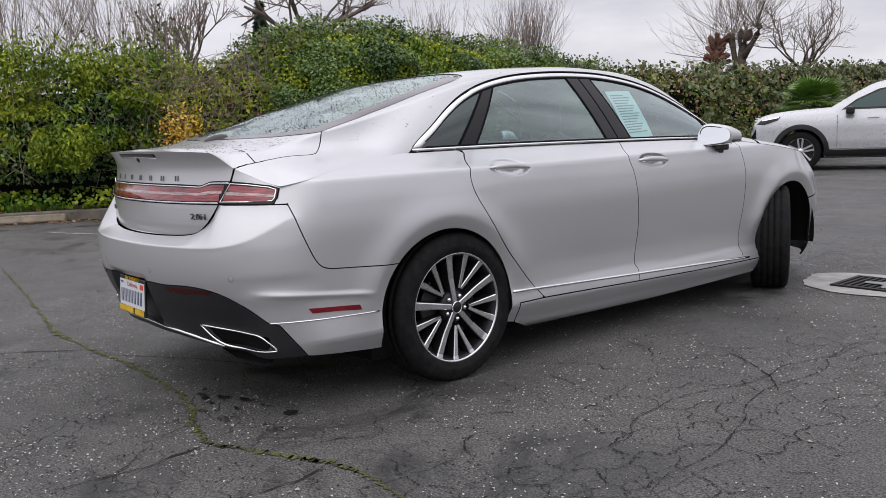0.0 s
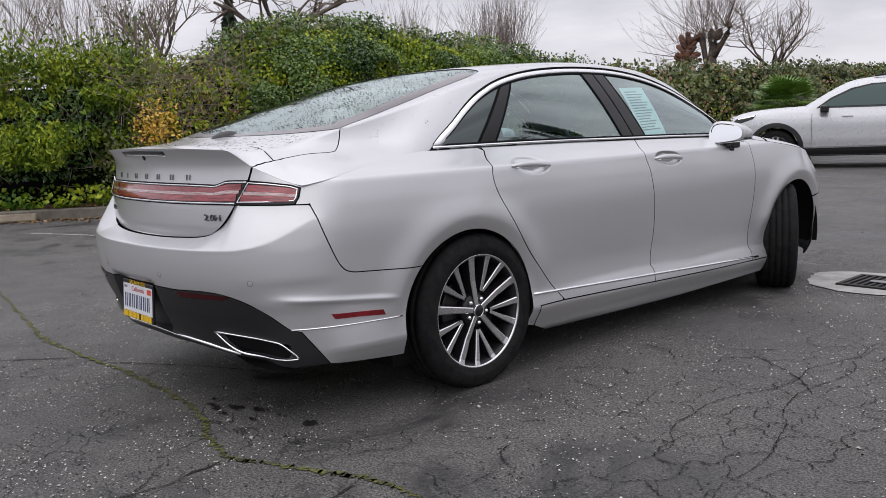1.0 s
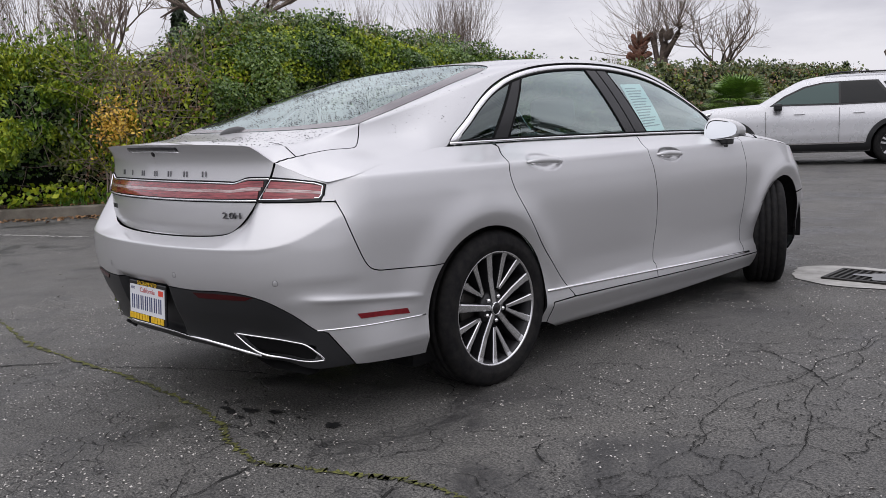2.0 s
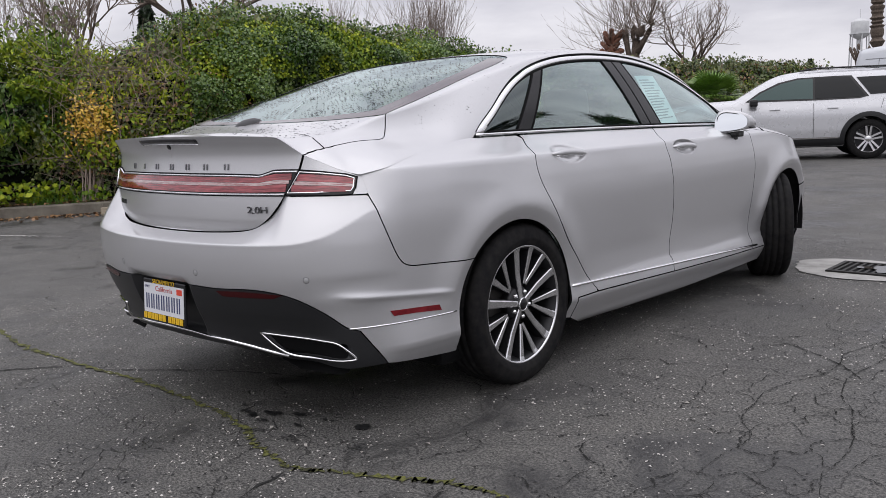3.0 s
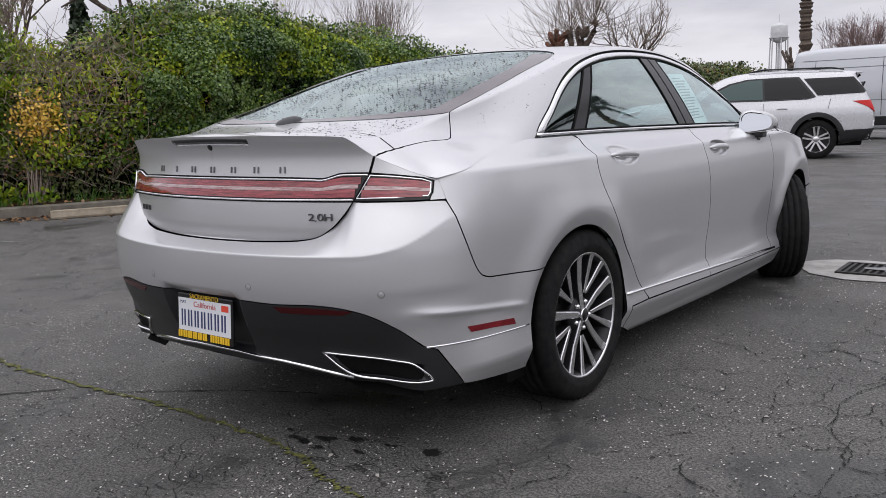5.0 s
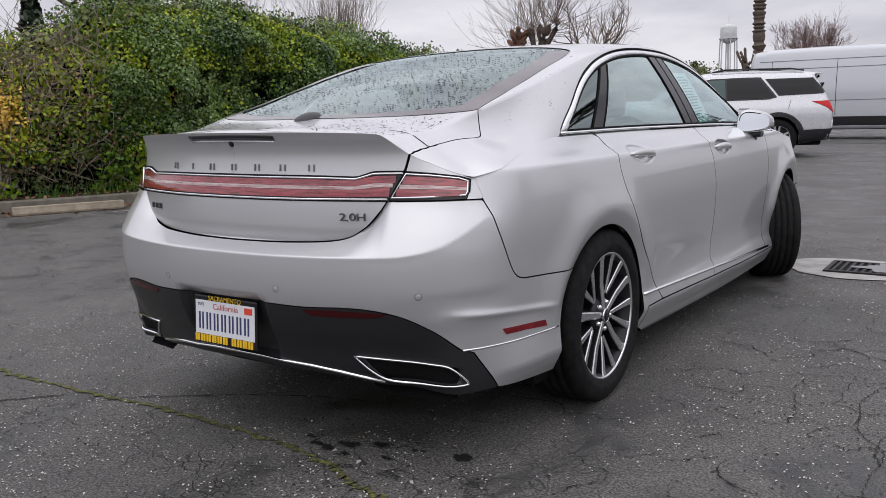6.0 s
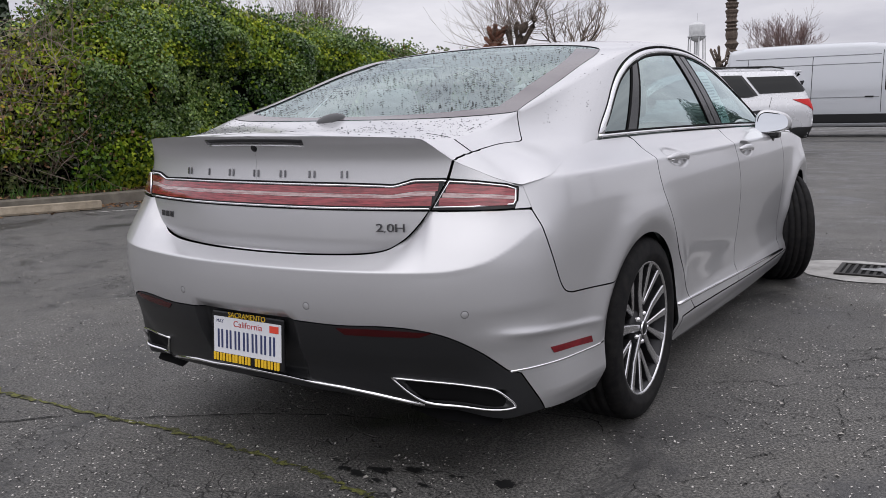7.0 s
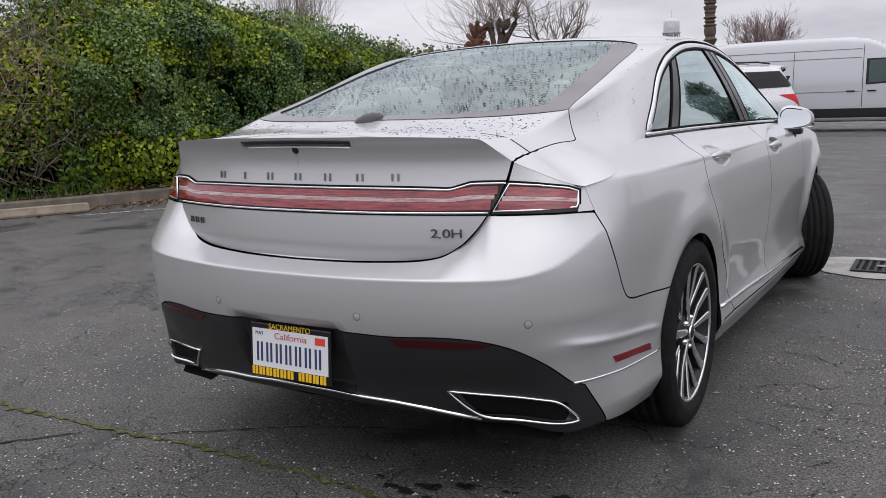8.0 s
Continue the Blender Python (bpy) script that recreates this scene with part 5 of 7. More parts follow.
mesh_ob("lock_cover", vs, fs, BLACK, trunk_lid, "small dark oval lock cover", True)
for i in range(7):
    m = surf_frame(x=-0.330 + 0.110 * i, z=0.984)
    bm = bmesh.new()
    for off in ((0.0,) if i == 1 else (-0.009, 0.009)):
        box_bm((off - 0.0025, -0.011, 0.0), (off + 0.0025, 0.011, 0.004), 0.001, bm, m=m)
    part("badge_bar", bm, DARKCHROME, trunk_lid, "small chrome bars of the maker's badge")
for i in range(3):
    m = surf_frame(x=-0.505 + 0.032 * i, z=0.832)
    bm = box_bm((-0.011, -0.010, 0.0), (-0.005, 0.010, 0.004), 0.001, m=m)
    box_bm((0.003, -0.010, 0.0), (0.009, 0.010, 0.004), 0.001, bm, m=m)
    part("badge_bar", bm, DARKCHROME, trunk_lid, "small chrome badge bar")
for ch, xx in (("2", 0.449), (".", 0.464), ("0", 0.482), ("H", 0.510)):
    writing("badge_figure", ch, 0.034, 0.004, DARKCHROME, trunk_lid, surf_frame(x=xx, z=0.830) @ pose(0, -0.002 if ch == "." else 0, 0.002), "chrome badge figure", stretch=1.45)
for xx in (0.265, -0.265, 0.722, -0.722):
    m = surf_frame(x=xx, z=0.606 if abs(xx) < 0.5 else 0.597)
    vs, fs = lathe([(0.0, 0.0006), (0.0095, 0.0006), (0.0102, 0.0003)], 18, axis="z", m=m)
    mesh_ob("parking_sensor", vs, fs, PAINT, rear_bumper, "round parking sensor", True)
    vs, fs = lathe([(0.0100, 0.0004), (0.0107, 0.0007), (0.0114, 0.0004)], 18, axis="z", m=m)
    mesh_ob("sensor_ring", vs, fs, POCKET, rear_bumper, "dark sensor ring", True)

# ---- apron: reflectors, tail pipes, bright strip, number plate
for s in (0, 1):
    rf = X([(0.355, 0.543), (0.45, 0.546), (0.55, 0.545), (0.632, 0.541), (0.60, 0.529), (0.50, 0.526), (0.38, 0.525)])
    panel("reflector", [low(rf, 0)], AMBERGLASS, rear_apron, "dark red reflector", mirror=s, lift=0.003, depth=0.006)
    loop = curve([(0.486, 0.389), (0.60, 0.3825), (0.72, 0.3705), (0.768, 0.362), (0.795, 0.335), (0.808, 0.305), (0.796, 0.2975), (0.70, 0.297), (0.585, 0.3015), (0.535, 0.335), (0.486, 0.389)], 4)[:-1]
    pts = []
    DENTS[0] = 0.0
    for x, z in loop:
        p, n = on_low([("x", x, z)], s)[0]
        pts.append((np.array(p), n))
    DENTS[0] = 1.0
    # carry the ring on the smooth face, over the mouth
    DENTS[0] = 0.0
    # near-black sheet laid in the mouth; its colour is the recess's shade
    panel("pipe_shade_sheet", [low(X(loop), 0.004)], INNER, rear_apron, "near-black sheet painting the tail-pipe mouth's shade", mirror=s, lift=-0.010, depth=0)
    DENTS[0] = 1.0
    ribbon("tail_pipe_trim", lifted(pts, 0.001), 0.0065, 0.007, CHROME, rear_apron, "chrome tail-pipe surround", closed=True)
line = X([(0.0, 0.350), (0.12, 0.349), (0.22, 0.346), (0.32, 0.339), (0.42, 0.325), (0.50, 0.308), (0.555, 0.296)])
ribbon("bright_strip", lifted(both_sides(line), -0.001), 0.010, 0.009, CHROME, rear_apron, "chrome strip along the apron")

plate = new("number_plate")
plate.parent = car
pm = pose(0, -1.138, 0.464, 90 - 4, 0, 0)
PW, PH = 0.156, 0.083
bm = box_bm((-PW, -PH, -0.006), (PW, PH, 0.004), 0.006, m=pm)
part("plate_frame", bm, BLACK, plate, "black plate frame")
bm = box_bm((-PW + 0.010, -PH + 0.030, 0.003), (PW - 0.010, PH - 0.018, 0.0055), 0.001, m=pm)
part("plate_sheet", bm, PLATEW, plate, "white number plate")
for i in range(7):
    x0 = -0.128 + 0.0375 * i
    bm = box_bm((x0, -0.036, 0.005), (x0 + 0.008, 0.024, 0.0068), 0.001, m=pm)
    box_bm((x0 + 0.016, -0.036, 0.005), (x0 + 0.024, 0.024, 0.0068), 0.001, bm, m=pm)
    part("plate_bar", bm, INK, plate, "dark blue bar")
for x0, w, n in ((-0.147, 0.168, 6), (0.036, 0.108, 4)):
    for i in range(n):
        a, k = x0 + w * i / n, w / n
        bm = box_bm((a, -PH + 0.004, 0.0045), (a + k * 0.36, -PH + 0.029, 0.0075), 0.001, m=pm)
        box_bm((a + k * 0.46, -PH + 0.004, 0.0045), (a + k * 0.80, -PH + 0.029, 0.0075), 0.001, bm, m=pm)
        part("frame_bar", bm, YELLOW, plate, "yellow lettering bar")
writing("frame_word", "SACRAMENTO", 0.0245, 0.001, YELLOW, plate, pm @ pose(0, PH - 0.0095, 0.0045), "yellow lettering", stretch=1.0)
writing("plate_word", "California", 0.028, 0.0004, SCRIPT, plate, pm @ pose(0.005, 0.046, 0.006), "red script lettering", stretch=1.15)
writing("plate_word", "MAY", 0.016, 0.0004, INK, plate, pm @ pose(-0.117, 0.050, 0.006), "blue lettering")
part("plate_sticker", box_bm((0.098, 0.036, 0.005), (0.136, 0.058, 0.0066), 0.001, m=pm), STICK, plate, "red year sticker")

# ---- aerial pod at the foot of the rear window
vs, fs, n = [], [], 20
for k, h in ((1.0, 0.0), (0.97, 0.012), (0.8, 0.024), (0.45, 0.032), (0.1, 0.034)):
    for i in range(n):
        t = 2 * math.pi * i / n
        vs.append((0.008 + 0.048 * k * math.cos(t), -0.690 + 0.065 * k * math.sin(t), 1.124 + h + 0.2 * 0.065 * k * math.sin(t)))
for j in range(4):
    for i in range(n):
        q = (i + 1) % n
        fs.append((j * n + i, j * n + q, j * n + n + q, j * n + n + i))
fs.append(tuple(4 * n + i for i in range(n)))
mesh_ob("aerial_pod", vs, fs, PLASTIC, car, "dark grey rounded aerial pod", True)

# ---- cabin
def seat(x, y, w, name):
    st = new(name)
    st.parent = car
    part("cushion", box_bm((x - w / 2, y, 0.34), (x + w / 2, y + 0.52, 0.52), 0.06), SEAT, st, smooth=True)
    bm = bmesh.new()
    box_bm((-w / 2, -0.09, 0), (w / 2, 0.07, 0.62), 0.06, bm, pose(x, y, 0.46, 14, 0, 0))
    part("backrest", bm, SEAT, st, smooth=True)
    hx = [x] if w < 0.7 else [x - 0.38, x + 0.38]
    for q in hx:
        bm = box_bm((-0.13, -0.055, 0.0), (0.13, 0.055, 0.17), 0.05, None, pose(q, y - 0.16, 1.09, 8, 0, 0))
        part("head_restraint", bm, SEAT, st, smooth=True)
    return st


seat(0.37, 1.30, 0.50, "front_seat")
seat(-0.37, 1.30, 0.50, "front_seat")
seat(0.0, 0.38, 1.22, "rear_seat")
part("dashboard", box_bm((-0.70, 2.05, 0.62), (0.70, 2.60, 0.96), 0.10), PLASTIC, car, "dark dashboard")
part("parcel_shelf", box_bm((-0.58, -0.52, 1.03), (0.58, 0.16, 1.06), 0.01), PLASTIC, car, "dark parcel shelf")
part("floor_pan", box_bm((-0.78, -0.1, 0.28), (0.78, 2.6, 0.34), 0.01), INNER, car, "dark carpet")
vs, fs = [], []
for i in range(28):
    t = 2 * math.pi * i / 28
    for k in range(8):
        q = 2 * math.pi * k / 8
        vs.append(pose(-0.37, 1.96, 0.92, 66, 0, 0) @ Vector(((0.185 + 0.016 * math.cos(q)) * math.cos(t), (0.185 + 0.016 * math.cos(q)) * math.sin(t), 0.016 * math.sin(q))))
        fs.append((i * 8 + k, i * 8 + (k + 1) % 8, (i + 1) % 28 * 8 + (k + 1) % 8, (i + 1) % 28 * 8 + k))
mesh_ob("steering_wheel", vs, fs, PLASTIC, car, "dark steering wheel", True)
headliner = [(upper, top_poly([(0.0, 0.58), (0.48, 0.52), (0.60, 0.60), (0.60, 1.1), (0.57, 1.55), (0.4, 1.63), (0.0, 1.68)]), UY, UV)]
panel("headliner", headliner, Mat("pale_headliner", (0.62, 0.61, 0.60), rough=0.9), car, "pale grey headliner", mirror=2, lift=-0.04, depth=0)
# price sheet behind the front door glass
sheet_p = side_poly([(1.318, 1.318), (1.545, 1.322), (1.605, 1.060), (1.385, 1.050)])
sheet = panel("window_sheet", [(upper, sheet_p, UY, UV)], PAPERM, car, "pale blue-green printed sheet in the window", lift=-0.014, depth=0.0015)
for i in range(15):
    f = 0.08 + 0.84 * i / 15
    a, b = np.array((1.318, 1.318)) * (1 - f) + np.array((1.385, 1.050)) * f, np.array((1.545, 1.322)) * (1 - f) + np.array((1.605, 1.060)) * f
    r1 = 0.62 + 0.3 * ((i * 37) % 10) / 10
    q0, q1 = a + (b - a) * 0.1, a + (b - a) * r1
    strip = side_poly([tuple(q0), tuple(q1), tuple(q1 + np.array((0.002, -0.006))), tuple(q0 + np.array((0.002, -0.006)))])
    panel("print_line", [(upper, strip, UY, UV)], PRINT, sheet, "", lift=-0.0125, depth=0)

# ---------------------------------------------------------------- the two white vehicles across the lot
def vehicle_surface(outline, width, rnd):
    """One flank of a vehicle: u along it, v up; the edges of the outline are rounded over."""
    P = np.array(outline)
    Q = np.roll(P, -1, axis=0)
    wz = pchip([w[0] for w in width], [w[1] for w in width])

    def at(u, v):
        u, v = np.asarray(u, float), np.asarray(v, float)
        best = np.full(u.shape, 9.0)
        for a, b in zip(P, Q):
            d = b - a
            t = np.clip(((u - a[0]) * d[0] + (v - a[1]) * d[1]) / max(d @ d, 1e-9), 0, 1)
            best = np.minimum(best, np.hypot(u - a[0] - t * d[0], v - a[1] - t * d[1]))
        k = np.clip(1 - best / rnd, 0, 1)
        x = wz(v) - rnd * 0.85 * (1 - np.sqrt(np.maximum(1 - k * k, 0)))
        return np.stack([x, u, v], -1)
    return at


def flank(name, surface, poly, mat, parent, label, step, depth=0.02, lift=0.0, sides=(0, 1)):
    step = 0.06
    us = list(np.arange(min(p[0] for p in poly) - step, max(p[0] for p in poly) + 2 * step, step))
    vs_ = list(np.arange(min(p[1] for p in poly) - step, max(p[1] for p in poly) + 2 * step, step))
    for s in sides:
        panel(name, [(surface, poly, us, vs_)], mat, parent, label, depth, s, lift)


def closing(name, outline, width, rnd, mat, parent, label, skip=()):
    """The skin that joins the two flanks over roof, ends and floor."""
    wz = pchip([w[0] for w in width], [w[1] for w in width])
    V, F, n = [], [], len(outline)
    for y, z in outline:
        w = float(wz(z)) - rnd * 0.85
        V += [(w, y, z), (0, y, z), (-w, y, z)]
    for i in range(n):
        j = (i + 1) % n
        if i in skip:
            continue
        F += [(3 * i, 3 * j, 3 * j + 1, 3 * i + 1), (3 * i + 1, 3 * j + 1, 3 * j + 2, 3 * i + 2)]
    ob = mesh_ob(name, V, F, mat, parent, label)
    me = ob.data
    bm = bmesh.new()
    bm.from_mesh(me)
    bmesh.ops.recalc_face_normals(bm, faces=bm.faces[:])
    bm.to_mesh(me)
    bm.free()
    return ob


def plain_wheel(parent, x, y, r, w, spokes=5):
    hub = new("wheel")
    hub.parent = parent
    hub.matrix_local = pose(x, y, r, 0, 0, 0 if x > 0 else 180)
    rr = r * 0.66
    vs, fs = lathe([(rr, -w / 2), (r * 0.93, -w / 2), (r, -w / 2 + 0.03), (r, w / 2 - 0.03), (r * 0.93, w / 2), (rr + 0.02, w / 2), (rr, w / 2 - 0.01)], 40)
    mesh_ob("tyre", vs, fs, RUBBER, hub, "black tyre", True)
    vs, fs = lathe([(rr, -w / 2), (rr - 0.02, w * 0.2), (rr - 0.01, w / 2 - 0.02), (rr + 0.004, w / 2 - 0.004)], 40)
    mesh_ob("rim", vs, fs, ALLOY, hub, "bright rim", True)
    vs, fs = lathe([(0.0, w * 0.1), (rr, w * 0.1)], 30)
    mesh_ob("wheel_back", vs, fs, POCKET, hub)
    vs, fs = lathe([(0.0, w * 0.42), (0.05, w * 0.42), (0.075, w * 0.34), (0.08, w * 0.1)], 20)
    mesh_ob("hub_cover", vs, fs, ALLOY, hub, "bright hub", True)
    for i in range(spokes):
        for o in (-0.028, 0.028):
            t = radians(90 + 360 / spokes * i)
            c, s_ = math.cos(t), math.sin(t)
            vs = []
            for q, h in ((0.05, w * 0.40), (rr - 0.005, w * 0.44)):
                for e, g in ((-0.019, 0), (0.019, 0), (0.019, -0.03), (-0.019, -0.03)):
                    k = o * (0.8 + 0.9 * (q > 0.1)) + e
                    vs.append((h + g, q * c - k * s_, q * s_ + k * c))
            mesh_ob("spoke", vs, [(0, 1, 5, 4), (1, 2, 6, 5), (2, 3, 7, 6), (3, 0, 4, 7), (4, 5, 6, 7)], ALLOY, hub)


CABGLASS = Mat("grey_green_glass", (0.06, 0.095, 0.09), rough=0.06, spec=0.3)


# --- sport-utility car: local y towards its nose, rear axle at 0
suv = thing("suv", "white sport-utility car with black cladding, parked side-on", "car")
o_suv = curve([(-0.98, 0.36), (-1.06, 0.55), (-1.085, 0.80), (-1.06, 0.98), (-1.02, 1.10), (-0.90, 1.38), (-0.78, 1.62), (-0.80, 1.70)], 3) \
    + curve([(-0.72, 1.725), (0.0, 1.765), (0.7, 1.775), (1.25, 1.755), (1.68, 1.685), (2.05, 1.50), (2.42, 1.275), (2.55, 1.235), (3.0, 1.215), (3.5, 1.165), (3.78, 1.085), (3.90, 0.95), (3.955, 0.72), (3.95, 0.48), (3.86, 0.30)], 3) \
    + [(3.4, 0.25), (2.5, 0.25), (0.5, 0.25), (-0.5, 0.28)]
w_suv = [(0.2, 0.90), (0.40, 0.955), (0.60, 0.985), (0.85, 0.985), (1.0, 0.965), (1.12, 0.925), (1.3, 0.86), (1.55, 0.76), (1.70, 0.68), (1.8, 0.62)]
surf = vehicle_surface(o_suv, w_suv, 0.13)
arch0, arch1 = arc((0.0, 0.40), 0.435, 188, -8, 24), arc((3.025, 0.40), 0.435, 188, -8, 24)
k = len(o_suv)
low_edge = [(3.86, 0.30), (3.455, 0.27)] + arch1[::-1][0:] + [(2.59, 0.26), (0.44, 0.26)] + arch0[::-1] + [(-0.44, 0.28)]
body = o_suv[:k - 5] + low_edge
flank("body_side", surf, body, WHITE, suv, "white side panels", 0.09, 0.10)
closing("body_top", o_suv, w_suv, 0.13, WHITE, suv, "white roof, bonnet and tail")
door_glass = [(1.02, 1.205), (1.02, 1.60), (1.30, 1.59), (1.62, 1.52), (1.98, 1.36), (2.20, 1.215)]
rear_glass_s = [(0.98, 1.205), (0.98, 1.61), (0.62, 1.61), (0.35, 1.605), (0.08, 1.245), (0.16, 1.215), (0.3, 1.21)]
tail_glass = [(-0.02, 1.255), (0.22, 1.595), (-0.70, 1.60), (-0.93, 1.31), (-0.88, 1.28)]
flank("front_window", surf, door_glass, CABGLASS, suv, "grey-green front door glass", 0.1, 0.01, 0.014)
flank("rear_window", surf, rear_glass_s, DARKGLASS, suv, "dark rear door glass", 0.1, 0.01, 0.014)
flank("quarter_window", surf, tail_glass, DARKGLASS, suv, "dark quarter glass", 0.1, 0.01, 0.014)
flank("window_frame", surf, [(0.95, 1.175), (0.18, 1.185), (0.01, 1.225), (0.31, 1.635), (0.6, 1.64), (1.3, 1.625), (1.66, 1.55), (2.03, 1.375), (2.29, 1.185)], BLACK, suv, "black window frame", 0.1, 0.01, 0.008)
flank("rocker_cladding", surf, [(0.44, 0.25), (0.50, 0.44), (2.50, 0.42), (2.58, 0.25)], PLASTIC, suv, "black sill cladding", 0.1, 0.03, 0.012)
flank("chrome_strip", surf, [(0.55, 0.425), (0.55, 0.455), (2.45, 0.44), (2.45, 0.41)], CHROME, suv, "chrome sill strip", 0.1, 0.012, 0.022)
for c, nm in (((0.0, 0.40), 0), ((3.025, 0.40), 1)):
    ring = arc(c, 0.435, -12, 192, 26) + arc(c, 0.525, 192, -12, 26)
    flank("arch_cladding", surf, ring, PLASTIC, suv, "black wheel-arch cladding", 0.1, 0.04, 0.014)
flank("bumper_cladding", surf, [(-0.99, 0.36), (-1.07, 0.58), (-0.52, 0.56), (-0.45, 0.30)], PLASTIC, suv, "black lower rear bumper", 0.1, 0.02, 0.008)
flank("door_gap", surf, [(1.005, 0.46), (1.005, 1.12), (1.012, 1.12), (1.012, 0.46)], INNER, suv, "", 0.1, 0.0, 0.006)
flank("door_gap", surf, [(2.36, 0.46), (2.36, 1.08), (2.367, 1.08), (2.367, 0.46)], INNER, suv, "", 0.1, 0.0, 0.006)
flank("door_gap", surf, [(-0.20, 0.98), (-0.26, 1.18), (-0.253, 1.18), (-0.193, 0.98)], INNER, suv, "", 0.1, 0.0, 0.006)
flank("tail_lamp", surf, [(-1.062, 0.90), (-0.995, 1.135), (-0.66, 1.125), (-0.80, 1.065), (-0.94, 1.00)], Mat("bright_red_lens", (0.50, 0.010, 0.010), rough=0.3, spec=0.3), suv, "red tail lamp", 0.08, 0.02, 0.012)
flank("head_lamp", surf, [(3.40, 1.09), (3.76, 1.025), (3.84, 0.95), (3.70, 0.935), (3.45, 1.02)], BLACK, suv, "dark head lamp", 0.08, 0.02, 0.010)
flank("lamp_strip", surf, [(3.42, 1.08), (3.74, 1.02), (3.74, 1.005), (3.43, 1.06)], CHROME, suv, "bright lamp strip", 0.08, 0.01, 0.022)
flank("grille", surf, [(3.86, 0.86), (3.94, 0.70), (3.94, 0.55), (3.84, 0.55)], BLACK, suv, "dark grille edge", 0.08, 0.01, 0.01)
for s in (-1, 1):
    for y in (0.86, 1.93):
        part("door_handle", box_bm((s * 0.965 - 0.02, y - 0.30, 1.005), (s * 0.965 + 0.02, y - 0.10, 1.03), 0.008), WHITE, suv, "white door handle")
    part("wing_mirror", box_bm((s * 1.04 - 0.11, 2.06, 1.09), (s * 1.04 + 0.11, 2.22, 1.24), 0.04), BLACK, suv, "black wing mirror")
    vs, fs = tubes([[((s * 0.60, -0.55, 1.76), 0.018), ((s * 0.60, -0.3, 1.80), 0.02), ((s * 0.60, 1.0, 1.81), 0.02), ((s * 0.60, 1.25, 1.77), 0.018)]], 6)
    mesh_ob("roof_rail", vs, fs, BLACK, suv, "black roof rail")
    for y in (0.0, 3.025):
        plain_wheel(suv, s * 0.83, y, 0.39, 0.25)
part("tail_window", box_bm((-0.50, -0.015, -0.20), (0.50, 0.02, 0.16), 0.015, None, pose(0, -0.915, 1.36, 25, 0, 0)), DARKGLASS, suv, "dark tailgate window")
part("spoiler", box_bm((-0.60, -0.90, 1.665), (0.60, -0.62, 1.715), 0.02), WHITE, suv, "white roof spoiler")
part("tail_trim", box_bm((-0.70, -1.09, 1.00), (0.70, -1.04, 1.03), 0.01), CHROME, suv, "chrome tailgate strip")
part("underbody", box_bm((-0.78, -0.9, 0.24), (0.78, 3.7, 0.50), 0.05), INNER, suv, "dark underbody")
suv.matrix_world = pose(-2.41, 16.13, 0, 0, 0, 115)

# --- panel van: local y towards its nose, tail at 0
van = thing("panel_van", "tall silver-white panel van parked side-on", "van")
o_van = curve([(0.02, 0.42), (0.0, 0.9), (0.03, 1.9), (0.08, 2.45), (0.20, 2.60), (0.6, 2.66)], 3) \
    + curve([(0.62, 2.66), (2.0, 2.68), (3.4, 2.66), (4.00, 2.57), (4.50, 2.28), (4.95, 1.80), (5.20, 1.42), (5.45, 1.28), (5.80, 1.12), (5.93, 0.92), (5.97, 0.6), (5.92, 0.34)], 3) \
    + [(5.4, 0.30), (1.8, 0.30), (0.5, 0.34)]
w_van = [(0.2, 0.95), (0.45, 1.0), (0.8, 1.03), (1.3, 1.03), (1.9, 0.97), (2.4, 0.88), (2.7, 0.80)]
surf_v = vehicle_surface(o_van, w_van, 0.14)
a0, a1 = arc((1.12, 0.36), 0.42, 188, -8, 22), arc((4.87, 0.36), 0.42, 188, -8, 22)
k = len(o_van)
VANP = Mat("silver_white_paint", (0.55, 0.57, 0.60), rough=0.30, metal=0.15, coat=0.8)
VANP.rough(VANP.ramp(VANP.noise(3, 4), [(0.3, 0.28), (0.7, 0.40)]))
body = o_van[:k - 4] + [(5.92, 0.34), (5.30, 0.30)] + a1[::-1] + [(4.44, 0.30), (1.55, 0.30)] + a0[::-1] + [(0.68, 0.34)]
flank("body_side", surf_v, body, VANP, van, "smooth pale side panels", 0.12, 0.12)
closing("body_top", o_van, w_van, 0.14, VANP, van, "pale roof and ends")
flank("side_moulding", surf_v, [(0.10, 0.40), (0.10, 0.72), (0.66, 0.72), (0.70, 0.40)], PLASTIC, van, "black lower moulding", 0.12, 0.02, 0.01)
flank("side_moulding", surf_v, [(1.56, 0.34), (1.52, 0.66), (4.47, 0.66), (4.43, 0.34)], PLASTIC, van, "black lower moulding", 0.12, 0.02, 0.01)
flank("sill_strip", surf_v, [(1.56, 0.34), (1.56, 0.40), (4.44, 0.40), (4.44, 0.34)], VANP, van, "pale sill strip", 0.12, 0.02, 0.018)
flank("cab_window", surf_v, [(3.98, 1.36), (3.98, 1.98), (4.45, 1.98), (4.70, 1.78), (4.98, 1.42)], CABGLASS, van, "cab side window", 0.12, 0.02, 0.014)
flank("cab_window_frame", surf_v, [(3.92, 1.31), (3.92, 2.03), (4.48, 2.03), (4.75, 1.82), (5.08, 1.38)], BLACK, van, "black cab window frame", 0.12, 0.01, 0.008)
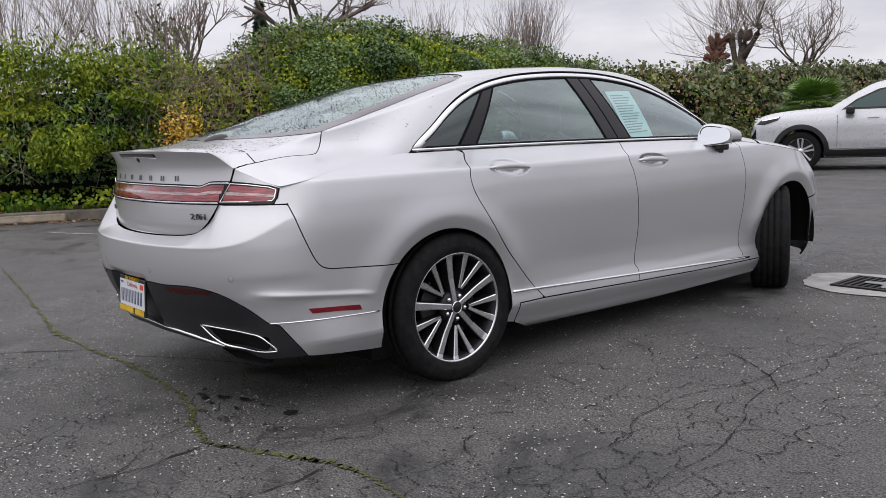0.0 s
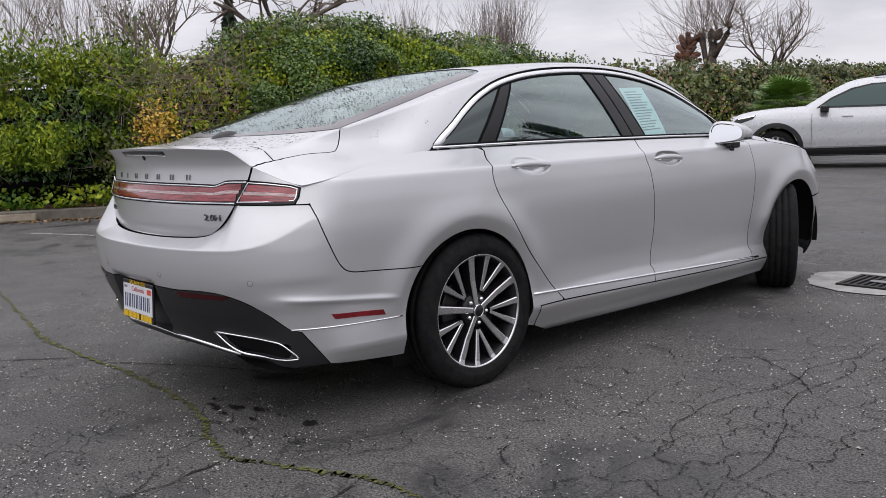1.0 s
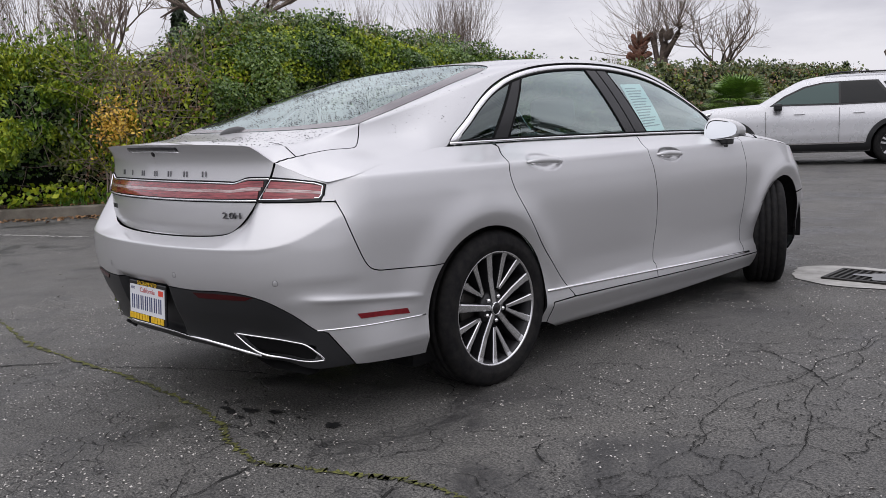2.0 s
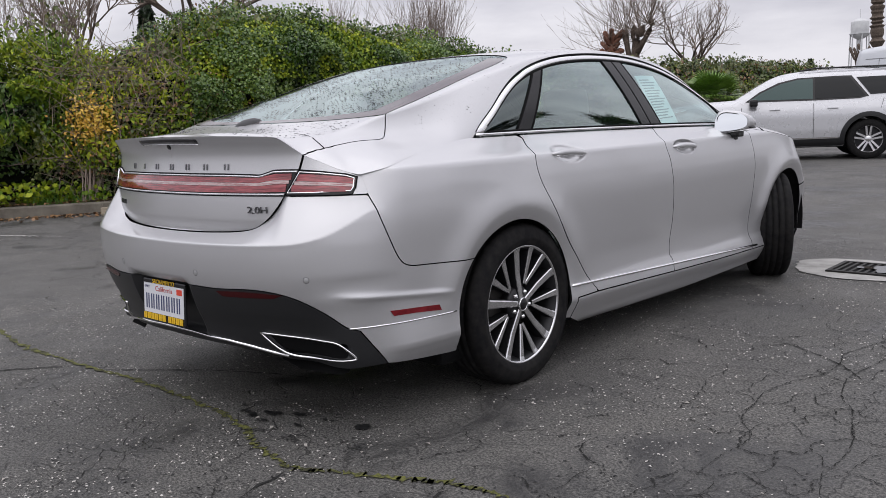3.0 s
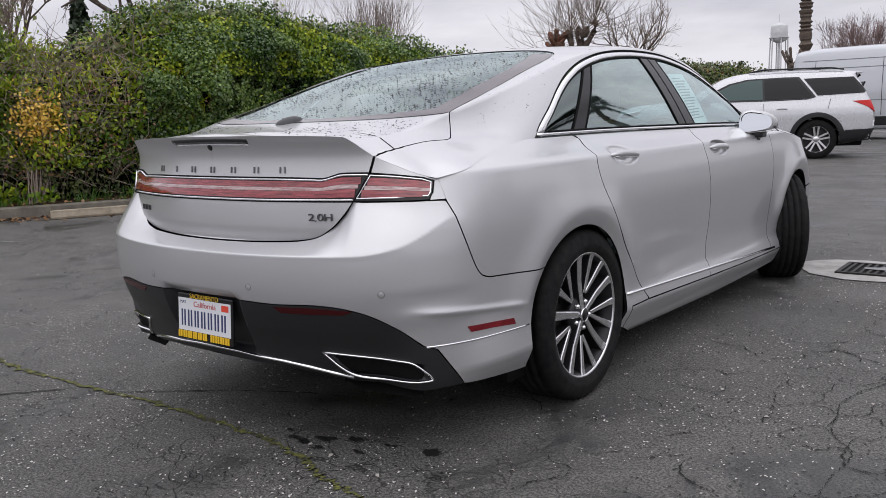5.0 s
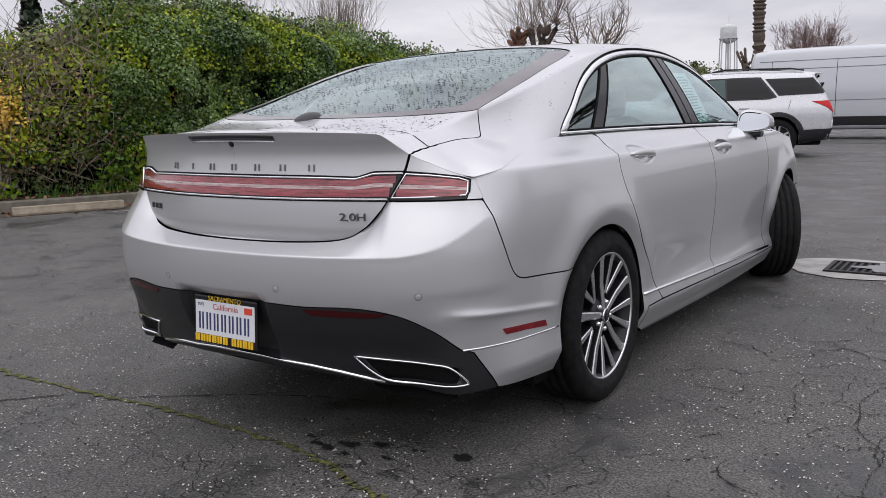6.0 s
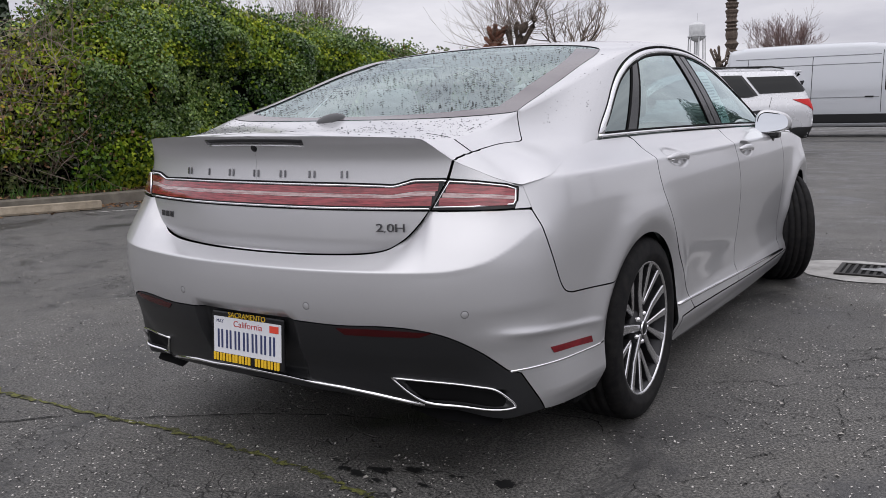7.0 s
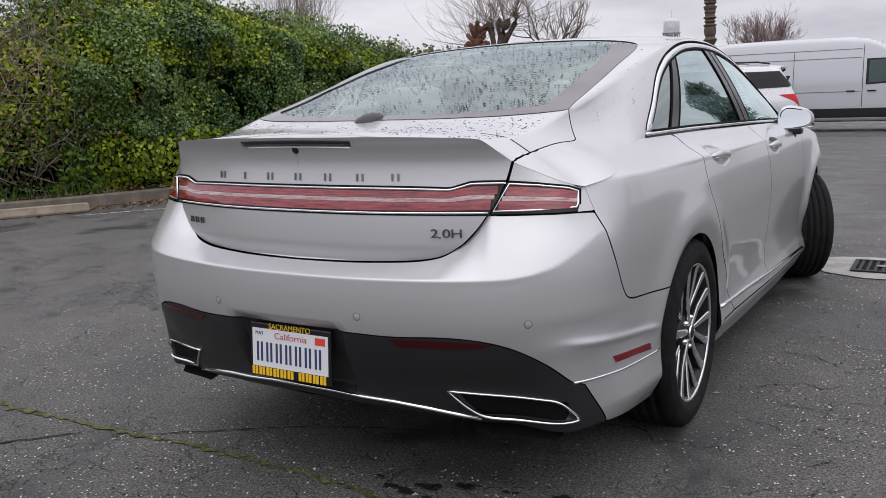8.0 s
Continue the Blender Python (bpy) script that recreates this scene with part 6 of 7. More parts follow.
for y0, y1, z0, z1 in ((3.84, 3.852, 0.70, 2.42), (2.22, 2.232, 0.70, 2.30), (0.62, 0.63, 0.80, 2.30)):
    flank("panel_gap", surf_v, [(y0, z0), (y0, z1), (y1, z1), (y1, z0)], INNER, van, "", 0.15, 0.0, 0.007)
# no pressing in the shape: grey strips paint the grooves' shadow
for z0 in (2.30, 2.06, 1.12):
    flank("pressed_line_shade", surf_v, [(0.30, z0), (0.30, z0 + 0.018), (3.80, z0 + 0.018), (3.80, z0)], Mat("painted_groove_shadow", (0.16, 0.17, 0.18), rough=0.5), van, "", 0.15, 0.004, 0.007)
for y in (3.50, 3.98):
    for s in (-1, 1):
        part("door_handle", box_bm((s * 1.03 - 0.03, y - 0.02, 1.12), (s * 1.03 + 0.03, y + 0.18, 1.16), 0.01), BLACK, van, "black door handle")
for s in (-1, 1):
    part("wing_mirror", box_bm((s * 1.16 - 0.12, 4.72, 1.42), (s * 1.16 + 0.12, 4.85, 1.78), 0.05), BLACK, van, "black wing mirror")
    for y in (1.12, 4.87):
        plain_wheel(van, s * 0.86, y, 0.35, 0.22)
part("underbody", box_bm((-0.85, 0.3, 0.28), (0.85, 5.6, 0.55), 0.05), INNER, van, "dark underbody")
van.matrix_world = pose(-4.96, 24.0 + 1.03, 0, 0, 0, -90) @ Matrix.Diagonal((1, 1.13, 1, 1))

# ---------------------------------------------------------------- the lot: ground, drain, kerbs
gx = [-700, -200, -60, -20, -11, -6, -3, 0, 3, 6, 12, 30, 80, 200, 700]
gv = [(x, y, 0.0) for y in gx for x in gx]
gf = [(j * 15 + i, j * 15 + i + 1, j * 15 + 16 + i, j * 15 + 15 + i) for j in range(14) for i in range(14)]
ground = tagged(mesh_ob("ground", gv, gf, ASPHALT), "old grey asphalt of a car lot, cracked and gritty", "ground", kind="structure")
rng = np.random.RandomState(7)


def crack_mesh(name, lines, mat, z=0.004, label="", category="crack"):
    """Irregular thin strips lying in the asphalt."""
    V, F = [], []
    for pts, w in lines:
        fine = curve(pts, 26 if w > 0.015 else (16 if len(pts) > 6 else 8))
        n = len(fine)
        o = len(V)
        for i, (x, y) in enumerate(fine):
            a, b = fine[max(i - 1, 0)], fine[min(i + 1, n - 1)]
            d = np.array((b[0] - a[0], b[1] - a[1]))
            d = d / max(np.linalg.norm(d), 1e-6)
            j = rng.normal(0, min(0.008, w * 0.55), 2)
            ww = w * (0.25 + 1.3 * rng.rand() ** 1.5) * min(1, 0.15 + 4 * min(i, n - 1 - i) / n)
            px, py = x + j[0] - d[1] * ww / 2, y + j[1] + d[0] * ww / 2
            V += [(px, py, z), (x + j[0] + d[1] * ww / 2, y + j[1] - d[0] * ww / 2, z)]
        F += [(o + 2 * i, o + 2 * i + 1, o + 2 * i + 3, o + 2 * i + 2) for i in range(n - 1)]
    return tagged(mesh_ob(name, V, F, mat, None), label, category, kind="stuff")


main_crack = (((-5.5, -0.55), (-4.45, -0.66), (-2.92, -0.86), (-1.86, -1.02), (-1.25, -1.03), (-0.58, -0.99), (-0.04, -1.0), (0.34, -1.05), (0.55, -1.14), (0.80, -1.18), (0.96, -1.12), (1.19, -1.02),
               (1.33, -0.96), (1.51, -0.94), (1.85, -0.98), (2.4, -1.10)), 0.027)
side_cracks = [(((-1.05, -1.05), (-1.25, -1.25), (-1.42, -1.48), (-1.7, -1.7)), 0.010), (((-0.9, -1.03), (-0.6, -0.82), (-0.25, -0.62), (0.1, -0.5)), 0.009),
               (((0.80, -1.18), (0.86, -1.45), (0.83, -1.8)), 0.010), (((1.33, -0.96), (1.36, -1.2), (1.30, -1.5)), 0.008)]
crack_mesh("moss_crack", [main_crack], CRACK, label="long mossy crack across the asphalt")
crack_mesh("fine_cracks", side_cracks, Mat("dark_crack", (0.010, 0.010, 0.009), rough=0.95), label="thin dark branching cracks in the asphalt")
# alligator cracking on the driven strip beside the car: the borders of irregular plates
def cut_cell(poly, p, q):
    """The part of a polygon nearer to p than to q."""
    mid, n, out = (p + q) / 2, q - p, []
    for i in range(len(poly)):
        a, b = poly[i], poly[(i + 1) % len(poly)]
        da, db = (a - mid) @ n, (b - mid) @ n
        if da <= 0:
            out.append(a)
        if da * db < 0:
            out.append(a + (b - a) * da / (da - db))
    return out


net = []
seeds = []
for k in range(5000):
    p = np.array((0.55 + 2.5 * rng.rand(), -1.75 + 4.3 * rng.rand()))
    gap = 0.105 + 0.09 * abs(p[0] - 1.95) + 0.05 * rng.rand()
    if all(np.hypot(*(p - q)) > gap for q in seeds):
        seeds.append(p)
seeds = np.array(seeds)
for p in seeds:
    near = seeds[np.argsort(np.hypot(*(seeds - p).T))[1:16]]
    cell = [p + np.array(d) * 0.25 for d in ((-1, -1), (1, -1), (1, 1), (-1, 1))]
    for q in near:
        cell = cut_cell(cell, p, q)
    for a, b in zip(cell, cell[1:] + cell[:1]):
        m = (a + b) / 2
        L = np.hypot(*(b - a))
        worn = 1.10 - 0.95 * abs(m[0] - 1.95) + 0.9 * noise.noise(Vector((m[0] * 2.1, m[1] * 1.5, 4))) - 0.22 * max(m[1] - 0.8, 0)
        if L < 0.02 or L > 0.4 or a[0] > b[0] or rng.rand() > worn:
            continue
        side = np.array((a[1] - b[1], b[0] - a[0])) * 0.16
        pts = (tuple(a), tuple(a + (b - a) * 0.35 + side * rng.normal()), tuple(a + (b - a) * 0.7 + side * rng.normal()), tuple(b))
        net.append((pts, 0.0030 + 0.0035 * rng.rand() ** 2))
for x0, sgn in ((1.90, 1), (2.18, -1)):
    pts = [(x0, -0.6)]
    while pts[-1][1] < 2.2:
        pts.append((pts[-1][0] + rng.normal(0.010 * sgn, 0.035), pts[-1][1] + 0.12 + 0.1 * rng.rand()))
    net.append((tuple(pts), 0.0045))
net.append((((1.50, 1.22), (1.83, 1.01), (2.02, 0.80)), 0.008))
crack_mesh("crack_web", net, Mat("web_crack", (0.006, 0.006, 0.005), rough=0.95), label="web of fine cracks in the worn asphalt")


def blot(name, cx, cy, r, mat, label, z=0.005, n=26, stretch=1.0):
    V, F = [(cx, cy, z)], []
    for i in range(n):
        t = 2 * math.pi * i / n
        q = r * (0.6 + 0.7 * rng.rand())
        V.append((cx + q * math.cos(t) * stretch, cy + q * math.sin(t), z))
    F = [(0, 1 + i, 1 + (i + 1) % n) for i in range(n)]
    return tagged(mesh_ob(name, V, F, mat), label, "stain", kind="stuff")


blot("oil_spot", 0.722, -0.790, 0.028, OIL, "small dark oil spot on the asphalt", stretch=1.5)
for x, y, r in ((0.30, -0.90, 0.022), (0.42, -0.84, 0.018), (0.22, -0.95, 0.02), (0.50, -0.92, 0.012), (0.36, -0.97, 0.014), (0.15, -0.90, 0.010), (0.55, -0.82, 0.010)):
    for q in range(5):
        blot("damp_blot", x + rng.normal(0, 1.1 * r), y + rng.normal(0, 0.6 * r), r * (0.25 + 0.5 * rng.rand()), OIL, "dark crumbled blot in the asphalt", z=0.005 + 0.0006 * q, n=11, stretch=1.8)

# worn white bay line before the kerb
crack_mesh("bay_line", [(((-7.35, 3.32), (-7.09, 3.71), (-6.73, 4.26), (-6.45, 4.68)), 0.07), (((-7.95, 0.64), (-7.4, 0.87), (-6.94, 1.05), (-6.3, 1.31)), 0.06)],
           PALECON, label="worn white painted bay line on the asphalt", category="line")
# dark strip across the far lane
seam = []
for i in range(12):
    seam.append((-5.0 + 1.3 * i, 21.4 + 0.03 * rng.normal()))
crack_mesh("lane_seam", [(tuple(seam), 0.16)], OIL, label="dark strip across the far lane", category="seam")

# storm drain in its pale apron
V, F = [(1.42, 3.28, 0.006)], []
for i in range(40):
    t = 2 * math.pi * i / 40
    q = 1 + 0.10 * math.sin(3 * t + 1) + 0.05 * rng.rand()
    V.append((1.42 + 0.58 * q * math.cos(t), 3.28 + 0.36 * q * math.sin(t), 0.006))
F = [(0, 1 + i, 1 + (i + 1) % 40) for i in range(40)]
tagged(mesh_ob("drain_apron", V, F, PALECON), "pale worn concrete round a storm drain", "concrete", kind="structure")
drain = thing("storm_drain", "dark cast-iron storm drain grate in pale concrete", "drain")
# flat near-black slab; its colour stands for the shade below the grate
part("drain_pit_shade", box_bm((1.16, 3.10, 0.004), (1.76, 3.46, 0.009), 0.0), INNER, drain)
fr = bmesh.new()
for lo, hi in (((1.13, 3.07), (1.79, 3.10)), ((1.13, 3.46), (1.79, 3.49)), ((1.13, 3.10), (1.16, 3.46)), ((1.76, 3.10), (1.79, 3.46))):
    box_bm((*lo, 0.004), (*hi, 0.018), 0.003, fr)
part("drain_frame", fr, IRON, drain, "iron frame")
bar = part("grate_bar", box_bm((1.175, 3.10, 0.009), (1.195, 3.46, 0.016), 0.002), IRON, drain, "iron grate bar")
for i in range(1, 13):
    o = bar.copy()
    scene.collection.objects.link(o)
    o.location.x += 0.046 * i


PUDDLE = Mat("puddle_water", (0.02, 0.021, 0.022), rough=0.02, spec=0.6)
blot("puddle", 1.58, 3.29, 0.17, PUDDLE, "shallow puddle lying on the storm drain", z=0.0195, n=22, stretch=1.75)

# kerb along the hedge and the concrete wheel stops before it
hedge_x = pchip([-8, -3, 0, 1.2, 2.5, 4, 6, 9, 15, 24, 36], [-14.5, -12.2, -10.75, -10.15, -9.30, -8.55, -8.05, -7.9, -8.1, -8.4, -8.8])
hedge_top = pchip([-8, 0, 2, 3, 4.1, 4.8, 6, 8, 10, 14, 20, 36], [1.95, 1.95, 1.93, 1.98, 2.16, 2.62, 2.84, 2.70, 2.42, 2.14, 2.30, 2.6])
kv, kf, ys = [], [], np.arange(-8, 34, 0.5)
for y in ys:
    x = float(hedge_x(y)) + 0.55
    kv += [(x + 0.02, y, -0.02), (x + 0.01, y, 0.13), (x - 0.02, y, 0.15), (x - 0.13, y, 0.15), (x - 0.15, y, -0.02)]
for i in range(len(ys) - 1):
    for q in range(4):
        kf.append((i * 5 + q, i * 5 + q + 1, i * 5 + 6 + q, i * 5 + 5 + q))
tagged(mesh_ob("kerb", kv, kf, CONCRETE), "weathered grey concrete kerb under the hedge", "kerb", kind="structure")
sv, sf = [], []
for i, y in enumerate(ys):
    x = float(hedge_x(y)) + 0.43
    sv += [(x, y, 0.12), (x - 0.8, y, 0.17), (x - 4.0, y, 0.20)]
    if i:
        sf += [(i * 3 - 3, i * 3, i * 3 + 1, i * 3 - 2), (i * 3 - 2, i * 3 + 1, i * 3 + 2, i * 3 - 1)]
tagged(mesh_ob("planting_bed", sv, sf, SOIL), "brown leafy soil of the planting bed", "soil", kind="structure")


def wheel_stop(m):
    bm = box_bm((-0.075, -0.66, 0.0), (0.075, 0.66, 0.115), 0.03)
    for v in bm.verts:
        if v.co.z > 0.05:
            v.co.x *= 0.75
    bmesh.ops.recalc_face_normals(bm, faces=bm.faces[:])
    me = bpy.data.meshes.new("wheel_stop")
    bm.to_mesh(me)
    me.materials.append(TANCON.m)
    ob = new("wheel_stop", me)
    ob.matrix_world = m
    return tagged(ob, "worn tan concrete wheel stop on the asphalt", "wheel stop", "wheel stops along the kerb")


wheel_stop(pose(-7.81, 3.18, 0, 0, 0, -27))
wheel_stop(pose(-9.75, 0.72, 0, 0, 0, -30))


# ---------------------------------------------------------------- foliage
def leaf_mesh(name, P, N, size, mat, parent=None, label="", slim=0.62, droop=0.25, kind="stuff"):
    """Many small folded leaves at P, facing about N."""
    n = len(P)
    r = rng.normal(size=(n, 3))
    N = N + 0.85 * r
    N /= np.linalg.norm(N, axis=1, keepdims=True)
    T = rng.normal(size=(n, 3))
    T[:, 2] -= droop * 2
    T -= N * np.sum(T * N, 1, keepdims=True)
    T /= np.linalg.norm(T, axis=1, keepdims=True)
    B = np.cross(N, T)
    s = (size * (0.6 + 0.8 * rng.rand(n)))[:, None]
    a = P - T * s * 0.5
    c = P + T * s * 0.5 - N * s * 0.12
    b = P + B * s * 0.5 * slim + N * s * 0.10
    d = P - B * s * 0.5 * slim + N * s * 0.10
    V = np.stack([a, b, c, d], 1).reshape(-1, 3)
    me = bpy.data.meshes.new(name)
    me.vertices.add(4 * n)
    me.vertices.foreach_set("co", V.astype(np.float32).ravel())
    me.loops.add(4 * n)
    me.loops.foreach_set("vertex_index", np.arange(4 * n, dtype=np.int32))
    me.polygons.add(n)
    me.polygons.foreach_set("loop_start", np.arange(0, 4 * n, 4, dtype=np.int32))
    me.polygons.foreach_set("loop_total", np.full(n, 4, dtype=np.int32))
    me.update(calc_edges=True)
    me.validate()
    me.materials.append(mat.m)
    ob = new(name, me)
    if parent:
        ob.parent = parent
    if label:
        ob["label"] = label
    if kind:
        ob["kind"] = kind
    return ob


def vnoise(P, f, seed=0.0):
    return np.array([noise.noise(Vector((p[0] * f + seed, p[1] * f, p[2] * f))) for p in P])


def hedge_points(y0, y1, n, zlo=0.0, deep=0.30, lump=0.32):
    """Points in the leafy face and crown of the hedge with the way that they face."""
    y = y0 + (y1 - y0) * rng.rand(n)
    top = hedge_top(y) + (0.20 + 0.10 * (y > 13)) * vnoise(np.stack([0 * y, y, 0 * y], 1), 0.9, 8) + 0.12 * vnoise(np.stack([0 * y, y, 0 * y], 1), 2.6, 2)
    u = rng.rand(n) * 1.22
    z = zlo + (top - zlo) * np.minimum(u, 1.0)
    over = np.clip(u - 1, 0, 1) / 0.22
    x = hedge_x(y).copy()
    P = np.stack([x, y, z], 1)
    b = vnoise(P, 0.9) * lump + vnoise(P, 2.3, 5) * lump * 0.45
    belly = 0.30 * np.sin(np.clip(z / top, 0, 1) * math.pi) - 0.45 * np.clip(z / top - 0.78, 0, 1) ** 1.5 / 0.10
    P[:, 0] += b + belly - over * 1.1 - deep * rng.rand(n) ** 2
    P[:, 2] += np.where(u > 1, 0.10 * b / lump + 0.16 * rng.rand(n) ** 3 * 2.0, 0)
    N = np.stack([1.0 - over * 0.8, -0.25 + 0 * y, 0.35 + over * 1.2], 1)
    return P, N


hedge = thing("hedge", "tall dense dark-green ivy hedge along the kerb", "hedge")
P, N = hedge_points(4.2, 13, 185000, 0.12, 0.45, 0.55)
keep = vnoise(P, 2.2, 11) + 0.6 * vnoise(P, 5.0, 4) > -0.30
leaf_mesh("foliage", P[keep], N[keep], 0.047, IVY, hedge, "glossy dark ivy leaves", slim=0.8)
P, N = hedge_points(13, 35, 34000, 0.2, 0.5, 0.55)
keep = vnoise(P, 1.6, 31) + 0.6 * vnoise(P, 4.0, 14) > -0.12
P, N = P[keep], N[keep]
leaf_mesh("foliage", P, N, 0.12, FARLEAF, hedge, "mixed green and brown leaves", slim=0.7)
P, N = hedge_points(6, 35, 3600, 0.9, 0.2)
leaf_mesh("foliage", P, N, 0.065, BRIGHT, hedge, "paler young leaves", slim=0.7)
P, N = hedge_points(11, 35, 2600, 0.4, 0.2)
leaf_mesh("foliage", P, N, 0.10, DRYLEAF, hedge, "brown dead leaves", slim=0.7)
P, N = hedge_points(4.0, 13, 13000, 1.85, 0.20)
leaf_mesh("foliage", P, N, 0.055, BRIGHT, hedge, "pale yellow-green leaves on the crown", slim=0.75)
P, N = hedge_points(4.0, 8, 3200, 0.05, 0.15)
P[:, 2] = 0.15 + (P[:, 2] - 0.05) * 0.33
P[:, 0] += 0.12
leaf_mesh("foliage", P, N, 0.065, BRIGHT, hedge, "yellow-green young ivy at the foot", slim=0.8)
# core sheet behind the leaves; its near-black colour stands for the inner shade
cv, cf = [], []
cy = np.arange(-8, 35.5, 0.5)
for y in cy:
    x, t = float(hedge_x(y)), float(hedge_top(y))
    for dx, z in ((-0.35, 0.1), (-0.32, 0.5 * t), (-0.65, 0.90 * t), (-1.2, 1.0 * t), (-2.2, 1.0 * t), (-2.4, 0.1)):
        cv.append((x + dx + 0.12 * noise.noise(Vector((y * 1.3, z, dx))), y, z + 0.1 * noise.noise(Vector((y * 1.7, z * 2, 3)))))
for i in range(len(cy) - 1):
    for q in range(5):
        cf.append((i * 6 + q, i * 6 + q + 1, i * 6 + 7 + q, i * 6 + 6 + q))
mesh_ob("shade_core", cv, cf, DARKCORE, hedge, "near-black core sheet with the hedge's inner shade painted in")
# sprigs that stand over the top
lines, LP, LN = [], [], []
for k in range(260):
    y = 3.5 + 30 * rng.rand() ** 1.3
    p = Vector((float(hedge_x(y)) - 0.3 - 0.7 * rng.rand(), y, float(hedge_top(y)) - 0.12))
    L = 0.15 + 0.40 * rng.rand() ** 2
    d = Vector((rng.normal(0, 0.4), rng.normal(0, 0.5), 1)).normalized()
    seg = [(p + d * L * q / 3 + Vector((0, 0.03 * q * q * rng.normal(), 0)), 0.006 * (1 - q / 4)) for q in range(4)]
    lines.append(seg)
    for q in range(6):
        LP.append(p + d * L * (0.3 + 0.7 * rng.rand()) + Vector(rng.normal(0, 0.035, 3)))
        LN.append((1, 0, 0.5))
vs, fs = tubes(lines, 3)
mesh_ob("sprig_mass", vs, fs, TWIG, hedge, "thin upright sprigs")["kind"] = "stuff"
leaf_mesh("foliage", np.array([tuple(p) for p in LP]), np.array(LN), 0.085, FARLEAF, hedge, "sparse sprig leaves", slim=0.7)


def twig_cloud(y0, y1, n, L, zr=(0.2, 2.3), mat=TWIG):
    lines = []
    for k in range(n):
        y = y0 + (y1 - y0) * rng.rand()
        p = Vector((float(hedge_x(y)) + 0.25 * rng.rand() - 0.05, y, zr[0] + (zr[1] - zr[0]) * rng.rand()))
        d = Vector((rng.normal(0.2, 0.4), rng.normal(0, 0.7), rng.normal(0.3, 0.7))).normalized()
        seg, l = [], L * (0.4 + rng.rand())
        for q in range(4):
            seg.append((p.copy(), 0.006 * (1 - q / 5)))
            d = (d + Vector(rng.normal(0, 0.25, 3))).normalized()
            p = p + d * l / 3
        lines.append(seg)
    return tubes(lines, 3)


# bright broad-leaved bush, with bare twigs and orange leaves between it and the ivy
bush = thing("bright_bush", "yellow-green leafy bush spilling over the kerb", "bush")
P, N = hedge_points(-7, 2.7, 62000, 0.72, 0.40, 0.80)
k = vnoise(P, 1.3, 21) + 0.6 * vnoise(P, 3.0, 9) > 0.09 - 0.36 * (P[:, 2] > 1.5)
leaf_mesh("foliage", P[k], N[k], 0.085, BRIGHT, bush, "yellow-green drooping leaves", slim=0.40, droop=0.6)
P, N = hedge_points(-7, 3.3, 22000, 0.55, 0.6, 0.4)
P[:, 0] -= 0.22
leaf_mesh("foliage", P, N, 0.07, IVY, bush, "dark green inner leaves", slim=0.6)
P, N = hedge_points(-7, 3.0, 3600, 0.1, 0.15)
P[:, 2] = 0.14 + (P[:, 2] - 0.1) * 0.17
P[:, 0] += 0.10
leaf_mesh("foliage", P, N, 0.075, BRIGHT, bush, "low ivy at the foot", slim=0.8)
vs, fs = twig_cloud(-2, 3.4, 170, 0.7)
mesh_ob("twig_mass", vs, fs, TWIG, bush, "thin grey twigs")["kind"] = "stuff"
thicket = thing("bare_thicket", "tangle of bare grey-brown twigs in the hedge", "bush")
vs, fs = twig_cloud(2.5, 4.3, 520, 0.55)
mesh_ob("twig_mass", vs, fs, TWIG, thicket, "dense bare twigs")["kind"] = "stuff"
P, N = hedge_points(2.3, 4.6, 5200, 0.2, 0.5)
leaf_mesh("foliage", P, N, 0.06, FARLEAF, thicket, "scattered dull leaves")
P, N = hedge_points(2.6, 5.2, 1500, 0.5, 0.15)
leaf_mesh("foliage", P, N, 0.055, DRYLEAF, thicket, "brown dead leaves")
P, N = hedge_points(2.4, 5.0, 4600, 0.6, 0.2)
leaf_mesh("foliage", P, N, 0.085, BRIGHT, thicket, "yellow-green leaves over the twigs", slim=0.5)
cr = []
for cx, cy_, cz, rr_, m_ in ((-10.5, 1.1, 2.30, 0.42, 1500), (-10.3, 2.0, 2.25, 0.40, 1400), (-10.1, 2.8, 2.30, 0.34, 1300), (-9.8, 3.4, 2.15, 0.30, 900)):
    cr.append(rng.normal(size=(m_, 3)) * np.array((rr_ * 0.7, rr_, rr_ * 0.65)) * 0.75 + np.array((cx, cy_, cz)))
P = np.concatenate(cr)
leaf_mesh("foliage", P, np.tile((1.0, -0.3, 0.6), (len(P), 1)), 0.085, BRIGHT, bush, "yellow-green leaves at the top", slim=0.40, droop=0.6)
orange = thing("orange_shrub", "small shrub with orange autumn leaves by the hedge", "shrub")
n = 1050
c = (rng.rand(n, 3) - 0.5) * np.array((0.35, 0.40, 0.34)) + rng.normal(size=(n, 3)) * np.array((0.07, 0.12, 0.15)) + np.array((float(hedge_x(2.95)) + 0.25, 2.95, 1.22))
leaf_mesh("foliage", c, np.tile((1.0, -0.3, 0.3), (n, 1)), 0.050, AUTUMN, orange, "orange and yellow leaves")
lines = []
for k in range(26):
    p0 = Vector((float(hedge_x(2.85)) + 0.25, 2.85 + rng.normal(0, 0.08), 0.15))
    p1 = Vector(tuple(c[k * 30]))
    lines.append([(p0, 0.009), (p0.lerp(p1, 0.5) + Vector(rng.normal(0, 0.05, 3)), 0.006), (p1, 0.003)])
vs, fs = tubes(lines, 4)
mesh_ob("stem_mass", vs, fs, TWIG, orange, "thin stems")

olive = thing("olive_shrub", "loose olive-green shrub rising behind the hedge", "shrub")
n = 520
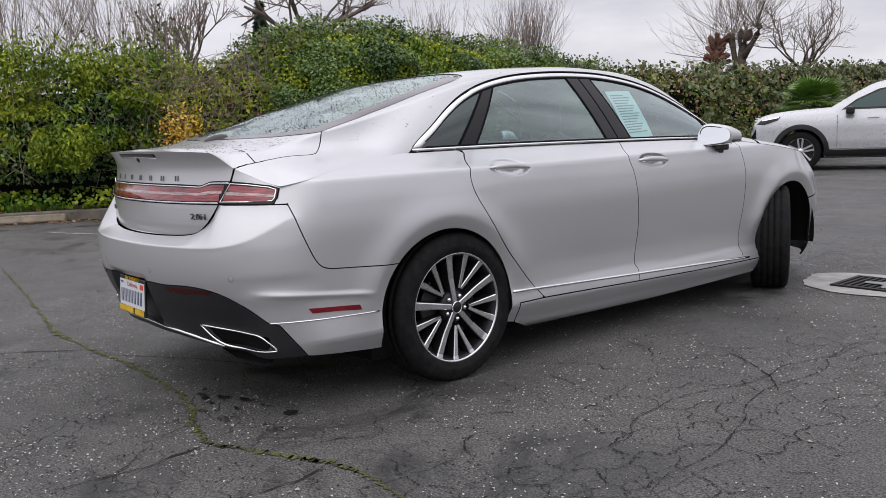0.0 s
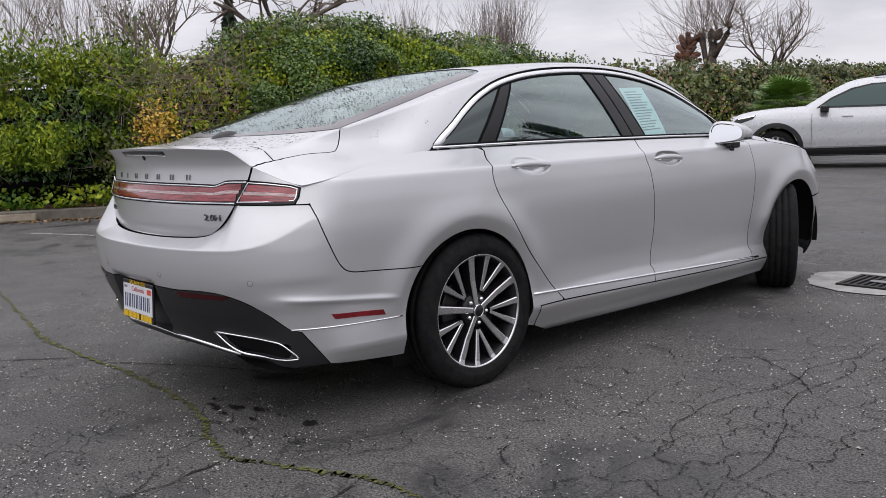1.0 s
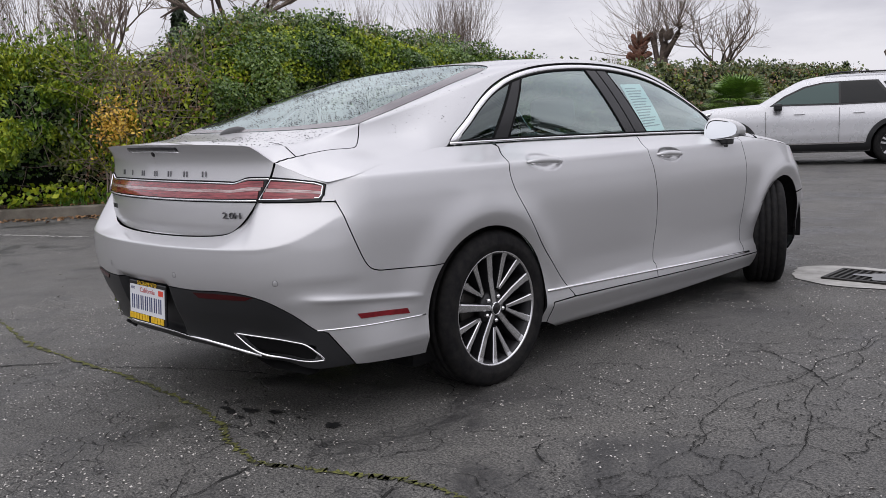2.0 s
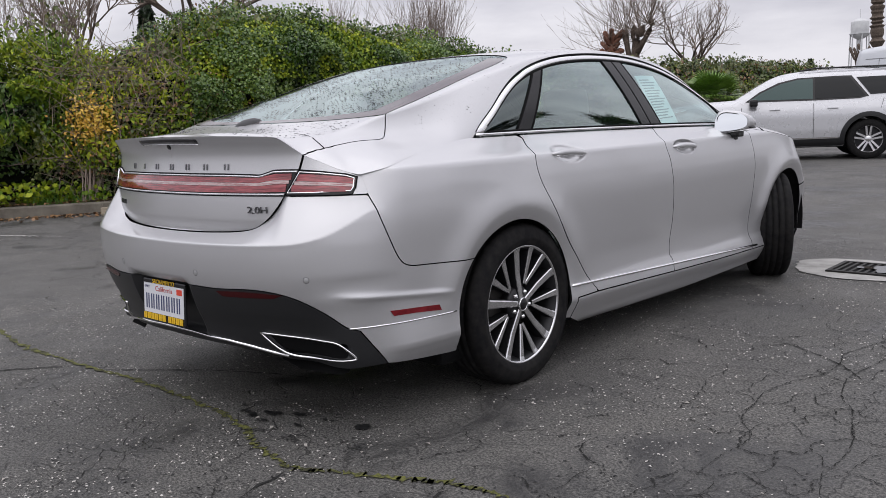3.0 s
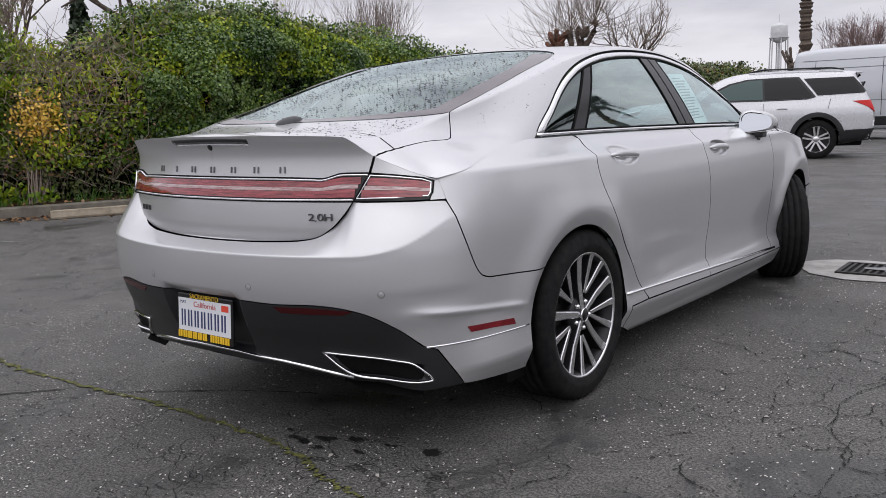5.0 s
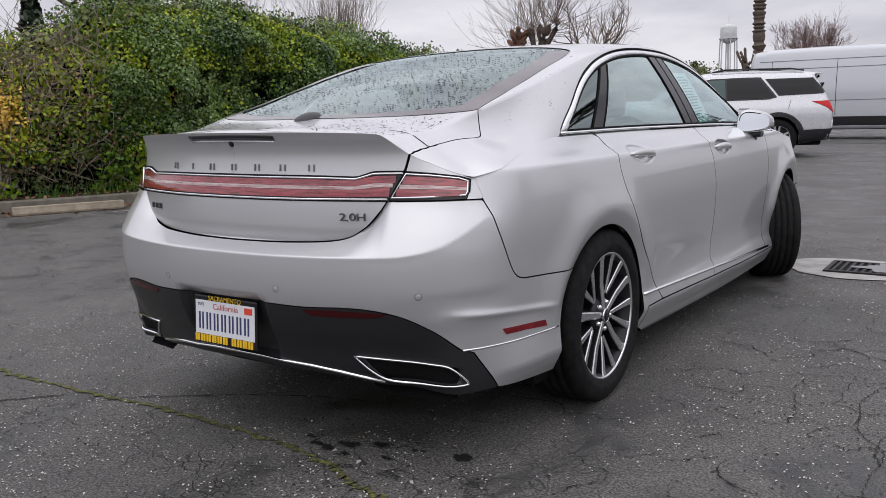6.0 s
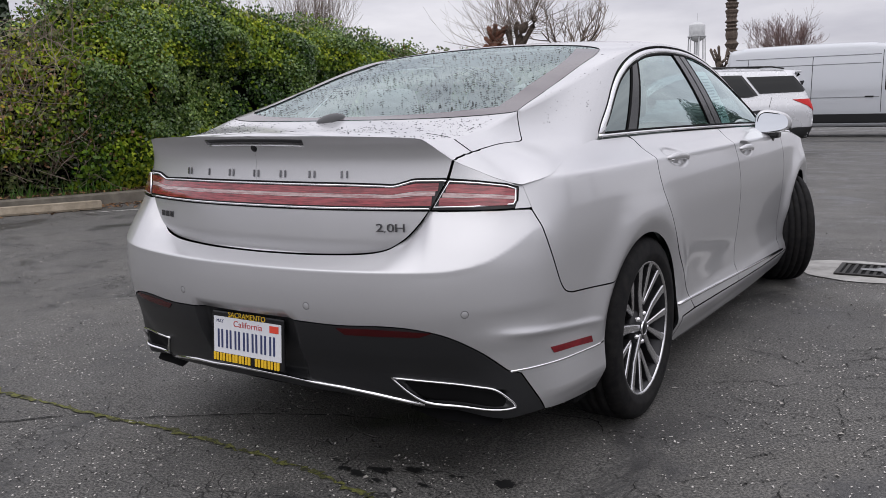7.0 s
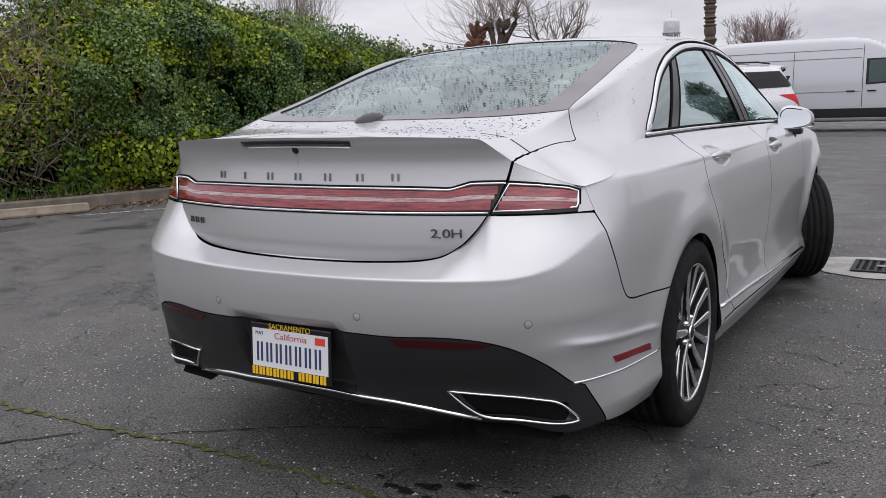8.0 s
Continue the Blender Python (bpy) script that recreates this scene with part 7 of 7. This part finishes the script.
c2 = rng.normal(size=(n, 3)) * np.array((0.35, 0.36, 0.50)) + np.array((-14.0, 4.75, 2.75))
leaf_mesh("foliage", c2, np.tile((1.0, -0.3, 0.4), (n, 1)), 0.10, FARLEAF, olive, "small olive leaves")
vs, fs = tubes([[((-14.0, 4.75, 0.1), 0.05), (tuple(c2[k * 17]), 0.006)] for k in range(30)], 4)
mesh_ob("stem_mass", vs, fs, TWIG, olive, "thin stems")
# grass and litter at the foot
grass = thing("grass_tufts", "fresh green grass and weeds along the kerb", "grass", kind="stuff")
gl = []
for k in range(2600):
    y = -5 + 9.6 * rng.rand() ** 0.8
    if noise.noise(Vector((y * 0.9, 3.1, 0))) < -0.15:
        continue
    if y > 1.2 and rng.rand() < 0.75:
        continue
    x = float(hedge_x(y)) + 0.40 - 0.30 * rng.rand()
    h = 0.08 + 0.20 * rng.rand()
    d = Vector((rng.normal(0.2, 0.4), rng.normal(0, 0.4), 1)).normalized()
    b = Vector((x, y, 0.14))
    w = 0.006
    gl.append(((b - Vector((0, w, 0))), (b + Vector((0, w, 0))), b + d * h + Vector((0.05 * rng.rand(), 0, 0))))
V = [v for t in gl for v in t]
mesh_ob("blades", V, [(3 * i, 3 * i + 1, 3 * i + 2) for i in range(len(gl))], GRASSM, grass)
n = 2600
y = -4 + 13 * rng.rand(n)
x = hedge_x(y) + 0.62 + np.abs(rng.normal(0, 0.28, n))
inbed = rng.rand(n) < 0.35
x = np.where(inbed, hedge_x(y) + 0.1 + 0.35 * rng.rand(n), x)
z = np.where(inbed, 0.165, 0.012)
litter = leaf_mesh("leaf_litter", np.stack([x, y, z], 1), np.tile((0, 0, 3.0), (n, 1)), 0.055, DRYLEAF, None, "brown fallen leaves along the kerb", slim=0.7, droop=0)
tagged(litter, category="leaves")
# scattered grit and leaf scraps on the asphalt
n = 2200
P = np.stack([-7 + 12 * rng.rand(n), -3 + 14 * rng.rand(n), np.full(n, 0.004)], 1)
scraps = leaf_mesh("grit", P, np.tile((0, 0, 4.0), (n, 1)), 0.016, Mat("pale_grit", (0.36, 0.34, 0.31), rough=0.9), None, "pale grit scattered over the asphalt", slim=0.8, droop=0)
tagged(scraps, category="grit")


n = 34000
P = np.stack([-3 + 6.5 * rng.rand(n), -2.4 + 7 * rng.rand(n) ** 1.3, np.full(n, 0.003)], 1)
P = P[vnoise(P, 1.1, 40) + 0.7 * vnoise(P, 3.7, 41) + 0.25 * rng.normal(size=n) > 0.08]
n = len(P)
chips = leaf_mesh("stone_chips", P, np.tile((0, 0, 4.0), (n, 1)), 0.0082, Mat("stone_chip", (0.52, 0.50, 0.47), rough=0.7), None, "pale stone chips showing in the asphalt", slim=0.8, droop=0)
tagged(chips, category="grit")
n = 16000
P = np.stack([-3 + 6.5 * rng.rand(n), -2.4 + 7 * rng.rand(n) ** 1.3, np.full(n, 0.0025)], 1)
P = P[vnoise(P, 1.4, 60) + 0.7 * vnoise(P, 4.7, 61) + 0.25 * rng.normal(size=n) > 0.05]
n = len(P)
pits = leaf_mesh("tar_pits", P, np.tile((0, 0, 4.0), (n, 1)), 0.010, OIL, None, "small dark pits in the asphalt", slim=0.8, droop=0)
tagged(pits, category="grit")


# ---------------------------------------------------------------- trees
def grow(p, d, L, r, depth, lines, spread=0.5, kids=3, up=0.15, curl=0.12, shrink_=0.68):
    seg, q, dd = [], p.copy(), d.copy()
    steps = 4
    for i in range(steps + 1):
        seg.append((q.copy(), max(r * (1 - 0.55 * i / steps), 0.003)))
        dd = (dd + Vector(rng.normal(0, curl, 3)) + Vector((0, 0, up * 0.3))).normalized()
        q = q + dd * L / steps
    lines.append(seg)
    if depth:
        for k in range(kids):
            t = 0.35 + 0.65 * (k + rng.rand()) / kids
            b = seg[min(int(t * steps), steps)][0]
            nd = (dd + Vector(rng.normal(0, spread, 3)) + Vector((0, 0, up))).normalized()
            grow(b, nd, L * shrink_ * (0.7 + 0.5 * rng.rand()), r * 0.55, depth - 1, lines, spread, kids, up, curl, shrink_)


def bare_tree(name, label, pos, trunk_h, r, limbs, L, depth, mat=BARK, twig=TWIG, spread=0.45, kids=3, up=0.2, fan=0.8):
    tree = thing(name, label, "tree", Matrix.Translation(pos))
    base = Vector((0, 0, 0))
    top = Vector((rng.normal(0, 0.08), rng.normal(0, 0.08), trunk_h))
    vs, fs = tubes([[(base, r * 1.25), (base.lerp(top, 0.3), r), (base.lerp(top, 0.7) + Vector(rng.normal(0, 0.04, 3)), r * 0.92), (top, r * 0.85)]], 9)
    mesh_ob("trunk", vs, fs, mat, tree, "bare trunk", True)
    thick, thin = [], []
    for k in range(limbs):
        t = 2 * math.pi * (k + rng.rand() * 0.7) / limbs
        d = Vector((math.cos(t) * fan, math.sin(t) * fan, 0.9)).normalized()
        out = []
        grow(top - Vector((0, 0, 0.1 * rng.rand())), d, L * (0.8 + 0.4 * rng.rand()), r * 0.5, depth, out, spread, kids, up)
        for s in out:
            (thick if s[0][1] > 0.03 else thin).append(s)
    if thick:
        vs, fs = tubes(thick, 6)
        mesh_ob("limb_crown", vs, fs, mat, tree, "bare limbs", True)
    vs, fs = tubes(thin, 3)
    mesh_ob("twig_mass", vs, fs, twig, tree, "fine bare twigs")["kind"] = "stuff"
    return tree


def shoot_tree(name, label, pos, h0, r, n, length, wide, mat=BARK, twig=TWIG):
    """A cut-back tree: stout trunk and many straight thin shoots."""
    tree = thing(name, label, "tree", Matrix.Translation(pos))
    vs, fs = tubes([[((0, 0, 0), r * 1.2), ((0.05, 0, h0 * 0.5), r), ((0, 0.03, h0), r * 1.1)]], 9)
    mesh_ob("trunk", vs, fs, mat, tree, "stout trunk", True)
    lines = []
    for k in range(n):
        t = rng.rand() * 2 * math.pi
        q = wide * rng.rand() ** 0.6
        L = length * (0.65 + 0.35 * rng.rand())
        a = Vector((0.16 * math.cos(t), 0.16 * math.sin(t), h0 - 0.2 * rng.rand()))
        d = Vector((q * math.cos(t), q * math.sin(t), L)).normalized()
        grow(a, d, L * 0.62, 0.010, 2, lines, 0.24, 4, 0.20, 0.08, 0.62)
    vs, fs = tubes(lines, 3)
    mesh_ob("shoot_mass", vs, fs, twig, tree, "straight bare shoots")["kind"] = "stuff"
    return tree


shoot_tree("bare_tree", "bare upright tree with straight brown shoots", (-14.4, 16.1, 0), 1.9, 0.2, 60, 3.7, 1.5)
shoot_tree("bare_tree", "bare upright tree with straight brown shoots", (-16.4, 14.4, 0), 1.8, 0.2, 45, 3.6, 1.2)
shoot_tree("bare_tree", "tall bare multi-stemmed tree behind the hedge", (-14.9, 4.5, 0), 1.2, 0.2, 34, 5.2, 2.4)
shoot_tree("bare_tree", "tall bare multi-stemmed tree behind the hedge", (-14.0, 1.8, 0), 1.2, 0.2, 30, 5.0, 3.2)
bare_tree("bare_tree", "bare grey tree with fine branching twigs", (-15.8, 6.2, 0), 2.8, 0.09, 5, 1.1, 3, spread=0.45, kids=4)
bare_tree("oak_tree", "large bare tree with dark thick crooked limbs", (-19.6, 11.8, 0), 3.9, 0.19, 4, 2.6, 4, spread=0.6, kids=3, fan=1.5, up=0.10)
bare_tree("bare_tree", "wide bare tree with fine grey twigs", (-10.0, 24.4, 0), 2.5, 0.085, 7, 1.55, 4, spread=0.36, kids=3, fan=1.0, up=0.14)
bare_tree("bare_tree", "distant bare tree with pinkish buds", (-5.6, 36.3, 0), 2.5, 0.06, 12, 1.35, 4, twig=PINKTWIG, spread=0.34, kids=4, fan=0.95, up=0.18)
bare_tree("bare_tree", "small distant bare sapling", (-15.0, 25.5, 0), 2.0, 0.06, 4, 0.9, 2, spread=0.3, fan=0.4, up=0.5)
# pollarded tree with knobbly reddish stumps
poll = thing("pollard_tree", "pollarded tree with reddish stumps and wild shoots", "tree", Matrix.Translation((-11.5, 23.1, 0)))
vs, fs = tubes([[((0, 0, 0), 0.24), ((0.05, 0, 2.2), 0.21), ((0.0, 0, 3.1), 0.12), ((0.05, 0.02, 3.4), 0.13), ((0.14, 0, 3.60), 0.16), ((0.24, 0.03, 3.74), 0.14), ((0.30, 0, 3.86), 0.05)],
                [((0.0, 0, 2.4), 0.16), ((-0.22, 0, 2.9), 0.09), ((-0.30, 0, 3.3), 0.09), ((-0.34, 0, 3.5), 0.11), ((-0.37, 0, 3.66), 0.12), ((-0.37, 0, 3.78), 0.04)],
                [((0.03, 0, 3.2), 0.08), ((-0.12, 0.08, 3.55), 0.07), ((-0.10, 0.1, 3.80), 0.10), ((-0.08, 0.1, 3.92), 0.03)],
                [((0.05, 0, 3.0), 0.13), ((0.32, 0.1, 3.45), 0.08), ((0.50, 0.1, 3.72), 0.09), ((0.56, 0.1, 3.90), 0.11), ((0.56, 0.1, 4.04), 0.04)]], 9)
mesh_ob("trunk", vs, fs, BARK, poll, "dark knobbly trunk", True)
limbs = [[((-0.80, -0.2, 0.0), 0.19), ((-0.77, -0.2, 2.2), 0.15), ((-0.82, -0.2, 2.8), 0.17), ((-0.76, -0.2, 3.25), 0.13), ((-0.72, -0.2, 3.5), 0.07)]]
for k in range(30):
    a, q, z0 = 2.4 * k, 0.14 + 0.40 * rng.rand(), 2.65 + 0.75 * rng.rand()
    e = Vector((-0.78 + q * math.cos(a), -0.2 + 0.7 * q * math.sin(a), z0 + 0.10 + 0.30 * rng.rand()))
    m = Vector((-0.78, -0.2, z0)).lerp(e, 0.55) + Vector((0, 0, -0.05 + 0.08 * rng.rand()))
    limbs.append([((-0.78, -0.2, z0), 0.085), (tuple(m), 0.06 + 0.03 * rng.rand()), (tuple(e), 0.05 + 0.05 * rng.rand()), (tuple(e + (e - m).normalized() * 0.06), 0.02)])
vs, fs = tubes(limbs, 8)
mesh_ob("stump", vs, fs, REDBARK, poll, "cut reddish stump", True)
lines = []
for hx, hz in ((0.2, 3.65), (-0.33, 3.6), (0.5, 3.9), (-1.0, 3.1)):
    for k in range(30):
        d = Vector((rng.normal(0, 0.75), rng.normal(0, 0.6), rng.normal(0.6, 0.5))).normalized()
        out = []
        grow(Vector((hx, 0, hz)), d, 1.0 + 1.2 * rng.rand(), 0.011, 2, out, 0.28, 2, 0.2, 0.06)
        lines += out
vs, fs = tubes(lines, 3)
mesh_ob("shoot_mass", vs, fs, TWIG, poll, "wild thin shoots")["kind"] = "stuff"

# a far pollard beside the tall palm
knob = thing("pollard_tree", "small far pollard with stubby cut limbs", "tree", Matrix.Translation((-8.05, 35.6, 0)))
limbs = [[((0, 0, 0), 0.15), ((0, 0, 2.0), 0.13), ((-0.05, 0, 2.6), 0.11), ((-0.08, 0, 3.0), 0.09)]]
for k in range(11):
    a, q, z0 = 2.4 * k, 0.16 + 0.30 * rng.rand(), 2.3 + 0.65 * rng.rand()
    e = Vector((q * math.cos(a) - 0.06, q * math.sin(a), z0 + 0.25 + 0.35 * rng.rand()))
    limbs.append([((-0.05, 0, z0), 0.07), ((0.6 * e.x, 0.6 * e.y, z0 + 0.10), 0.05), (tuple(e), 0.065), (tuple(e + Vector((0, 0, 0.07))), 0.02)])
vs, fs = tubes(limbs, 7)
mesh_ob("trunk", vs, fs, BARK, knob, "stubby cut limbs", True)


def conifer(pos, h, r):
    t = thing("conifer", "distant dark pointed conifer", "tree", Matrix.Translation(pos), group="far conifers")
    vs, fs = tubes([[((0, 0, 0), 0.14), ((0, 0, h), 0.03)]], 6)
    mesh_ob("trunk", vs, fs, BARK, t)
    n = 1500
    z = h * (0.2 + 0.8 * rng.rand(n) ** 0.9)
    q = r * (1 - z / h) ** 0.8 * (0.35 + 0.65 * rng.rand(n)) + 0.06
    a = 2 * math.pi * rng.rand(n)
    P = np.stack([q * np.cos(a), q * np.sin(a), z], 1)
    leaf_mesh("crown", P, np.stack([np.cos(a), np.sin(a), 0.2 + 0 * a], 1), 0.28, CONIFER, t, "dark needles", slim=0.4)
    return t


for x, y, h, r in ((-24.5, 50, 4.2, 0.9), (-19.0, 51, 3.9, 0.9), (-29, 52, 4.3, 1.0), (-15.0, 50, 3.6, 0.8), (-24.7, 13.0, 5.9, 0.85)):
    conifer((x, y, 0), h, r)


def fan_frond(lines_v, lines_f, p, d, L, w, fingers=15):
    """A folded fan leaf on its stalk."""
    d = d.normalized()
    side = d.cross(Vector((0, 0, 1))).normalized()
    upv = side.cross(d)
    c = p + d * L * 0.45
    for k in range(fingers):
        a = -1.25 + 2.5 * k / (fingers - 1)
        e = (d * math.cos(a) + side * math.sin(a)).normalized()
        tip = c + e * L * 0.6 * (1 - 0.18 * abs(a)) - Vector((0, 0, 0.10 * L))
        s = e.cross(upv).normalized() * w
        m0 = c + e * L * 0.30
        o = len(lines_v)
        lines_v += [c, m0 + s, tip, m0 - s]
        lines_f.append((o, o + 1, o + 2, o + 3))
    o = len(lines_v)
    s = side * w * 0.5
    lines_v += [p - s, p + s, c + s, c - s]
    lines_f.append((o, o + 1, o + 2, o + 3))


def fan_palm(name, label, pos, trunk_h, r, fronds, L, trunk=True, leaf=PALMM):
    t = thing(name, label, "palm", Matrix.Translation(pos))
    if trunk:
        rings = []
        for i in range(int(trunk_h / 0.09) + 1):
            rings.append(((0.05 * math.sin(i * 0.08), 0, i * 0.09), r * (0.70 + (0.16 if i % 2 else 0.0) + 0.50 * rng.rand())))
        vs, fs = tubes([rings], 12)
        mesh_ob("trunk", vs, fs, BARK, t, "rough ringed trunk")
    V, F = [], []
    for k in range(fronds):
        a = 2 * math.pi * k * 0.382
        el = -0.5 + 1.7 * rng.rand() if trunk else 0.15 + 1.2 * rng.rand()
        d = Vector((math.cos(a) * math.cos(el), math.sin(a) * math.cos(el), math.sin(el)))
        fan_frond(V, F, Vector((0, 0, trunk_h)), d, L * (0.8 + 0.3 * rng.rand()), 0.022 * L)
    mesh_ob("fronds", V, F, leaf, t, "green fan fronds")["kind"] = "stuff"
    return t


fan_palm("small_fan_palm", "low bright green fan palm before the hedge", (-6.3, 17.6, 0), 1.30, 0.16, 110, 0.95)
fan_palm("tall_palm", "tall palm with a rough ringed trunk", (-9.1, 41.7, 0), 11.0, 0.26, 44, 1.9)
# palms and trees across the lot, seen only in the car's glass
# their leaf colours are darkened to paint silhouettes into the window reflections
fan_palm("tall_palm", "palm tree mirrored in the side windows", (15.5, 26.0, 0), 7.6, 0.25, 70, 2.4, leaf=DARKPALM)
fan_palm("tall_palm", "palm tree mirrored in the side windows", (21.5, 24.0, 0), 8.4, 0.25, 70, 2.6, leaf=DARKPALM)


def leafy_tree(pos, h, r, label):
    t = thing("leafy_tree", label, "tree", Matrix.Translation(pos))
    lines = []
    grow(Vector((0, 0, 0)), Vector((0, 0, 1)), h * 0.5, 0.22, 2, lines, 0.6, 4, 0.1)
    vs, fs = tubes(lines, 6)
    mesh_ob("trunk", vs, fs, BARK, t, "trunk and limbs")
    n = 5000
    d = rng.normal(size=(n, 3))
    d /= np.linalg.norm(d, axis=1, keepdims=True)
    q = (0.55 + 0.45 * rng.rand(n)) * (1 + 0.45 * vnoise(d, 1.8, pos[0]))
    P = d * (q * r)[:, None] * np.array((1, 1, 0.8)) + np.array((0, 0, h * 0.66))
    leaf_mesh("crown", P, d, 0.26, CONIFER, t, "dark green leaves")
    return t


leafy_tree((9.5, 37.0, 0), 8.5, 2.8, "round leafy tree mirrored in the side windows")
leafy_tree((26.0, 26.0, 0), 8.0, 3.0, "round leafy tree mirrored in the side windows")

# water tower far off
tw = thing("water_tower", "distant white water tower on slender legs", "tower", Matrix.Translation((1.66 - 0.2741 * 300, -3 + 0.9617 * 300, 0)))
vs, fs = lathe([(0.0, 26.3), (1.2, 26.1), (2.3, 25.5), (2.6, 25.2), (2.6, 21.4), (2.3, 20.8), (0.8, 20.0), (0.0, 19.9)], 28, axis="z")
mesh_ob("tank", vs, fs, TOWERM, tw, "white steel tank", True)
vs, fs = lathe([(2.6, 21.5), (3.0, 21.5), (3.0, 21.75), (2.6, 21.75)], 28, axis="z")
mesh_ob("gallery", vs, fs, TOWERM, tw, "walkway round the tank")
for k in range(6):
    a = math.pi * k / 3
    vs, fs = tubes([[((3.3 * math.cos(a), 3.3 * math.sin(a), 0), 0.24), ((2.7 * math.cos(a), 2.7 * math.sin(a), 21.5), 0.20)]], 6)
    mesh_ob("leg", vs, fs, TOWERM, tw, "steel leg")
vs, fs = tubes([[((0, 0, 0), 0.4), ((0, 0, 20), 0.4)]], 8)
mesh_ob("riser_pipe", vs, fs, TOWERM, tw, "riser pipe")
vs, fs = tubes([[((0, 0, 26.5), 0.08), ((0, 0, 29.0), 0.05)]], 5)
mesh_ob("mast", vs, fs, TOWERM, tw, "thin mast")
